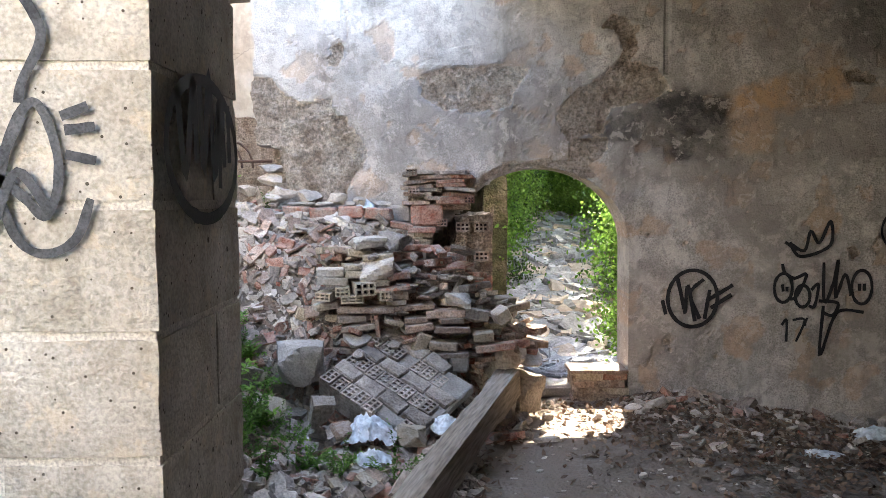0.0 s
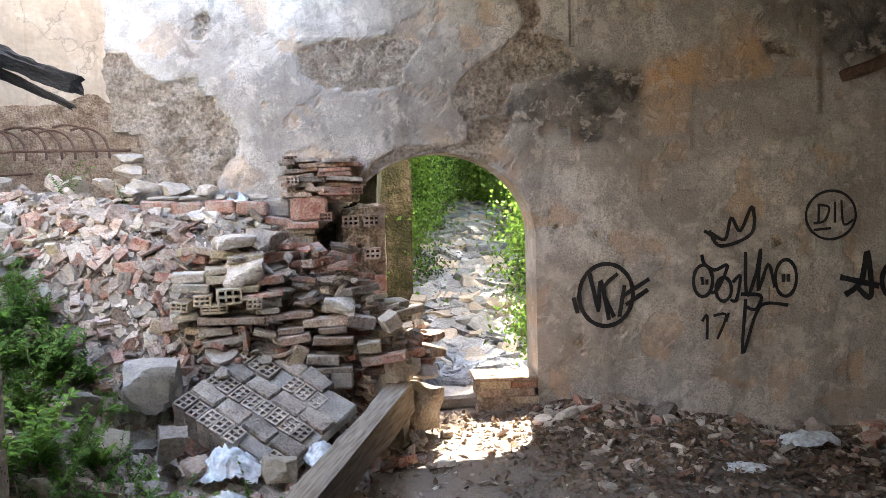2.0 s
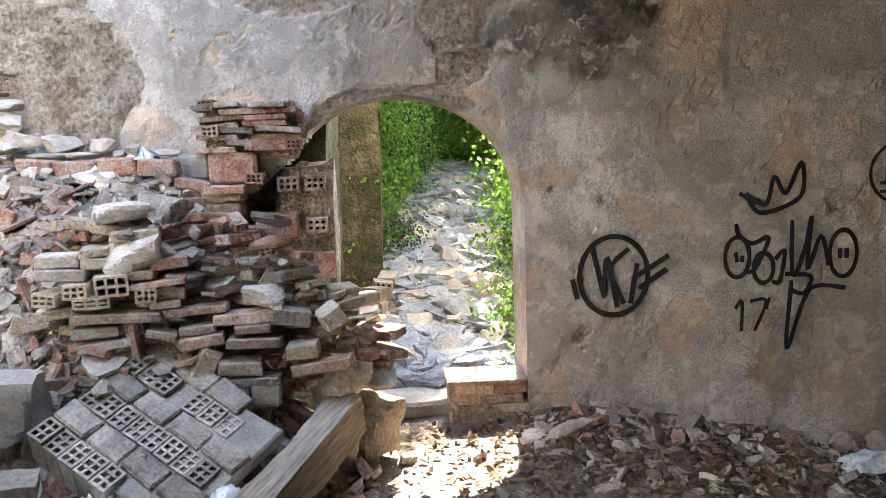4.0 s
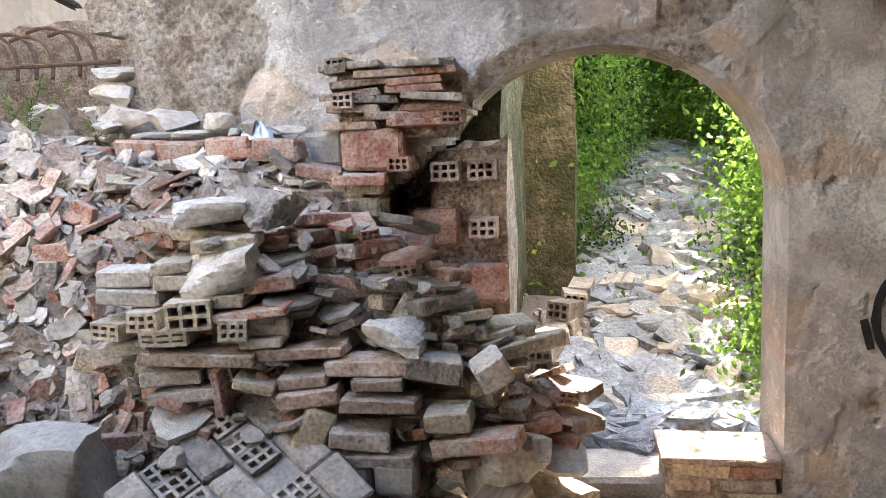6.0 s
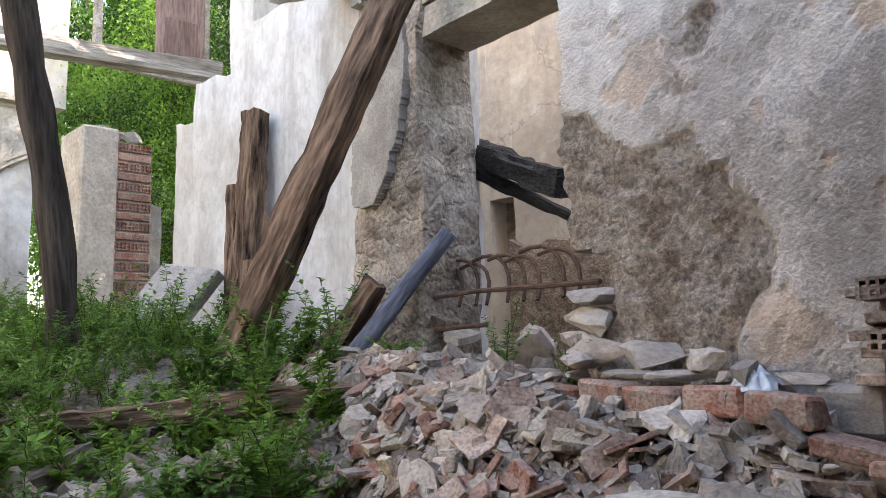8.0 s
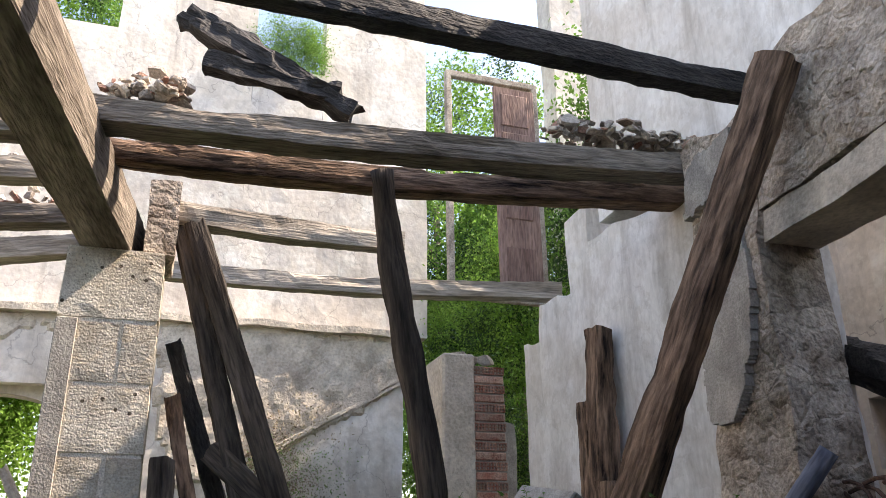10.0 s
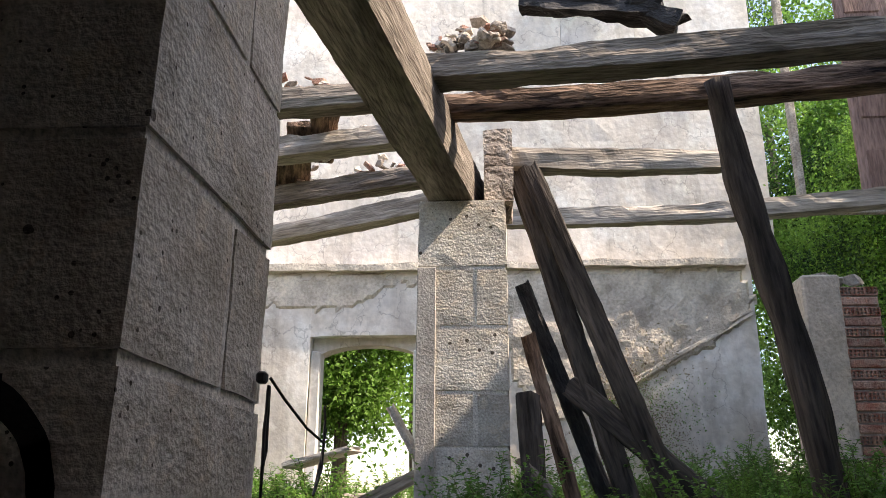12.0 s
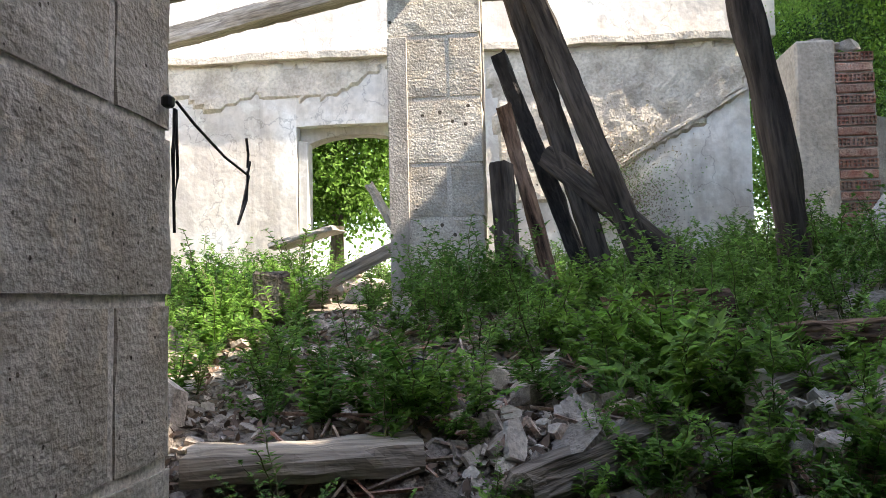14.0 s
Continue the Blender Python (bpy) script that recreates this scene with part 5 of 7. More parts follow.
put_piece("brick", brick_mesh("pale_block", (0.24, 0.18, 0.09), PALE, seed=233), corbel, (-0.3, 6.5, 1.365), 1.1, (0.05, 0.04, 0.1))
put_piece("brick", SOLID[3], corbel, (-0.16, 6.46, 1.36), (0.6, 1, 1.7), (0, 0, 0.1))

for x, y, z, me, e in ((-0.34, 6.42, 1.42, SOLID[4], (0.1, 0.2, 0.2)), (-0.16, 6.42, 1.38, SOLID[1], (0, 0, 0.1)), (-0.40, 6.36, 1.34, SOLID[0], (0.2, 0.1, 0.6)), (-0.1, 6.36, 1.16, SOLID[3], (0.1, 0.1, -0.1)), (-0.2, 6.3, 1.08, SOLID[1], (0.3, 0.5, 0.4)), (-0.05, 6.25, 0.98, SOLID[2], (0.4, 0.7, 0.2)), (0.1, 6.2, 0.86, SOLID[0], (0.5, 0.4, 0.8))):
    put_piece("brick", me, corbel, (x, y, z), 1.0, e)

# the jamb of hollow bricks under the springing
jamb = thing("brick_jamb", "ruined arch jamb of hollow bricks and mortar", "brickwork", (0.25, 6.85, 0.1))
core = part("mortar", chunk((0.37, 0.52, 1.38), 7, 0.6), RENDER_ROUGH, jamb)
core.location = (-0.03, 0.06, 0.72)
for z, row in ((1.40, (HOLLOW[2], HOLLOW[0])), (1.16, (BRICK, HOLLOW[2])), (0.92, (BRICK, BRICK)), (0.62, (PALE, PALE))):
    for i, q in enumerate(row):
        if isinstance(q, bpy.types.Mesh):
            put_piece("hollow_brick", q, jamb, (0.16 + 0.15 * i, 6.64, z), 1.05, (0, 0, 1.57))
        else:
            put_piece("brick", brick_mesh("jamb_brick", (0.2, 0.1, 0.16 if q is BRICK else 0.26), q, seed=240 + i + int(z * 10), jag=0.008), jamb, (0.10 + 0.20 * i, 6.63, z), 1.0, (0, 0, 0.02))
for x, y, z, rx, ry, rz in ((0.02, 6.45, 1.02, 0.3, 0.9, 0.2), (0.05, 6.4, 0.86, 0.1, 0.3, -0.2), (0.2, 6.42, 0.72, 0.5, 0.5, 0.4), (-0.02, 6.3, 0.8, 0.9, 0.2, 0.8), (0.12, 6.38, 0.62, 0.4, 0.2, 0.9), (0.3, 6.35, 0.55, 0.2, 0.5, 0.1), (-0.08, 6.5, 1.12, 0.2, 0.6, 0.0)):
    put_piece("brick", r.choice(SOLID), jamb, (x, y, z), 1.0, (rx, ry, rz))
# lower jumble beside the way through
for i in range(26):
    put_piece("brick", r.choice(SOLID + HOLLOW[:2]), jamb, (r.uniform(0.1, 0.52), r.uniform(6.1, 6.5), r.uniform(0.1, 0.55)), r.uniform(0.8, 1.1), (r.gauss(0, 0.4), r.gauss(0, 0.4), r.uniform(0, 3)))

# ---- the fallen panel of hollow brickwork ----
panel = thing("fallen_wall_panel", "fallen slab of grey hollow brickwork lying tilted", "brickwork", (-0.3, 5.38, 0.38))
pm = Matrix.LocRotScale(None, Euler((radians(24), radians(24), radians(-30))), None)
bed = part("mortar_bed", box((0.78, 0.62, 0.05), 0.01, 0.02), CEMENT, panel)
bed.matrix_basis = pm @ Matrix.Translation((0, 0, -0.008))
flat_grey = [brick_mesh("brick", (0.19, 0.115, 0.07), STONE, seed=50 + i, jag=0.014) for i in range(2)]
end_grey = brick_mesh("hollow_brick", (0.19, 0.115, 0.085), STONE, (3, 2), seed=53, jag=0.004)
for j in range(6):
    holes = j % 2 == 0
    for i in range(8 if holes else 4):
        if j == 5 and i > 2 or j == 4 and i > 6:
            continue
        if holes and r.random() < 0.25 and i > 2:
            continue
        x = -0.36 + (0.092 * i if holes else 0.2 * i + 0.05)
        ob = part("hollow_brick" if holes else "brick", end_grey if holes else flat_grey[(i + j) % 2], None, panel)
        e = Euler((0, 1.57, 0)) if holes else Euler((r.gauss(0, 0.03), r.gauss(0, 0.03), r.gauss(0, 0.03)))
        ob.matrix_basis = pm @ Matrix.LocRotScale((x, -0.3 + 0.121 * j, -0.055 + r.gauss(0, 0.006) if holes else r.gauss(0.012, 0.006)), e, None)

# concrete block with a missing corner
blk = part("concrete_block", chunk((0.31, 0.25, 0.27), 3, 0.56), CEMENT)
blk.matrix_world = Matrix.LocRotScale((-0.98, 5.46, 0.52), Euler((0.05, -0.03, 0.15)), None)
tagged(blk, "grey rendered concrete block lying in rubble", "block")
for i, (x, y, z, s, e) in enumerate(((-1.12, 5.05, 0.30, (0.26, 0.2, 0.05), (0.9, 0.3, 0.5)), (-0.78, 5.05, 0.28, (0.17, 0.14, 0.2), (0.3, 0.1, 0.3)), (-0.62, 4.95, 0.18, (0.2, 0.15, 0.1), (0.2, 0.1, 0.9)), (-0.2, 4.95, 0.15, (0.22, 0.15, 0.12), (0.1, 0.2, 0.4)), (-1.3, 5.2, 0.45, (0.2, 0.1, 0.26), (0.2, 0.3, 0.3)))):
    ob = part("broken_block", chunk((0.85, 0.85, 0.85), 11 + i, 0.3), (BUFF, STONE, TILE)[i % 3])
    ob.matrix_world = Matrix.LocRotScale((x, y, z), Euler(e), s)
    tagged(ob, "broken chunk of pale masonry among the rubble", "rubble block", "broken blocks")


def bag(name, at, size, seed, material, label):
    """A crumpled sheet of thin plastic lying in folds."""
    n = 26
    bm = bmesh.new()
    g = []
    for i in range(n + 1):
        row = []
        for j in range(n + 1):
            u, v = 2 * i / n - 1, 2 * j / n - 1
            k = 1 / max(1, math.hypot(u, v)) * (0.85 + 0.3 * noise.noise(Vector((u * 1.5 + seed, v * 1.5, 7))))
            u, v = u * k, v * k
            w = noise.noise_vector(Vector((u * 2.5, v * 2.5, seed))) * 0.22
            rise = (1 - min(1, math.hypot(u, v)) ** 2) * 0.75
            fold = 0.55 * abs(noise.noise(Vector((u * 2.2, v * 2.2, seed + 3)))) + 0.4 * abs(noise.noise(Vector((u * 5, v * 5, seed + 9))))
            row.append(bm.verts.new(((u + w.x) * size[0] / 2, (v + w.y) * size[1] / 2, (rise * (1 - fold) + 0.07 * noise.noise(Vector((u * 9, v * 9, seed)))) * size[2])))
        g.append(row)
    for i in range(n):
        for j in range(n):
            bm.faces.new((g[i][j], g[i + 1][j], g[i + 1][j + 1], g[i][j + 1]))
    ob = part(name, bm, material, smooth=True)
    ob.location = at
    return tagged(ob, label, "plastic bag", "plastic bags")


bag("plastic_bag", (-0.48, 4.98, 0.10), (0.42, 0.34, 0.26), 3, PLASTIC, "crumpled white plastic bag lying in rubble")
bag("plastic_bag", (0.0, 5.12, 0.12), (0.3, 0.24, 0.16), 5, PLASTIC, "small crumpled white plastic bag by the timber")
bag("plastic_bag", (-0.42, 4.6, 0.08), (0.26, 0.2, 0.14), 7, PLASTIC, "flattened white plastic bag among litter")
bag("plastic_bag", (3.1, 5.65, -0.1), (0.5, 0.26, 0.12), 9, PLASTIC, "torn white plastic sheet against the wall foot")
bag("plastic_bag", (2.42, 5.15, -0.06), (0.34, 0.2, 0.05), 12, PLASTIC, "flat scrap of white plastic on the floor")
bag("plastic_bag", (-0.62, 6.5, 1.52), (0.24, 0.2, 0.16), 14, PLASTIC, "torn plastic bag caught on the rubble crest")

# ---- floor litter ----
r = random.Random(5)
lit = []
for i in range(9000):
    x, y = r.uniform(0.0, 5.2), r.uniform(1.5, 6.55)
    y += min(0.0, skew(x))
    near_wall = step(4.2, 6.1, y) * step(1.3, 2.1, x)
    if r.random() > 0.22 + 0.78 * near_wall:
        continue
    lit.append((r.choice(CHIPS), resting(x, y, 0.012 + r.expovariate(45), r, 0.25, 0.1)))
for i in range(1300):
    x = r.uniform(1.4, 5.2)
    y = 6.5 + skew(x) - abs(r.gauss(0, 0.45))
    lit.append((r.choice(SHARDS), resting(x, y, 0.025 + r.expovariate(32), r, 0.35, 0.1)))
merge("floor_rubble", lit, "small stones and brick chips scattered on the floor", "rubble")
bmx = bmesh.new()
vv = [bmx.verts.new(p) for p in ((-0.5, 0, 0), (-0.15, 0.22, 0.07), (0.2, 0.2, 0.05), (0.5, 0, 0.04), (0.2, -0.2, 0.08), (-0.15, -0.22, 0.05))]
bmx.faces.new(vv)
DRYLEAF = mesh_of(bmx, "dry_leaf", DRY)
leaves = []
for i in range(11000):
    x = r.uniform(0.0, 5.2)
    y = 6.5 + min(0.0, skew(x)) - abs(r.gauss(0, 1.1))
    if r.random() > step(0.6, 2.0, x) * 0.9 + 0.12:
        continue
    leaves.append((DRYLEAF, resting(x, y, 0.03 + 0.04 * r.random(), r, 0.5, 0.25)))
for i in range(900):
    x, y = r.uniform(-1.0, 0.3), r.uniform(4.0, 5.3)
    leaves.append((DRYLEAF, resting(x, y, 0.03 + 0.03 * r.random(), r, 0.5, 0.3)))
merge("leaf_litter", leaves, "dry brown leaves scattered along the wall foot", "leaf litter")
for i, (x, y, s) in enumerate(((1.55, 6.1, 0.2), (1.5, 6.25, 0.15), (3.1, 6.3, 0.2), (2.3, 6.38, 0.18), (1.15, 5.5, 0.1), (2.0, 5.2, 0.14), (1.7, 4.8, 0.12), (2.9, 5.9, 0.13), (0.75, 5.9, 0.14), (0.62, 5.3, 0.1), (3.3, 6.35, 0.24), (3.6, 6.2, 0.22))):
    ob = part("stone_slab", SHARDS[i % 12] if i % 2 else ROCKS[i % 8], None)
    ob.matrix_world = resting(x, y + min(0.0, skew(x)), s, r, 0.3, 0.2)
    tagged(ob, "broken stone lying on the dusty floor", "stone", "floor stones")

# threshold and step in the arch
st = thing("brick_step", "low step of worn buff bricks inside the arch", "step", (1.24, 6.55, -0.03))
part("mortar", box((0.42, 0.28, 0.24), 0.01, 0.01), RENDER_ROUGH, st).location = (0, 0, 0.12)
for k in range(4):
    for i in range(2):
        put_piece("brick", SOLID[(k + 2 * i) % 4], st, (1.13 + 0.21 * i + 0.04 * (k % 2), 6.46 + 0.012 * r.random(), 0.005 + 0.06 * k), (0.9, 1.0, 1.15), (0, r.gauss(0, 0.03), r.gauss(0, 0.05)))
tp = part("step_tile", box((0.46, 0.32, 0.03), 0.006, 0.006), TILE)
tp.location = (1.24, 6.53, 0.235)
tagged(tp, "clay tile lying on the step", "tile")
th = part("threshold", box((0.66, 0.34, 0.12), 0.02, 0.02), CEMENT)
th.location = (0.74, 6.7, 0.03)
tagged(th, "worn cement threshold under the arch", "threshold")

# ---- spray paint ----
def spray(name, strokes, width, place, material, label):
    """Flat bands of paint on a wall. strokes are in metres on the wall; place maps (u, v) to a point and the wall's outward way."""
    base = thing(name, label, "graffiti", place(*strokes[0][0], 0.0), "wall graffiti")
    inv = Matrix.Translation(-base.location)
    lift = 0
    for pts in strokes:
        bm = bmesh.new()
        fine = []
        n = len(pts)
        for i in range(n - 1):
            p0, p1, p2, p3 = (Vector(pts[max(0, min(n - 1, i + k))]) for k in (-1, 0, 1, 2))
            for k in range(6):
                t = k / 6
                fine.append(0.5 * ((2 * p1) + (p2 - p0) * t + (2 * p0 - 5 * p1 + 4 * p2 - p3) * t * t + (3 * p1 - p0 - 3 * p2 + p3) * t ** 3))
        fine.append(Vector(pts[-1]))
        lift += 1
        rows = []
        for i, p in enumerate(fine):
            d = fine[min(i + 1, len(fine) - 1)] - fine[max(i - 1, 0)]
            nn = Vector((-d.y, d.x)).normalized() if d.length > 1e-6 else Vector((0, 1))
            w = width / 2 * (0.9 + 0.25 * noise.noise(Vector((p.x * 20, p.y * 20, lift))))
            rows.append([bm.verts.new(place(*(p + nn * s * w), 0.006 + 0.0006 * lift)) for s in (-1, 1)])
        for a, b in zip(rows, rows[1:]):
            bm.faces.new((a[0], b[0], b[1], a[1]))
        part("stroke", bm, material, base).matrix_basis = inv
    return base


def ring(cx, cz, rx, rz, a0=0, a1=380, n=18):
    return [(cx + rx * math.cos(radians(a0 + (a1 - a0) * i / n)), cz + rz * math.sin(radians(a0 + (a1 - a0) * i / n))) for i in range(n + 1)]


def on_wall(u, v, lift):
    n3 = fbm(u * 0.8 + 23.0, v * 0.8, 23.0 * 0.37)
    n1 = fbm(u * 2.2 + 3.0, v * 2.2, 3.0 * 0.37)
    x, z = true_wall(u, v)
    return (x, WALL_Y + skew(x) + 0.012 * n3 + 0.004 * n1 - lift - 0.002, z)


spray("graffiti_ring", [ring(2.04, 0.79, 0.205, 0.235), [(1.91, 0.97), (1.97, 0.72), (1.98, 0.68), (2.0, 0.9), (2.06, 0.6)], [(2.13, 0.95), (2.02, 0.83), (2.1, 0.62)], [(2.18, 0.86), (2.14, 0.62)], [(2.17, 0.78), (2.37, 0.90)], [(2.19, 0.71), (2.36, 0.82)], [(1.79, 0.78), (1.82, 0.66)]],
      0.036, on_wall, INK, "black sprayed ring with letters on the plaster")
spray("sprayed_crown", [[(2.80, 1.25), (2.90, 1.19), (2.88, 1.21)], [(2.84, 1.25), (2.93, 1.13), (3.17, 1.22), (3.17, 1.42), (3.08, 1.24), (3.01, 1.34), (2.96, 1.18), (2.84, 1.24)]], 0.03, on_wall, INK, "black sprayed crown on the plaster")
spray("graffiti_tag", [ring(2.79, 0.87, 0.075, 0.12), [(2.78, 0.9), (2.79, 0.84)], [(2.82, 0.88), (2.82, 0.84)], [(2.78, 1.07), (2.80, 1.0), (2.88, 0.95), (2.98, 0.98), (2.9, 0.8), (2.83, 0.78)],
                       ring(2.95, 0.80, 0.06, 0.09), [(3.02, 0.85), (3.08, 0.9), (3.05, 0.72), (3.0, 0.72)], [(3.12, 1.08), (3.13, 0.75), (3.2, 0.9), (3.24, 1.1), (3.22, 0.78), (3.3, 0.98), (3.35, 0.8)], ring(3.44, 0.87, 0.085, 0.14), [(3.42, 0.9), (3.42, 0.84)], [(3.46, 0.9), (3.46, 0.84)],
                       [(3.08, 0.76), (3.24, 0.74), (3.2, 0.64), (3.12, 0.66)], [(3.12, 0.72), (3.1, 0.3), (3.2, 0.6), (3.28, 0.68), (3.46, 0.66)]], 0.03, on_wall, INK, "black sprayed lettering on the plaster")
spray("graffiti_numbers", [[(2.78, 0.56), (2.82, 0.6), (2.82, 0.42)], [(2.87, 0.6), (2.97, 0.6), (2.9, 0.42)], [(2.99, 0.62), (2.97, 0.55)]], 0.024, on_wall, INK, "black sprayed number 17 on the plaster")
spray("graffiti_badge", [ring(3.80, 1.34, 0.2, 0.185), [(3.70, 1.43), (3.70, 1.28)], [(3.69, 1.42), (3.78, 1.4), (3.75, 1.3), (3.66, 1.28)], [(3.83, 1.44), (3.83, 1.28)], [(3.88, 1.45), (3.9, 1.27), (3.98, 1.3)], [(3.66, 1.23), (3.8, 1.24)]], 0.022, on_wall, INK, "black sprayed circle with letters on the plaster")
spray("graffiti_word", [[(3.92, 0.72), (4.05, 0.82), (4.1, 1.05), (4.13, 0.7), (4.0, 0.8)], [(3.88, 0.86), (4.2, 0.78)], ring(4.3, 0.82, 0.08, 0.12), [(4.5, 1.0), (4.45, 0.72), (4.6, 0.8)]], 0.05, on_wall, INK, "thick black sprayed lettering on the plaster")


def on_east(u, v, lift):
    return (-0.85 + lift + 0.012, u, v)


def on_front(u, v, lift):
    return (u, 2.38 - lift - 0.012, v)


spray("graffiti_ring", [ring(2.85, 1.79, 0.41, 0.24)], 0.05, on_east, INK, "large black sprayed ring on the stone pillar")
spray("graffiti_scrawl", [[(2.55, 1.98), (2.62, 1.7), (2.72, 2.02), (2.74, 1.74)], [(2.78, 2.04), (2.82, 1.72), (2.9, 2.06), (2.95, 1.7), (3.02, 1.98), (3.02, 1.66)], [(3.06, 2.0), (3.08, 1.74)], [(3.14, 1.98), (3.15, 1.76)]], 0.06, on_east, INK, "black sprayed scrawl inside a ring on the pillar")
spray("graffiti_eye", [[(-1.24, 2.25), (-1.18, 2.16), (-1.16, 2.08), (-1.22, 1.96), (-1.23, 1.9)], [(-1.32, 1.52), (-1.27, 1.78), (-1.2, 1.9), (-1.15, 1.85), (-1.12, 1.7), (-1.16, 1.57), (-1.22, 1.62), (-1.3, 1.68), (-1.26, 1.52), (-1.18, 1.46), (-1.08, 1.5), (-1.03, 1.62)],
                       [(-1.11, 1.86), (-1.03, 1.89)], [(-1.10, 1.82), (-1.01, 1.83)], [(-1.10, 1.75), (-1.01, 1.73)], [(-1.3, 1.72), (-1.22, 1.86)], [(-1.31, 1.56), (-1.24, 1.7), (-1.15, 1.58)]], 0.032, on_front, INK_GREY, "faded blue-grey sprayed eye on the limestone pillar")

# ---- the way behind the arch ----
r = random.Random(21)
wall_box("wall_lane", 0.05, 0.36, 7.06, 8.9, -0.1, 3.4, MOSSY, "mossy rubble wall beside the lane", cell=0.07, rough=0.05, seed=3)
wall_box("wall_lane_pier", 0.05, 0.7, 8.75, 9.1, -0.1, 3.0, MOSSY, "mossy rubble pier ending the lane wall", cell=0.08, rough=0.03)
lane = thing("stone_lane", "lane of broken pale stone slabs climbing between ivy banks", "stone path", (1.0, 9, 0))
rest, near_n = [], 0
for i in range(760):
    y = 6.95 + 6.3 * (r.random() ** 1.4)
    x = 1.0 + r.gauss(0, 0.32) * (1 - 0.04 * (y - 7)) + 0.12 * (y - 7)
    if x < (0.42 if y < 8.5 else 0.78) and y < 9.3:
        continue
    s = r.uniform(0.09, 0.33) * (1 + 0.02 * (y - 7))
    me, m = (r.choice(LANE_ROCKS), resting(x, y, s * 1.15, r, 0.2, 0.08)) if r.random() < 0.75 else (r.choice(LANE_SHARDS), resting(x, y, (s * 1.1, s * 1.1, s), r, 0.2, 0.2))
    if near_n < 290 and y < 12:
        near_n += 1
        ob = new("stone", me)
        ob.parent = lane
        ob.matrix_basis = Matrix.Translation(-lane.location) @ m
    else:
        rest.append((me, m))
for i in range(1800):
    y = 6.9 + 7 * (r.random() ** 1.4)
    rest.append((r.choice(CHIPS), resting(1.0 + r.gauss(0, 0.5) + 0.12 * (y - 7), y, 0.03 + r.expovariate(35), r, 0.4, 0.1)))
merge("lane_fragments", rest, "pale stone fragments strewn along the lane", "rubble")
low = thing("low_brick_wall", "low ruined wall of hollow bricks beside the lane", "low wall", (0.52, 8.0, 0.1))
for i in range(7):
    for k in range(3 - (i > 4) - (i < 1)):
        if r.random() < 0.75:
            put_piece("hollow_brick", end_grey, low, (0.52 + 0.05 * i, 7.7 + 0.2 * i, 0.24 + 0.10 * k + 0.02 * i), 1.25, (r.gauss(0, 0.12), r.gauss(0, 0.1), 1.35 + r.gauss(0, 0.12)))


# ---- plants ----
def leaf_quad(vs, fs, at, d, up, ln, wd):
    """A folded leaf of four corners."""
    side = d.cross(up)
    side = side.normalized() if side.length > 1e-5 else Vector((1, 0, 0))
    up2 = side.cross(d).normalized()
    b = len(vs)
    mid = at + d * ln * 0.45
    vs += [at, mid + side * wd * 0.5 + up2 * wd * 0.12, at + d * ln - up2 * ln * 0.12, mid - side * wd * 0.5 + up2 * wd * 0.12]
    fs += [(b, b + 1, b + 2), (b, b + 2, b + 3)]


def frond_plant(name, seed, height, spread, fronds, leaf, material):
    """A weed of arching stems with paired leaflets."""
    r = random.Random(seed)
    vs, fs, ms = [], [], []
    for k in range(fronds):
        a = r.uniform(0, 6.28)
        out = Vector((math.cos(a), math.sin(a), 0))
        h = height * r.uniform(0.5, 1.0)
        s = spread * r.uniform(0.4, 1.0)
        prev = Vector((r.gauss(0, 0.03), r.gauss(0, 0.03), 0))
        n = 11
        for i in range(1, n + 1):
            u = i / n
            p = Vector((0, 0, h * (1.25 * u - 0.3 * u * u))) + out * s * u ** 1.6 + Vector((r.gauss(0, 0.006), r.gauss(0, 0.006), 0))
            d = (p - prev).normalized()
            w = d.cross(Vector((0, 0, 1))).normalized() * 0.003 if abs(d.z) < 0.98 else Vector((0.003, 0, 0))
            b = len(vs)
            vs += [prev - w, prev + w, p + w, p - w]
            fs.append((b, b + 1, b + 2, b + 3))
            ms.append(1)
            if u > 0.2:
                side = out.cross(Vector((0, 0, 1)))
                for sg in (-1, 1):
                    for q in range(2):
                        dd = (side * sg + d * r.uniform(0.1, 0.8) + Vector((r.gauss(0, 0.25), r.gauss(0, 0.25), r.gauss(0, 0.25)))).normalized()
                        n0 = len(fs)
                        leaf_quad(vs, fs, prev.lerp(p, r.random()), dd, Vector((0, 0, 1)), leaf * r.uniform(0.6, 1.2) * (1.2 - 0.6 * u), leaf * 0.36)
                        ms += [0] * (len(fs) - n0)
            prev = p
    me = bpy.data.meshes.new(name)
    me.from_pydata([tuple(v) for v in vs], [], fs)
    me.materials.append(material)
    me.materials.append(STEM)
    me.polygons.foreach_set("material_index", ms)
    return me


def leaf_clump(name, seed, count, leaf, material, squash=0.7):
    """An uneven clump of leaves facing all ways."""
    r = random.Random(seed)
    vs, fs = [], []
    for i in range(count):
        p = Vector((r.gauss(0, 0.33), r.gauss(0, 0.33), r.gauss(0, 0.33) * squash))
        d = Vector((r.gauss(0, 1), r.gauss(0, 1), r.gauss(-0.3, 0.6))).normalized()
        leaf_quad(vs, fs, p, d, Vector((r.gauss(0, 0.5), r.gauss(0, 0.5), 1)), leaf * r.uniform(0.6, 1.3), leaf * r.uniform(0.5, 0.8))
    me = bpy.data.meshes.new(name)
    me.from_pydata([tuple(v) for v in vs], [], fs)
    me.materials.append(material)
    return me


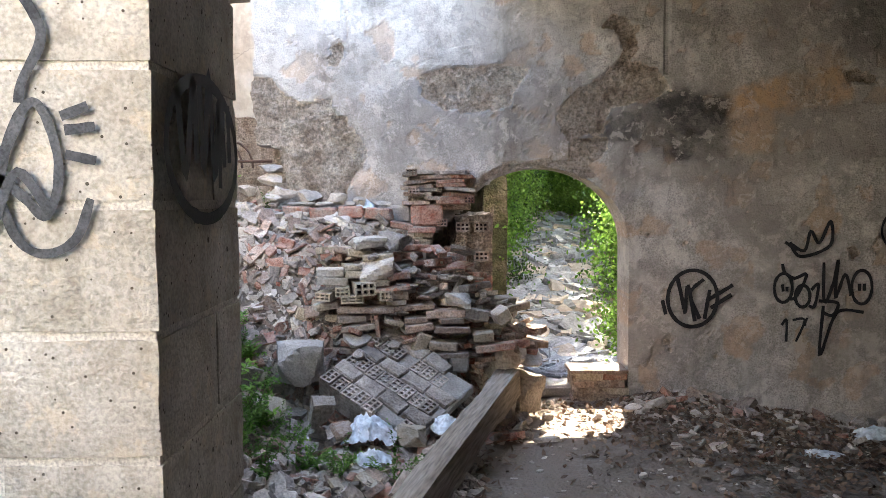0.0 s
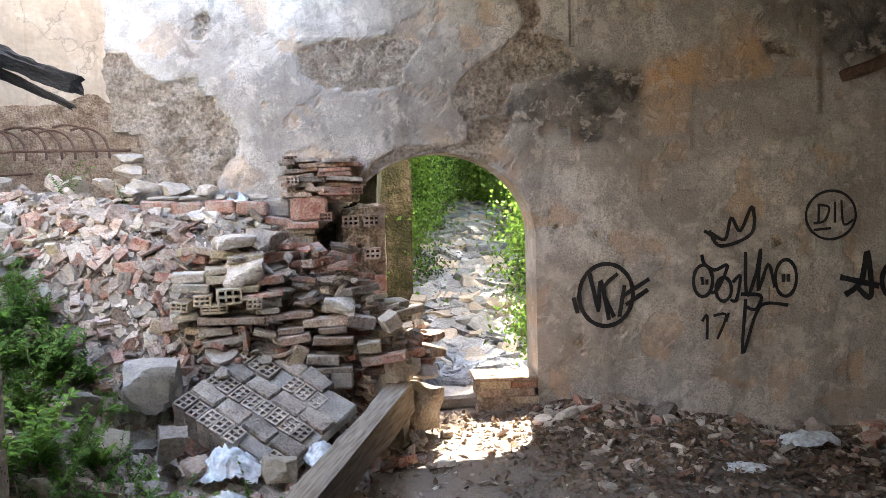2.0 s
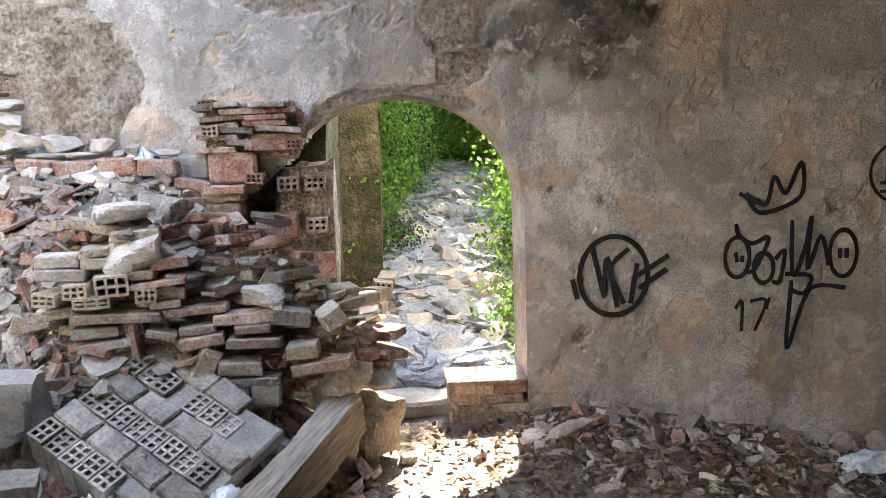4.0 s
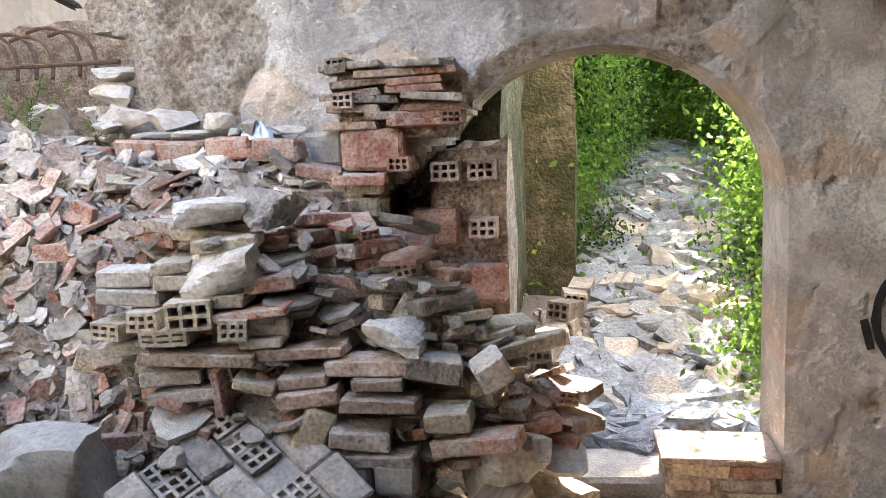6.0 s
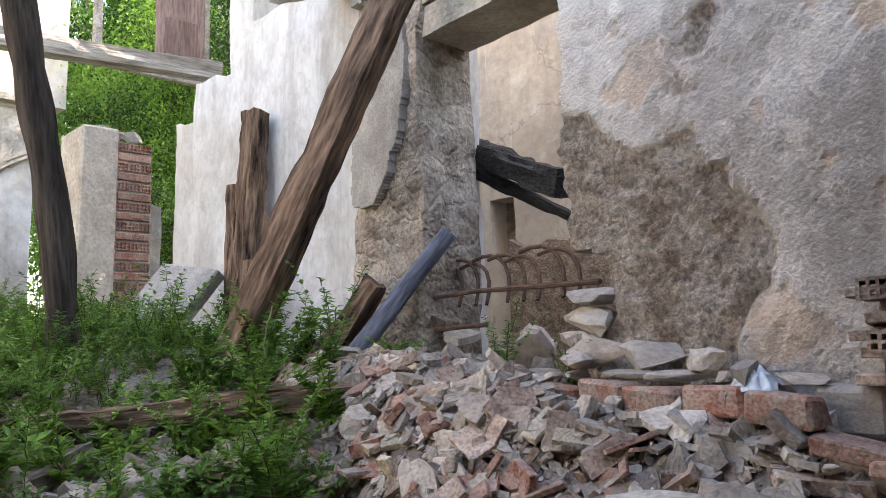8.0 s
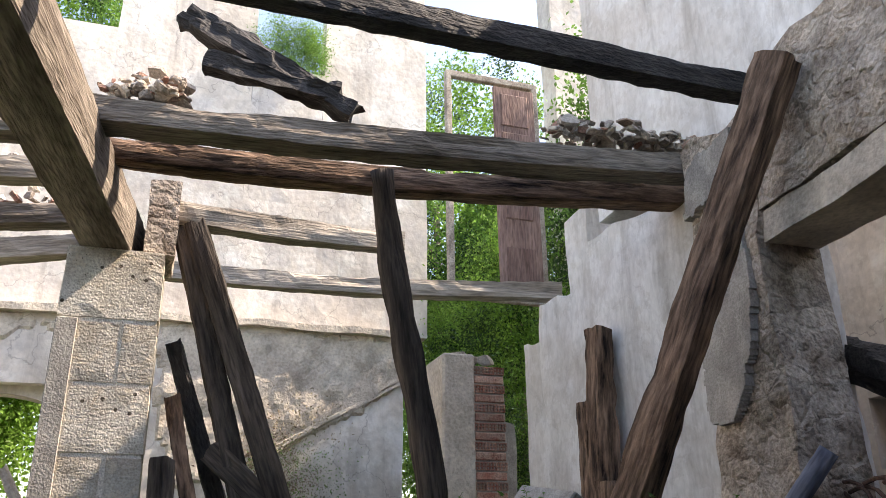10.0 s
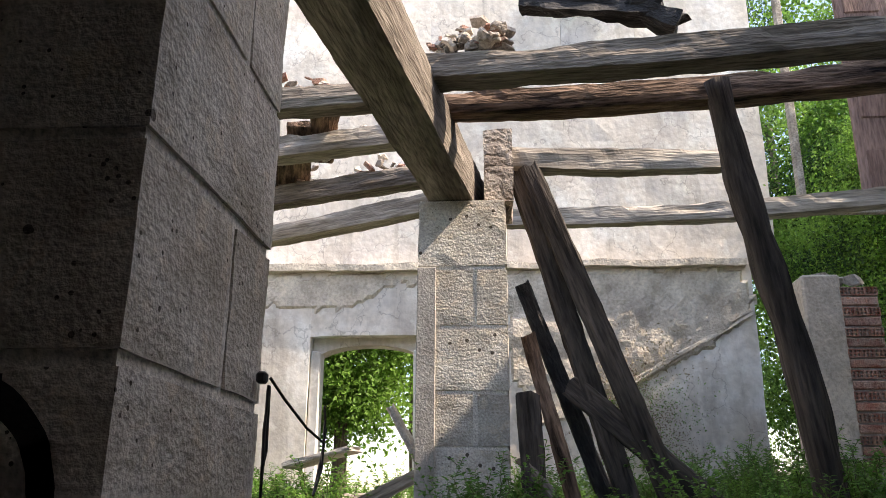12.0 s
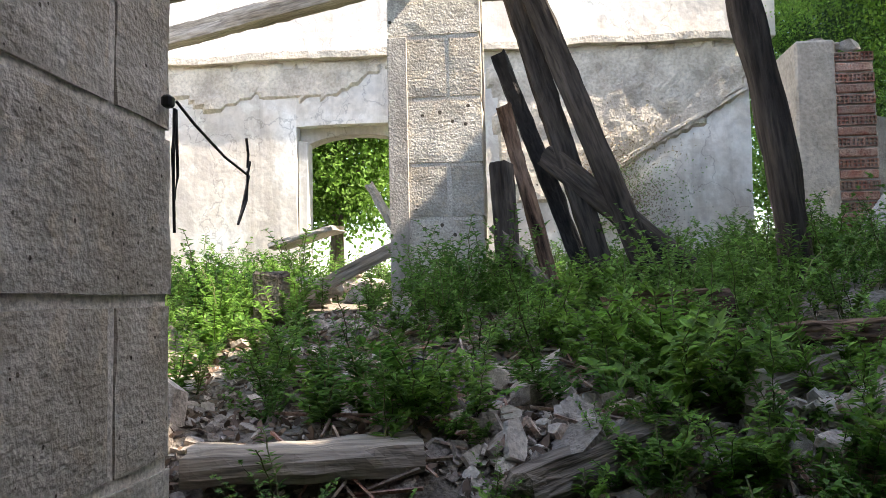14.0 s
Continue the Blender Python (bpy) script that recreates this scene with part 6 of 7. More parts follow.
WEEDS = [frond_plant("weed", 400 + i, h, s, f, lf, LEAF) for i, (h, s, f, lf) in enumerate(((0.5, 0.28, 6, 0.07), (0.65, 0.3, 7, 0.065), (0.4, 0.25, 6, 0.08), (0.8, 0.3, 6, 0.075), (0.3, 0.25, 7, 0.07)))]
# near weeds take the lighter green to look better lit
BROAD = [frond_plant("nettle", 410 + i, h, 0.32, 6, 0.105, LEAF_BRIGHT) for i, h in enumerate((0.45, 0.6, 0.35))]
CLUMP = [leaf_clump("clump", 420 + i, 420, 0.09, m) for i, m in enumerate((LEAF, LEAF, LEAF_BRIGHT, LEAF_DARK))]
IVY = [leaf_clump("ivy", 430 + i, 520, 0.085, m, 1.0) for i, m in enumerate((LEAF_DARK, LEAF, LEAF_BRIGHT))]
r = random.Random(33)
weeds = []
for i in range(2600):
    x, y = r.uniform(-8.3, -1.35), r.uniform(-1.0, 7.0)
    if -5.7 < x < -4.8 and 3.2 < y < 4.1 or -1.9 < x < -0.7 and 2.2 < y < 3.5 or -2.35 < x < -1.5 and 3.0 < y < 4.1:
        continue
    d = 0.72 + 0.5 * fbm(x * 0.7, y * 0.7, 4)
    if y > 3.85 + 0.81 * (0.47 - x) or y > 6.3 and x > -3.6:
        d *= 0.1
    if -6.8 < x < -3.3 and 0.13 < (4.2 - y) / (0.29 - x) < 0.27:
        d *= 0.15
    if x > -3.2 and y > 3.3:
        d *= 0.5
    if r.random() > d:
        continue
    s = r.uniform(0.45, 1.1) * (0.6 if x > -2.6 else 0.72 if x > -4 else 0.9)
    weeds.append((r.choice(WEEDS if x < -3.4 else WEEDS + BROAD), Matrix.LocRotScale((x, y, lay(x, y) - 0.02), Euler((r.gauss(0, 0.12), r.gauss(0, 0.12), r.uniform(0, 6.3))), (s, s, s))))
for x, y, s in ((-1.35, 4.9, 0.6), (-1.25, 4.6, 0.5), (-1.5, 5.3, 0.7), (-1.45, 4.4, 0.6), (-1.2, 5.15, 0.45), (-1.6, 4.7, 0.8), (-1.55, 5.0, 0.7), (-1.15, 4.3, 0.4), (-1.7, 5.4, 0.7), (-1.8, 5.1, 0.8)):
    weeds.append((r.choice(WEEDS), Matrix.LocRotScale((x, y, lay(x, y)), Euler((0, 0, r.uniform(0, 6))), (s,) * 3)))
for i in range(180):
    x = r.uniform(-3.4, -1.3)
    y = r.uniform(3.5, 3.95 + 0.81 * (0.47 - x))
    s = r.uniform(0.4, 0.95)
    if r.random() < 0.6 + 0.6 * fbm(x * 1.1, y * 1.1, 8):
        weeds.append((r.choice(WEEDS + BROAD), Matrix.LocRotScale((x, y, lay(x, y) - 0.02), Euler((r.gauss(0, 0.15), r.gauss(0, 0.15), r.uniform(0, 6.3))), (s, s, s))))
for i in range(110):
    y = r.uniform(4.3, 5.9)
    x = r.uniform(-2.3, 0.5 - (y - 3.85) * 1.11)
    s = r.uniform(0.3, 0.62)
    weeds.append((r.choice(WEEDS + BROAD), Matrix.LocRotScale((x, y, lay(x, y) - 0.02), Euler((r.gauss(-0.15, 0.2), r.gauss(0.15, 0.2), r.uniform(0, 6.3))), (s, s, s))))
merge("weeds", weeds, "lush green feathery weeds covering the courtyard ground", "weeds")

# ivy banks and trees behind the arch
green = []
for i in range(60):
    s = r.uniform(0.35, 0.7)
    green.append((r.choice(IVY), Matrix.LocRotScale((r.uniform(-0.5, 0.35), r.uniform(9.4, 10.8), r.uniform(1.0, 4.0)), Euler((r.uniform(0, 6), r.uniform(0, 6), 0)), (s, s, s))))
for i in range(330):
    y = r.uniform(7.3, 17)
    left = r.random() < 0.5
    x = (0.62 + 0.12 * (y - 7) - abs(r.gauss(0, 0.5))) if left else (1.62 + 0.15 * (y - 7) + abs(r.gauss(0, 0.5)))
    if left and y < 9.0:
        if r.random() < 0.95:
            continue
        x = 0.4
    top = 0.5 + 2.6 * step(8.8, 10.5, y) if left else 1.2 if y < 9.2 else 2.4
    z = ground_z(x, y) + r.uniform(0.0, top)
    s = r.uniform(0.35, 0.75)
    green.append((r.choice(IVY), Matrix.LocRotScale((x, y, z), Euler((r.uniform(0, 6), r.uniform(0, 6), r.uniform(0, 6))), (s, s, s))))
merge("ivy_bank", green, "dense green ivy covering the banks of the lane", "ivy")


def tree(at, height, crown, seed, bright=0.5, label="leafy green tree behind the ruin"):
    r = random.Random(seed)
    base = thing("tree", label, "tree", at, "trees behind the ruin")
    bm, m = pole((0, 0, -0.3), (r.gauss(0, 0.2), r.gauss(0, 0.2), height * 0.7), 0.13, 0.06, seed)
    tr = part("trunk", bm, WOOD, base, smooth=True)
    tr.matrix_basis = m
    for k in range(5):
        a = r.uniform(0, 6.28)
        z0 = height * r.uniform(0.3, 0.65)
        bm, m = pole((0, 0, z0), (math.cos(a) * crown * 0.7, math.sin(a) * crown * 0.7, z0 + height * 0.22), 0.05, 0.015, seed + k, cells=8, sides=6)
        part("limb", bm, WOOD, base).matrix_basis = m
    pl = []
    for k in range(95):
        a, q = r.uniform(0, 6.28), crown * math.sqrt(r.random())
        z = height * (0.25 + 0.75 * r.random())
        q *= 0.55 + 0.6 * math.sin(math.pi * min(1, max(0.05, z / height)))
        s = r.uniform(0.5, 1.0)
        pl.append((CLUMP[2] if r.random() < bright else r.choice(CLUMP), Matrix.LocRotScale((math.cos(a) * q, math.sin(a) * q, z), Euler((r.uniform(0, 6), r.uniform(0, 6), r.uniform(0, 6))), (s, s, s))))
    cr = merge("crown", pl, "", "")
    del cr["kind"]
    cr.parent = base
    return base


for i, (x, y, hgt, c) in enumerate(((1.0, 18.0, 5.5, 2.2), (3.6, 15.5, 5, 1.8), (-0.3, 13.0, 4.5, 1.3), (4.4, 11.5, 4.5, 1.4), (2.4, 20.5, 6.5, 2.6), (-1.0, 17.0, 6, 2.0),
                                (-11.2, 1.55, 4.0, 0.8), (-15.0, 5.0, 10.0, 2.4), (-11.0, 8.8, 5.5, 1.4), (-15.5, 7.5, 11.5, 2.6), (-14.0, -3.6, 10.5, 2.4), (-7.0, 9.9, 6.5, 1.5), (-10.6, 9.3, 6.5, 1.5), (-13.5, 9.0, 11, 2.6), (-12.0, 2.6, 10.5, 1.6))):
    # last value: share of crown clumps in the sunlit-coloured green
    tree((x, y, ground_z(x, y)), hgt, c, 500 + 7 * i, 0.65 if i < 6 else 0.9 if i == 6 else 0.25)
# unseen canopy added to shade the lane, and scrub in sunlit green at its head
shade = tree((-0.35, 10.6, 0.4), 5.2, 1.2, 900, 0.3, "dense green tree added to shade the lane")
pl = []
# leaf clumps above the arch's view, there only to block the sun
for i in range(110):
    s = r.uniform(0.5, 0.9)
    pl.append((r.choice(CLUMP), Matrix.LocRotScale((r.uniform(-0.6, 0.8), r.uniform(9.5, 10.8), r.uniform(3.0, 5.6)), Euler((r.uniform(0, 6), r.uniform(0, 6), 0)), (s, s, s))))
for i in range(420):
    s = r.uniform(0.8, 1.15)
    pl.append((r.choice(CLUMP), Matrix.LocRotScale((r.uniform(-0.3, 1.22 + r.gauss(0, 0.15)), r.uniform(11.0, 12.7), r.uniform(3.8, 5.4)), Euler((r.uniform(0, 6), r.uniform(0, 6), 0)), (s, s, s))))
for i in range(150):
    s = r.uniform(0.4, 0.9)
    y = r.uniform(13.0, 17)
    x = r.uniform(-0.4, 4.5)
    if abs(x - 1.0 - 0.12 * (y - 7)) < 0.45:
        y = 17
    pl.append((CLUMP[2] if r.random() < 0.7 else CLUMP[0], Matrix.LocRotScale((x, y, ground_z(x, y) + r.uniform(0.0, 2.6)), Euler((r.uniform(0, 6), r.uniform(0, 6), 0)), (s, s, s))))
for i in range(90):
    s = r.uniform(0.35, 0.7)
    x, y = r.uniform(0.9, 3.0), r.uniform(12.9, 14.2)
    pl.append((CLUMP[2] if r.random() < 0.6 else CLUMP[0], Matrix.LocRotScale((x, y, ground_z(x, y) + r.uniform(0.0, 1.7)), Euler((r.uniform(0, 6), r.uniform(0, 6), 0)), (s, s, s))))
merge("lane_scrub", pl, "scrub in sunlit green at the lane's head, with unseen canopy shading the lane", "scrub")
# dry shrub growing from the foot of the far wall
DRYCLUMP = [leaf_clump("dry_clump", 440 + i, 260, 0.06, m, 1.2) for i, m in enumerate((STRAW, DRY, LEAF))]
dry = []
for i in range(26):
    q = r.uniform(0.3, 0.6)
    dry.append((DRYCLUMP[i % 3], Matrix.LocRotScale((-8.45 + r.gauss(0, 0.1), 5.35 + r.gauss(0, 0.28), 2.7 + r.gauss(0, 0.38)), Euler((r.uniform(0, 6), r.uniform(0, 6), 0)), (q, q, q))))
merge("dry_shrub", dry, "half-dry brown shrub growing against the far wall", "shrub")
# creeper over the ruined gap beside the far wall
cre = []
for i in range(90):
    x, y, z = -8.8 + r.gauss(0, 0.4), r.uniform(7.1, 9.1), r.uniform(1.5, 6.2)
    s = r.uniform(0.3, 0.7)
    cre.append((r.choice(IVY), Matrix.LocRotScale((x, y, z), Euler((r.uniform(0, 6), r.uniform(0, 6), 0)), (s, s, s))))
for i in range(26):
    x, y, z = -8.75, r.uniform(4.75, 5.6), 8.0 + 0.4 * abs(r.gauss(0, 1))
    cre.append((IVY[1], Matrix.LocRotScale((x, y, z), Euler((r.uniform(0, 6), r.uniform(0, 6), 0)), (0.3, 0.3, 0.3))))
merge("creeper", cre, "green creeper hanging over the broken far wall", "creeper")

# ---- room seen through the side opening ----
for x0, x1, z0, z1 in ((-6.4, -4.36, 0.5, 7.2), (-4.07, 0.05, 0.5, 7.2), (-4.36, -4.07, 2.98, 7.2), (-4.36, -4.07, 0.5, 2.45)):
    wall_box("wall_back_room", x0, x1, 9.3, 9.6, z0, z1, FARWASH, "stained plaster wall of a roofless back room", cell=0.2, rough=0.02, seed=4)
wall_box("wall_niche", -4.4, -4.04, 9.52, 9.7, 2.4, 3.1, RENDER_ROUGH, "bare back of a small wall niche")
wall_box("wall_back_room_foot", -4.07, -1.2, 9.22, 9.31, 0.5, 2.55, RENDER_ROUGH, "bare mortar where plaster has fallen", cell=0.1, rough=0.03, ragged=0.3)
beam("charred_beam", (-3.6, 8.05, 3.18), (-1.98, 7.37, 2.51), 0.14, 0.15, CHAR, "charred black beam hanging behind the opening", seed=71, rough=0.015, rot=0.05, cells=40)
beam("charred_plank", (-3.05, 7.75, 2.84), (-2.1, 7.6, 2.36), 0.05, 0.1, CHAR, "charred splintered plank behind the opening", seed=72, rough=0.01, taper=0.6)


# ---- reinforcement cage ----
cage = thing("rebar_cage", "rusty bent reinforcement bars sticking out of rubble", "rebar", (-2.2, 6.95, 1.7))
inv = Matrix.Translation(-cage.location)
for i in range(8):
    x = -2.74 + 0.125 * i
    w = 0.02 * math.sin(2.3 * i)
    arc = [radians(112 - 15 * k) for k in range(8)]
    pts = [(x + (0.24 + w) * math.cos(a), 7.02 + skew(x) - 0.34 + 0.14 * math.sin(a), 1.88 + (0.28 + w) * math.sin(a)) for a in arc]
    part("bar", tube(pts, 0.010), RUST, cage).matrix_basis = inv
for z, x0, x1 in ((1.97, -2.76, -1.45), (1.80, -2.80, -2.2)):
    part("bar", tube([(x, 6.66 + skew(x), z + 0.01 * math.sin(5 * x)) for x in (x0, x0 + (x1 - x0) / 3, x1 - (x1 - x0) / 3, x1)], 0.012), RUST, cage).matrix_basis = inv
r = random.Random(77)
for i in range(14):
    ob = part("fallen_stone", SHARDS[i % 12] if i % 2 else ROCKS[i % 8], None)
    x = r.uniform(-2.7, -1.4)
    y = r.uniform(6.62, 7.1) + skew(x)
    ob.matrix_world = Matrix.LocRotScale((x, y, ground_z(x, min(y, 6.5)) + r.uniform(-0.05, 0.2)), Euler((r.gauss(0, 0.5), r.gauss(0, 0.5), r.uniform(0, 6))), (r.uniform(0.14, 0.26),) * 3)
    tagged(ob, "fallen stone in the broken opening", "stone", "stones in the opening")

# ---- logs and stumps in the courtyard ----
beam("fallen_log", (-3.45, 5.0, 1.36), (-2.15, 6.35, 1.55), 0.11, 0.1, WOOD_RED, "rotten log lying in the weeds", "log", seed=81, rough=0.012, rot=0.03, cells=40)
beam("rotten_stump", (-3.25, 6.6, 1.45), (-2.85, 6.8, 2.06), 0.15, 0.14, WOOD_RED, "splintered reddish timber stump by the pier", "stump", seed=82, rough=0.02, rot=0.06)
beam("short_post", (-5.15, 7.2, 1.4), (-5.12, 7.24, 3.0), 0.14, 0.12, WOOD_RED, "short rotten post against a white wall", "post", seed=83, rough=0.015, rot=0.03)
beam("short_post", (-4.65, 7.05, 1.3), (-4.6, 7.08, 2.35), 0.16, 0.12, WOOD_RED, "broken post stub against a white wall", "post", seed=84, rough=0.02, rot=0.05)
slab = part("concrete_slab", box((0.62, 0.12, 0.74), 0.015, 0.02), CEMENT)
slab.matrix_world = Matrix.LocRotScale((-5.35, 6.78, 2.05), Euler((radians(-38), radians(8), radians(14))), None)
tagged(slab, "tilted broken slab of grey concrete on the weeds", "slab")
low = wall_box("low_kerb", -6.8, -5.0, 6.55, 6.75, 1.3, 1.75, CEMENT, "low broken kerb in the courtyard", cell=0.1, rough=0.03)

# brick pillar by the gap
bp = thing("brick_pillar", "broken brick pillar half covered with buff plaster", "pillar", (-7.25, 7.0, 1.5))
cc = part("plaster_core", box((0.5, 0.36, 2.3), 0.02, 0.02), PEEL, bp)
cc.location = (0.0, -0.16, 1.15)
bk = part("mortar", box((0.46, 0.34, 2.2), 0.01, 0.01), CEMENT, bp)
bk.location = (0, 0.18, 1.1)
pm1 = brick_mesh("pillar_brick", (0.13, 0.32, 0.075), BRICK, seed=91)
pm2 = brick_mesh("pillar_brick", (0.13, 0.11, 0.075), BRICK, (3, 2), seed=92)
for k in range(23):
    for i in range(1 if k % 2 else 3):
        ob = part("brick", pm1 if k % 2 else pm2, None, bp)
        ob.location = (0.19, 0.17 + (0 if k % 2 else (i - 1) * 0.112), 0.06 + 0.095 * k)
for i in range(9):
    put_piece("stone", ROCKS[i % 8], bp, (-7.3 + r.gauss(0, 0.1), 6.9 + r.gauss(0, 0.15), 3.78 + 0.05 * r.random()), 0.22, (0, 0, i))
wall_box("wall_gap_foot", -8.3, -7.6, 7.3, 7.7, 1.0, 3.2, CEMENT, "grey rendered wall stub beside the brick pillar", cell=0.15, rough=0.03, ragged=0.2)

# ---- planks leaning at the second pillar ----
for i, (a, b, w, h, m) in enumerate((((-5.05, 4.82, 1.5), (-5.2, 4.06, 4.2), 0.15, 0.12, WOOD_DARK), ((-4.9, 5.1, 1.5), (-5.15, 4.12, 4.25), 0.16, 0.1, WOOD_DARK), ((-5.3, 4.75, 1.45), (-5.35, 4.1, 3.3), 0.12, 0.1, CHAR), ((-4.9, 4.45, 1.5), (-5.2, 4.12, 2.9), 0.1, 0.06, WOOD_RED), ((-4.85, 5.25, 1.75), (-5.1, 4.4, 2.55), 0.16, 0.07, WOOD_DARK),
                                 ((-4.8, 4.15, 1.4), (-4.9, 4.1, 2.45), 0.16, 0.05, WOOD_DARK), ((-4.55, 4.6, 1.35), (-4.9, 4.05, 2.05), 0.08, 0.06, WOOD))):
    beam("leaning_plank", a, b, h, w, m, "dark weathered plank leaning beside the stone pillar", "plank", "leaning planks", seed=100 + i, rough=0.008, rot=0.02, cells=30)
beam("fallen_plank", (-5.1, 2.7, 1.62), (-5.2, 3.4, 1.98), 0.14, 0.09, WOOD_PALE, "fallen timber resting on rubble by the pillar", "plank", seed=111)
beam("painted_plank", (-5.6, 3.1, 2.45), (-5.5, 3.4, 1.95), 0.09, 0.05, PALE, "white painted plank leaning on rubble", "plank", seed=112)
beam("painted_plank", (-6.2, 2.2, 2.05), (-6.1, 2.75, 2.18), 0.3, 0.04, CEMENT, "grey board lying on boulders", "plank", seed=113)
for i in range(16):
    ob = part("boulder", ROCKS[i % 8], None)
    x, y = -6.0 + r.gauss(0, 0.45), 2.75 + r.gauss(0, 0.32)
    s = r.uniform(0.2, 0.5)
    ob.matrix_world = Matrix.LocRotScale((x, y, lay(x, y) + 0.12 + 0.2 * max(0, 0.4 - abs(y - 2.7))), Euler((r.gauss(0, 0.3), 0, r.uniform(0, 6))), (s, s, s * 0.8))
    tagged(ob, "pale boulder in the rubble by the doorway", "boulder", "boulders by the doorway")

# ---- foreground of the courtyard ----
beam("stone_lintel", (-2.02, 3.22, 1.12), (-2.19, 3.88, 1.13), 0.3, 0.09, WOOD_PALE, "cracked grey timber sill lying in weeds", "sill", seed=121, rough=0.012, cells=24)
beam("fallen_log", (-1.95, 4.2, 1.06), (-2.7, 5.3, 1.31), 0.12, 0.11, WOOD, "grey log lying in the weeds", "log", seed=122, rough=0.015, rot=0.04)
beam("rotten_log", (-3.5, 4.6, 1.53), (-3.5, 5.15, 1.56), 0.2, 0.13, WOOD_RED, "short rotten brown log in the weeds", "log", seed=123, rough=0.015, rot=0.04)
bm, m = pole((-2.85, 3.72, 1.12), (-2.98, 3.82, 1.32), 0.075, 0.08, seed=9, knots=0.15)
pot = part("burnt_stump", bm, CHAR)
pot.matrix_world = m
tagged(pot, "small burnt hollow stump among roots", "stump")
roots = part("root_tangle", tube([(-2.75, 3.65, 1.05), (-2.72, 3.8, 1.08), (-2.8, 3.95, 1.0), (-2.68, 4.05, 0.92)], 0.03), STRAW)
tagged(roots, "dry brown roots hanging over a hollow", "roots")
for i, (x, y, s) in enumerate(((-2.9, 4.08, 0.22), (-2.5, 4.22, 0.2), (-2.3, 4.0, 0.13), (-3.0, 4.3, 0.16), (-2.35, 4.65, 0.2), (-1.7, 4.5, 0.22), (-1.6, 3.9, 0.2), (-1.85, 3.95, 0.16), (-2.15, 4.95, 0.2), (-1.5, 4.8, 0.18))):
    st = part("pale_stone", ROCKS[(2 * i) % 8], None)
    st.matrix_world = resting(x, y, s, r, 0.3, 0.3)
    tagged(st, "pale broken stone lying in the weeds", "stone", "stones in the weeds")
litter = []
for i in range(9000):
    x, y = r.uniform(-4.2, -1.0), r.uniform(2.6, 5.6)
    litter.append((DRYLEAF, resting(x, y, 0.025 + 0.04 * r.random(), r, 0.5, 0.25)) if r.random() < 0.6 else (CHIPS[0], resting(x, y, 0.02 + r.expovariate(40), r, 0.5, 0.1)))
for i in range(420):
    x, y = r.uniform(-3.6, -1.0), r.uniform(3.4, 5.4)
    litter.append((SLAB[i % 3], resting(x, y, (r.uniform(0.3, 1.2), 0.05, 0.4), r, 0.25, 0.1)))
merge("ground_litter", litter, "dead leaves, twigs and chips on the shaded courtyard ground", "litter")
post = part("broken_post", box((0.14, 0.16, 0.42), 0.02, 0.02), WOOD)
post.location = (-4.0, 2.85, 1.55)
tagged(post, "short broken post standing in weeds", "post")

# ---- cable on the pillar ----
cab = thing("hanging_cable", "black electric cable looped from a pillar corner", "cable", (-1.56, 3.36, 2.08))
inv = Matrix.Translation(-cab.location)
clip = part("clip", box((0.03, 0.026, 0.03), 0.006), BLACK_CABLE, cab)
clip.location = (0.0, 0.01, 0)
for pts in ([(-1.62, 3.39, 2.08), (-1.66, 3.42, 2.03), (-1.78, 3.45, 1.97), (-1.9, 3.47, 1.94), (-1.92, 3.47, 1.98)], [(-1.62, 3.39, 2.06), (-1.63, 3.39, 1.9), (-1.61, 3.39, 1.84), (-1.6, 3.39, 1.95), (-1.62, 3.39, 2.05)],
            [(-1.9, 3.47, 1.95), (-1.89, 3.47, 1.87), (-1.86, 3.46, 1.81), (-1.85, 3.46, 1.80), (-1.88, 3.46, 1.84), (-1.91, 3.47, 1.94)], [(-1.61, 3.39, 2.06), (-1.605, 3.39, 1.9), (-1.61, 3.39, 1.76)], [(-1.9, 3.47, 1.96), (-1.905, 3.47, 2.0), (-1.89, 3.47, 2.04)]):
    part("cable", tube([(x + 0.06, y, z) for x, y, z in pts], 0.0038), BLACK_CABLE, cab).matrix_basis = inv

# ---- rubble and rot on the joists ----
top = []
for i in range(420):
    u = r.random()
    seg = r.choice(((-3.85, 3.6, -3.75, 4.0), (-3.5, 6.2, -3.4, 7.4), (-3.5, 6.4, -3.4, 7.4), (-4.9, 3.3, -5.6, 1.5), (-4.3, 3.2, -4.4, 1.4), (-5.6, 3.3, -6.3, 1.2)))
    x, y = seg[0] + (seg[2] - seg[0]) * u + r.gauss(0, 0.06), seg[1] + (seg[3] - seg[1]) * u + r.gauss(0, 0.05)
    s = r.uniform(0.05, 0.16)
    top.append((r.choice(SHARDS + ROCKS), Matrix.LocRotScale((x, y, 4.36 + abs(r.gauss(0, 0.06))), Euler((r.gauss(0, 0.4), r.gauss(0, 0.4), r.uniform(0, 6))), (s, s, s))))
merge("joist_debris", top, "mortar and stone debris lying on the old joists", "debris")
beam("charred_chunk", (-3.9, 3.95, 5.05), (-3.7, 5.0, 4.42), 0.16, 0.16, CHAR, "charred rotten beam end lying across the joists", seed=131, rough=0.03, rot=0.1, cells=34)
beam("charred_chunk", (-3.8, 4.1, 4.68), (-3.7, 4.9, 4.52), 0.12, 0.14, CHAR, "charred rotten beam end lying across the joists", seed=132, rough=0.03, rot=0.08, cells=24)
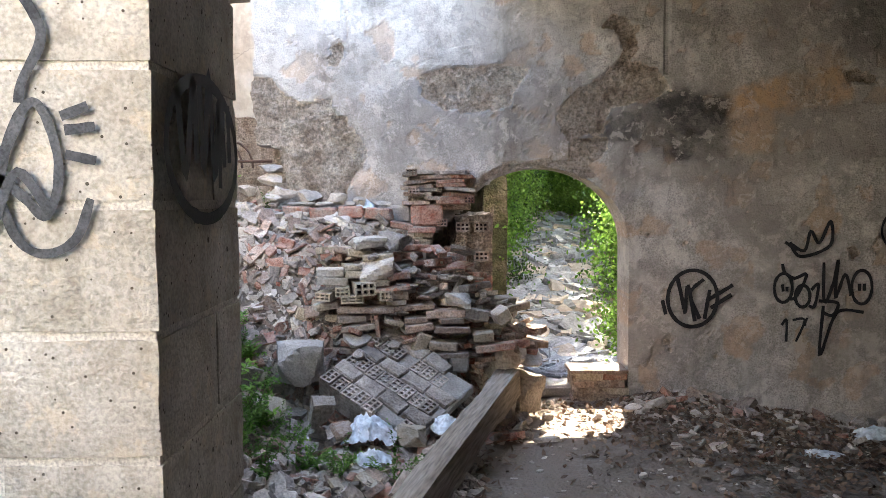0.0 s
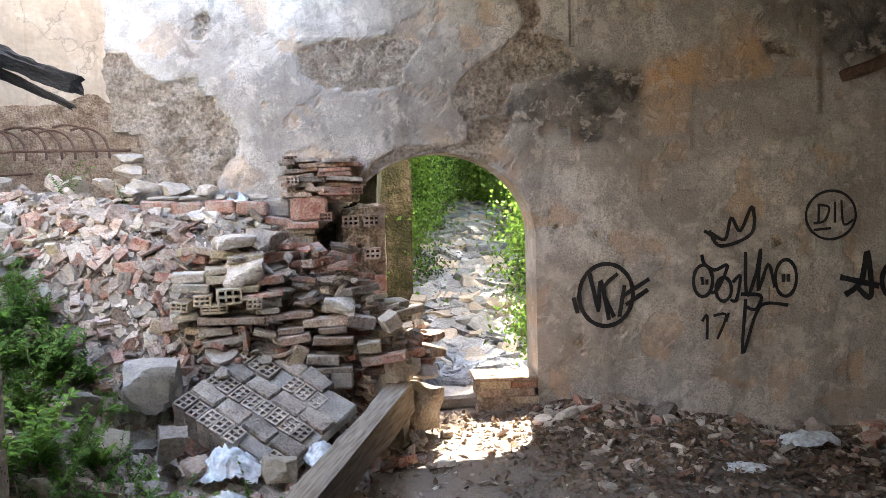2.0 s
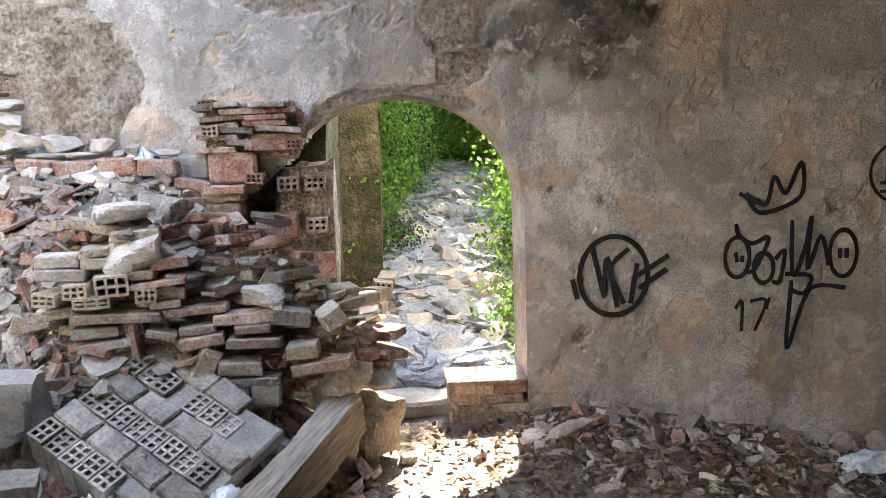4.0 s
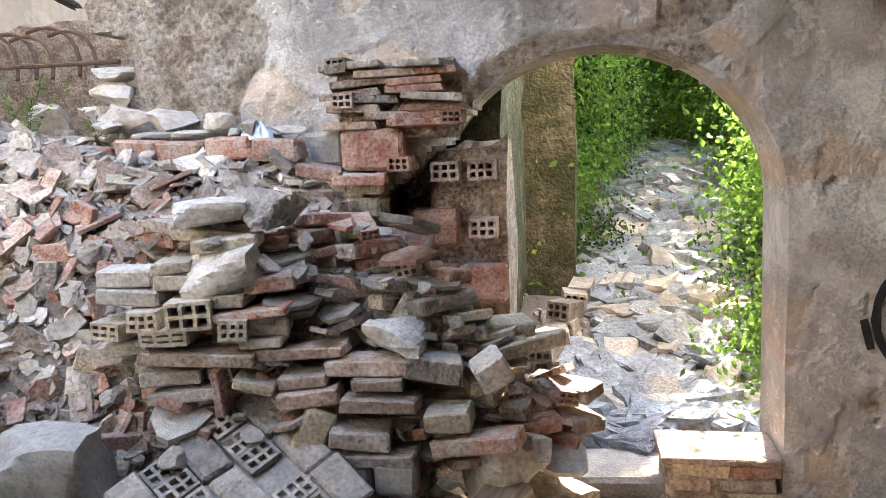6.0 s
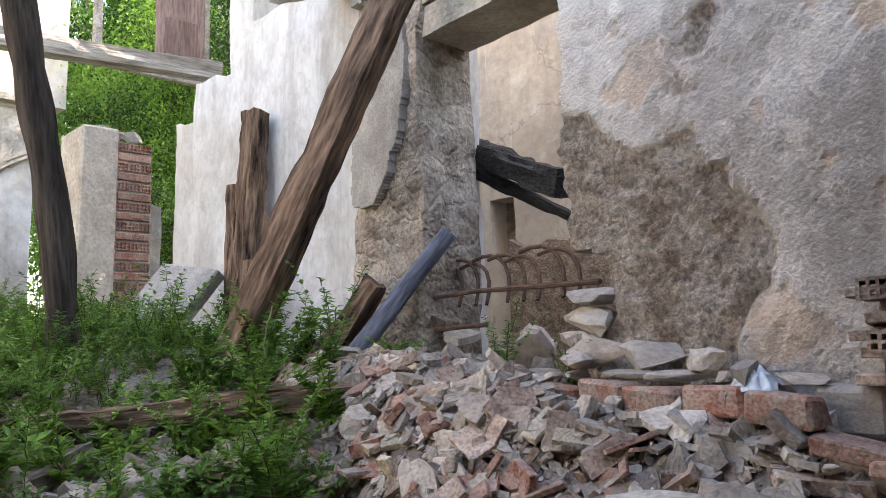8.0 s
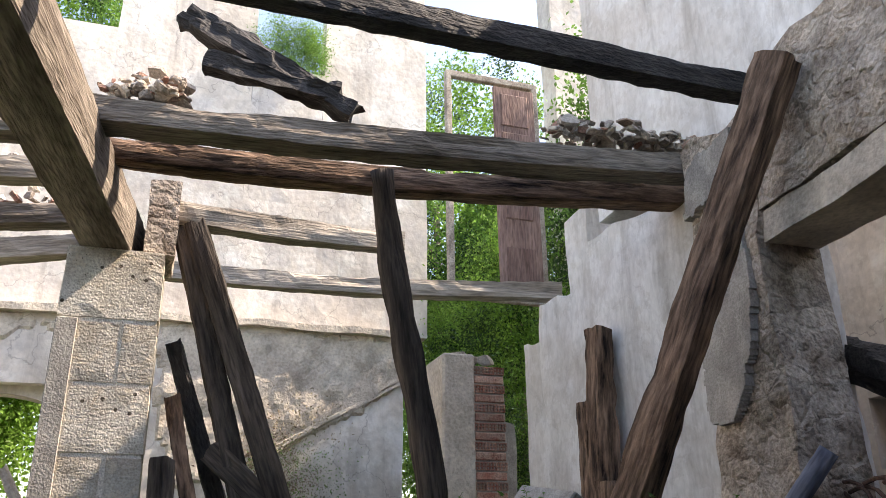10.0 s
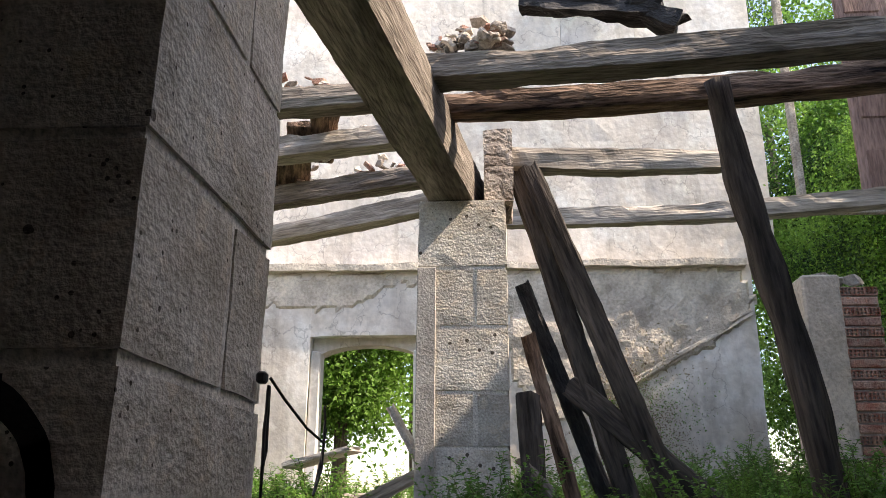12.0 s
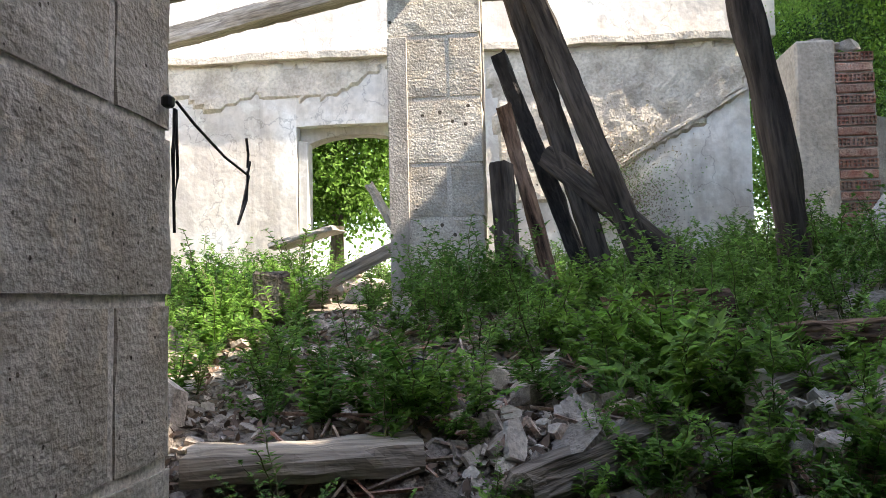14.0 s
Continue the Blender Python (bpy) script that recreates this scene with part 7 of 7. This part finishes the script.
for i, (x, y) in enumerate(((-4.95, 2.6), (-5.4, 2.3), (-5.8, 2.0))):
    beam("floor_board", (x + 0.6, y + 0.2, 4.40), (x - 0.5, y - 0.1, 4.40), 0.2, 0.04, WOOD_RED, "broken floor board left on the joists", "board", "broken floor boards", seed=140 + i, rough=0.01)
beam("upper_beam", (-7.2, 5.0, 8.3), (-6.6, 7.6, 8.35), 0.18, 0.2, WOOD_PALE, "weathered beam of the upper floor", seed=151, rough=0.01)

# ---- window frame with shutter above the gap ----
win = thing("window_frame", "grey timber window frame with one brown shutter, standing free", "window", (-6.9, 7.2, 4.35))
for name, size, at, m in (("post", (0.07, 0.07, 2.75), (0, -0.45, 1.37), WOOD_PALE), ("post", (0.07, 0.07, 2.75), (0, 0.62, 1.37), WOOD_PALE), ("rail", (0.07, 1.1, 0.08), (0, 0.08, 2.71), WOOD_PALE), ("rail", (0.07, 1.1, 0.08), (0, 0.08, 0.05), WOOD_PALE)):
    part(name, box(size, 0.008, 0.004), m, win).location = at
sh = part("shutter", box((0.04, 0.5, 2.5), 0.006), SHUTTER, win, "brown panelled shutter leaf")
sh.location = (0.05, 0.33, 1.36)
for z in (0.35, 1.1, 1.75, 2.25):
    q = part("panel", box((0.03, 0.34, 0.42), 0.012), SHUTTER, sh)
    q.location = (0.02, 0, z - 1.3)

# ledge and arch of the far doorway
wall_box("far_ledge", -8.7, -8.58, -3.0, 6.7, 4.38, 4.46, PEEL, "broken plaster ledge along the far wall", cell=0.12, rough=0.03, ragged=0.03)
bm = bmesh.new()
for k in range(13):
    a0 = math.pi * k / 12
    y, zz = 2.34 - 0.66 * math.cos(a0), 3.32 + 0.22 * math.sin(a0)
    bm.verts.new((0, y, zz)), bm.verts.new((0, y, 3.75))
bm.verts.ensure_lookup_table()
for k in range(12):
    bm.faces.new((bm.verts[2 * k], bm.verts[2 * k + 2], bm.verts[2 * k + 3], bm.verts[2 * k + 1]))
ex = bmesh.ops.extrude_face_region(bm, geom=bm.faces[:])
for v in [q for q in ex["geom"] if isinstance(q, bmesh.types.BMVert)]:
    v.co.x -= 0.25
bmesh.ops.recalc_face_normals(bm, faces=bm.faces[:])
da = part("door_arch", bm, FARWASH)
da.location = (-8.85, 0, 0)
tagged(da, "shallow plastered arch head of the far doorway", "arch", kind="structure")
for y in (1.74, 2.95):
    q = part("door_jamb", box((0.24, 0.12, 2.5), 0.01, 0.01), WHITEWASH)
    q.location = (-8.86, y, 2.2)
    tagged(q, "white plaster jamb of the far doorway", "jamb", kind="structure")

# rusty pipe stub on the arch wall
bm, m = pole((3.6, 6.15, 2.32), (3.86, 5.9, 2.42), 0.045, 0.045, seed=14, knots=0.02, cells=8)
ps = part("pipe_stub", bm, RUST, smooth=True)
ps.matrix_world = m
tagged(ps, "rusty pipe stub sticking out of the wall", "pipe")


# peeled plaster on the far wall
def peeled(name, outline, x, label):
    ys = [min(p[0] for p in outline) - 0.1 + 0.06 * i for i in range(int((max(p[0] for p in outline) - min(p[0] for p in outline) + 0.2) / 0.06) + 1)]
    zs = [min(p[1] for p in outline) - 0.1 + 0.06 * i for i in range(int((max(p[1] for p in outline) - min(p[1] for p in outline) + 0.2) / 0.06) + 1)]
    Yg, Zg = (a.ravel() for a in np.meshgrid(ys, zs, indexing="ij"))
    sd = poly_sd(outline, Yg, Zg) + 0.12 * noise_array(Yg, Zg, 2.0, 5.0)
    bm = bmesh.new()
    vs = [bm.verts.new((x + 0.03 + 0.03 * fbm(y * 4, z * 4, 2.0) if d < 0 else x - 0.02, y, z)) for y, z, d in zip(Yg, Zg, sd)]
    n = len(zs)
    for i in range(len(ys) - 1):
        for j in range(n - 1):
            q = (i * n + j, (i + 1) * n + j, (i + 1) * n + j + 1, i * n + j + 1)
            if any(sd[k] < 0 for k in q):
                bm.faces.new([vs[k] for k in q])
    return tagged(part(name, bm, PEEL), label, "wall patch", kind="structure")


peeled("trim_peeled", [(3.95, 4.36), (6.7, 4.36), (6.7, 3.8), (5.9, 3.35), (5.1, 2.9), (4.3, 2.6), (4.0, 3.2)], FX, "peeling plaster patch on the far wall")
peeled("trim_peeled", [(-2.0, 4.36), (1.5, 4.36), (3.0, 4.3), (2.2, 4.0), (0.6, 3.9), (-1.0, 4.1)], FX, "peeling plaster patch on the far wall")
beam("stair_trace", (FX + 0.02, 5.0, 2.85), (FX + 0.02, 6.7, 3.85), 0.05, 0.07, PEEL, "sloping mortar trace of a lost stair", "mortar trace", seed=161, rough=0.012)
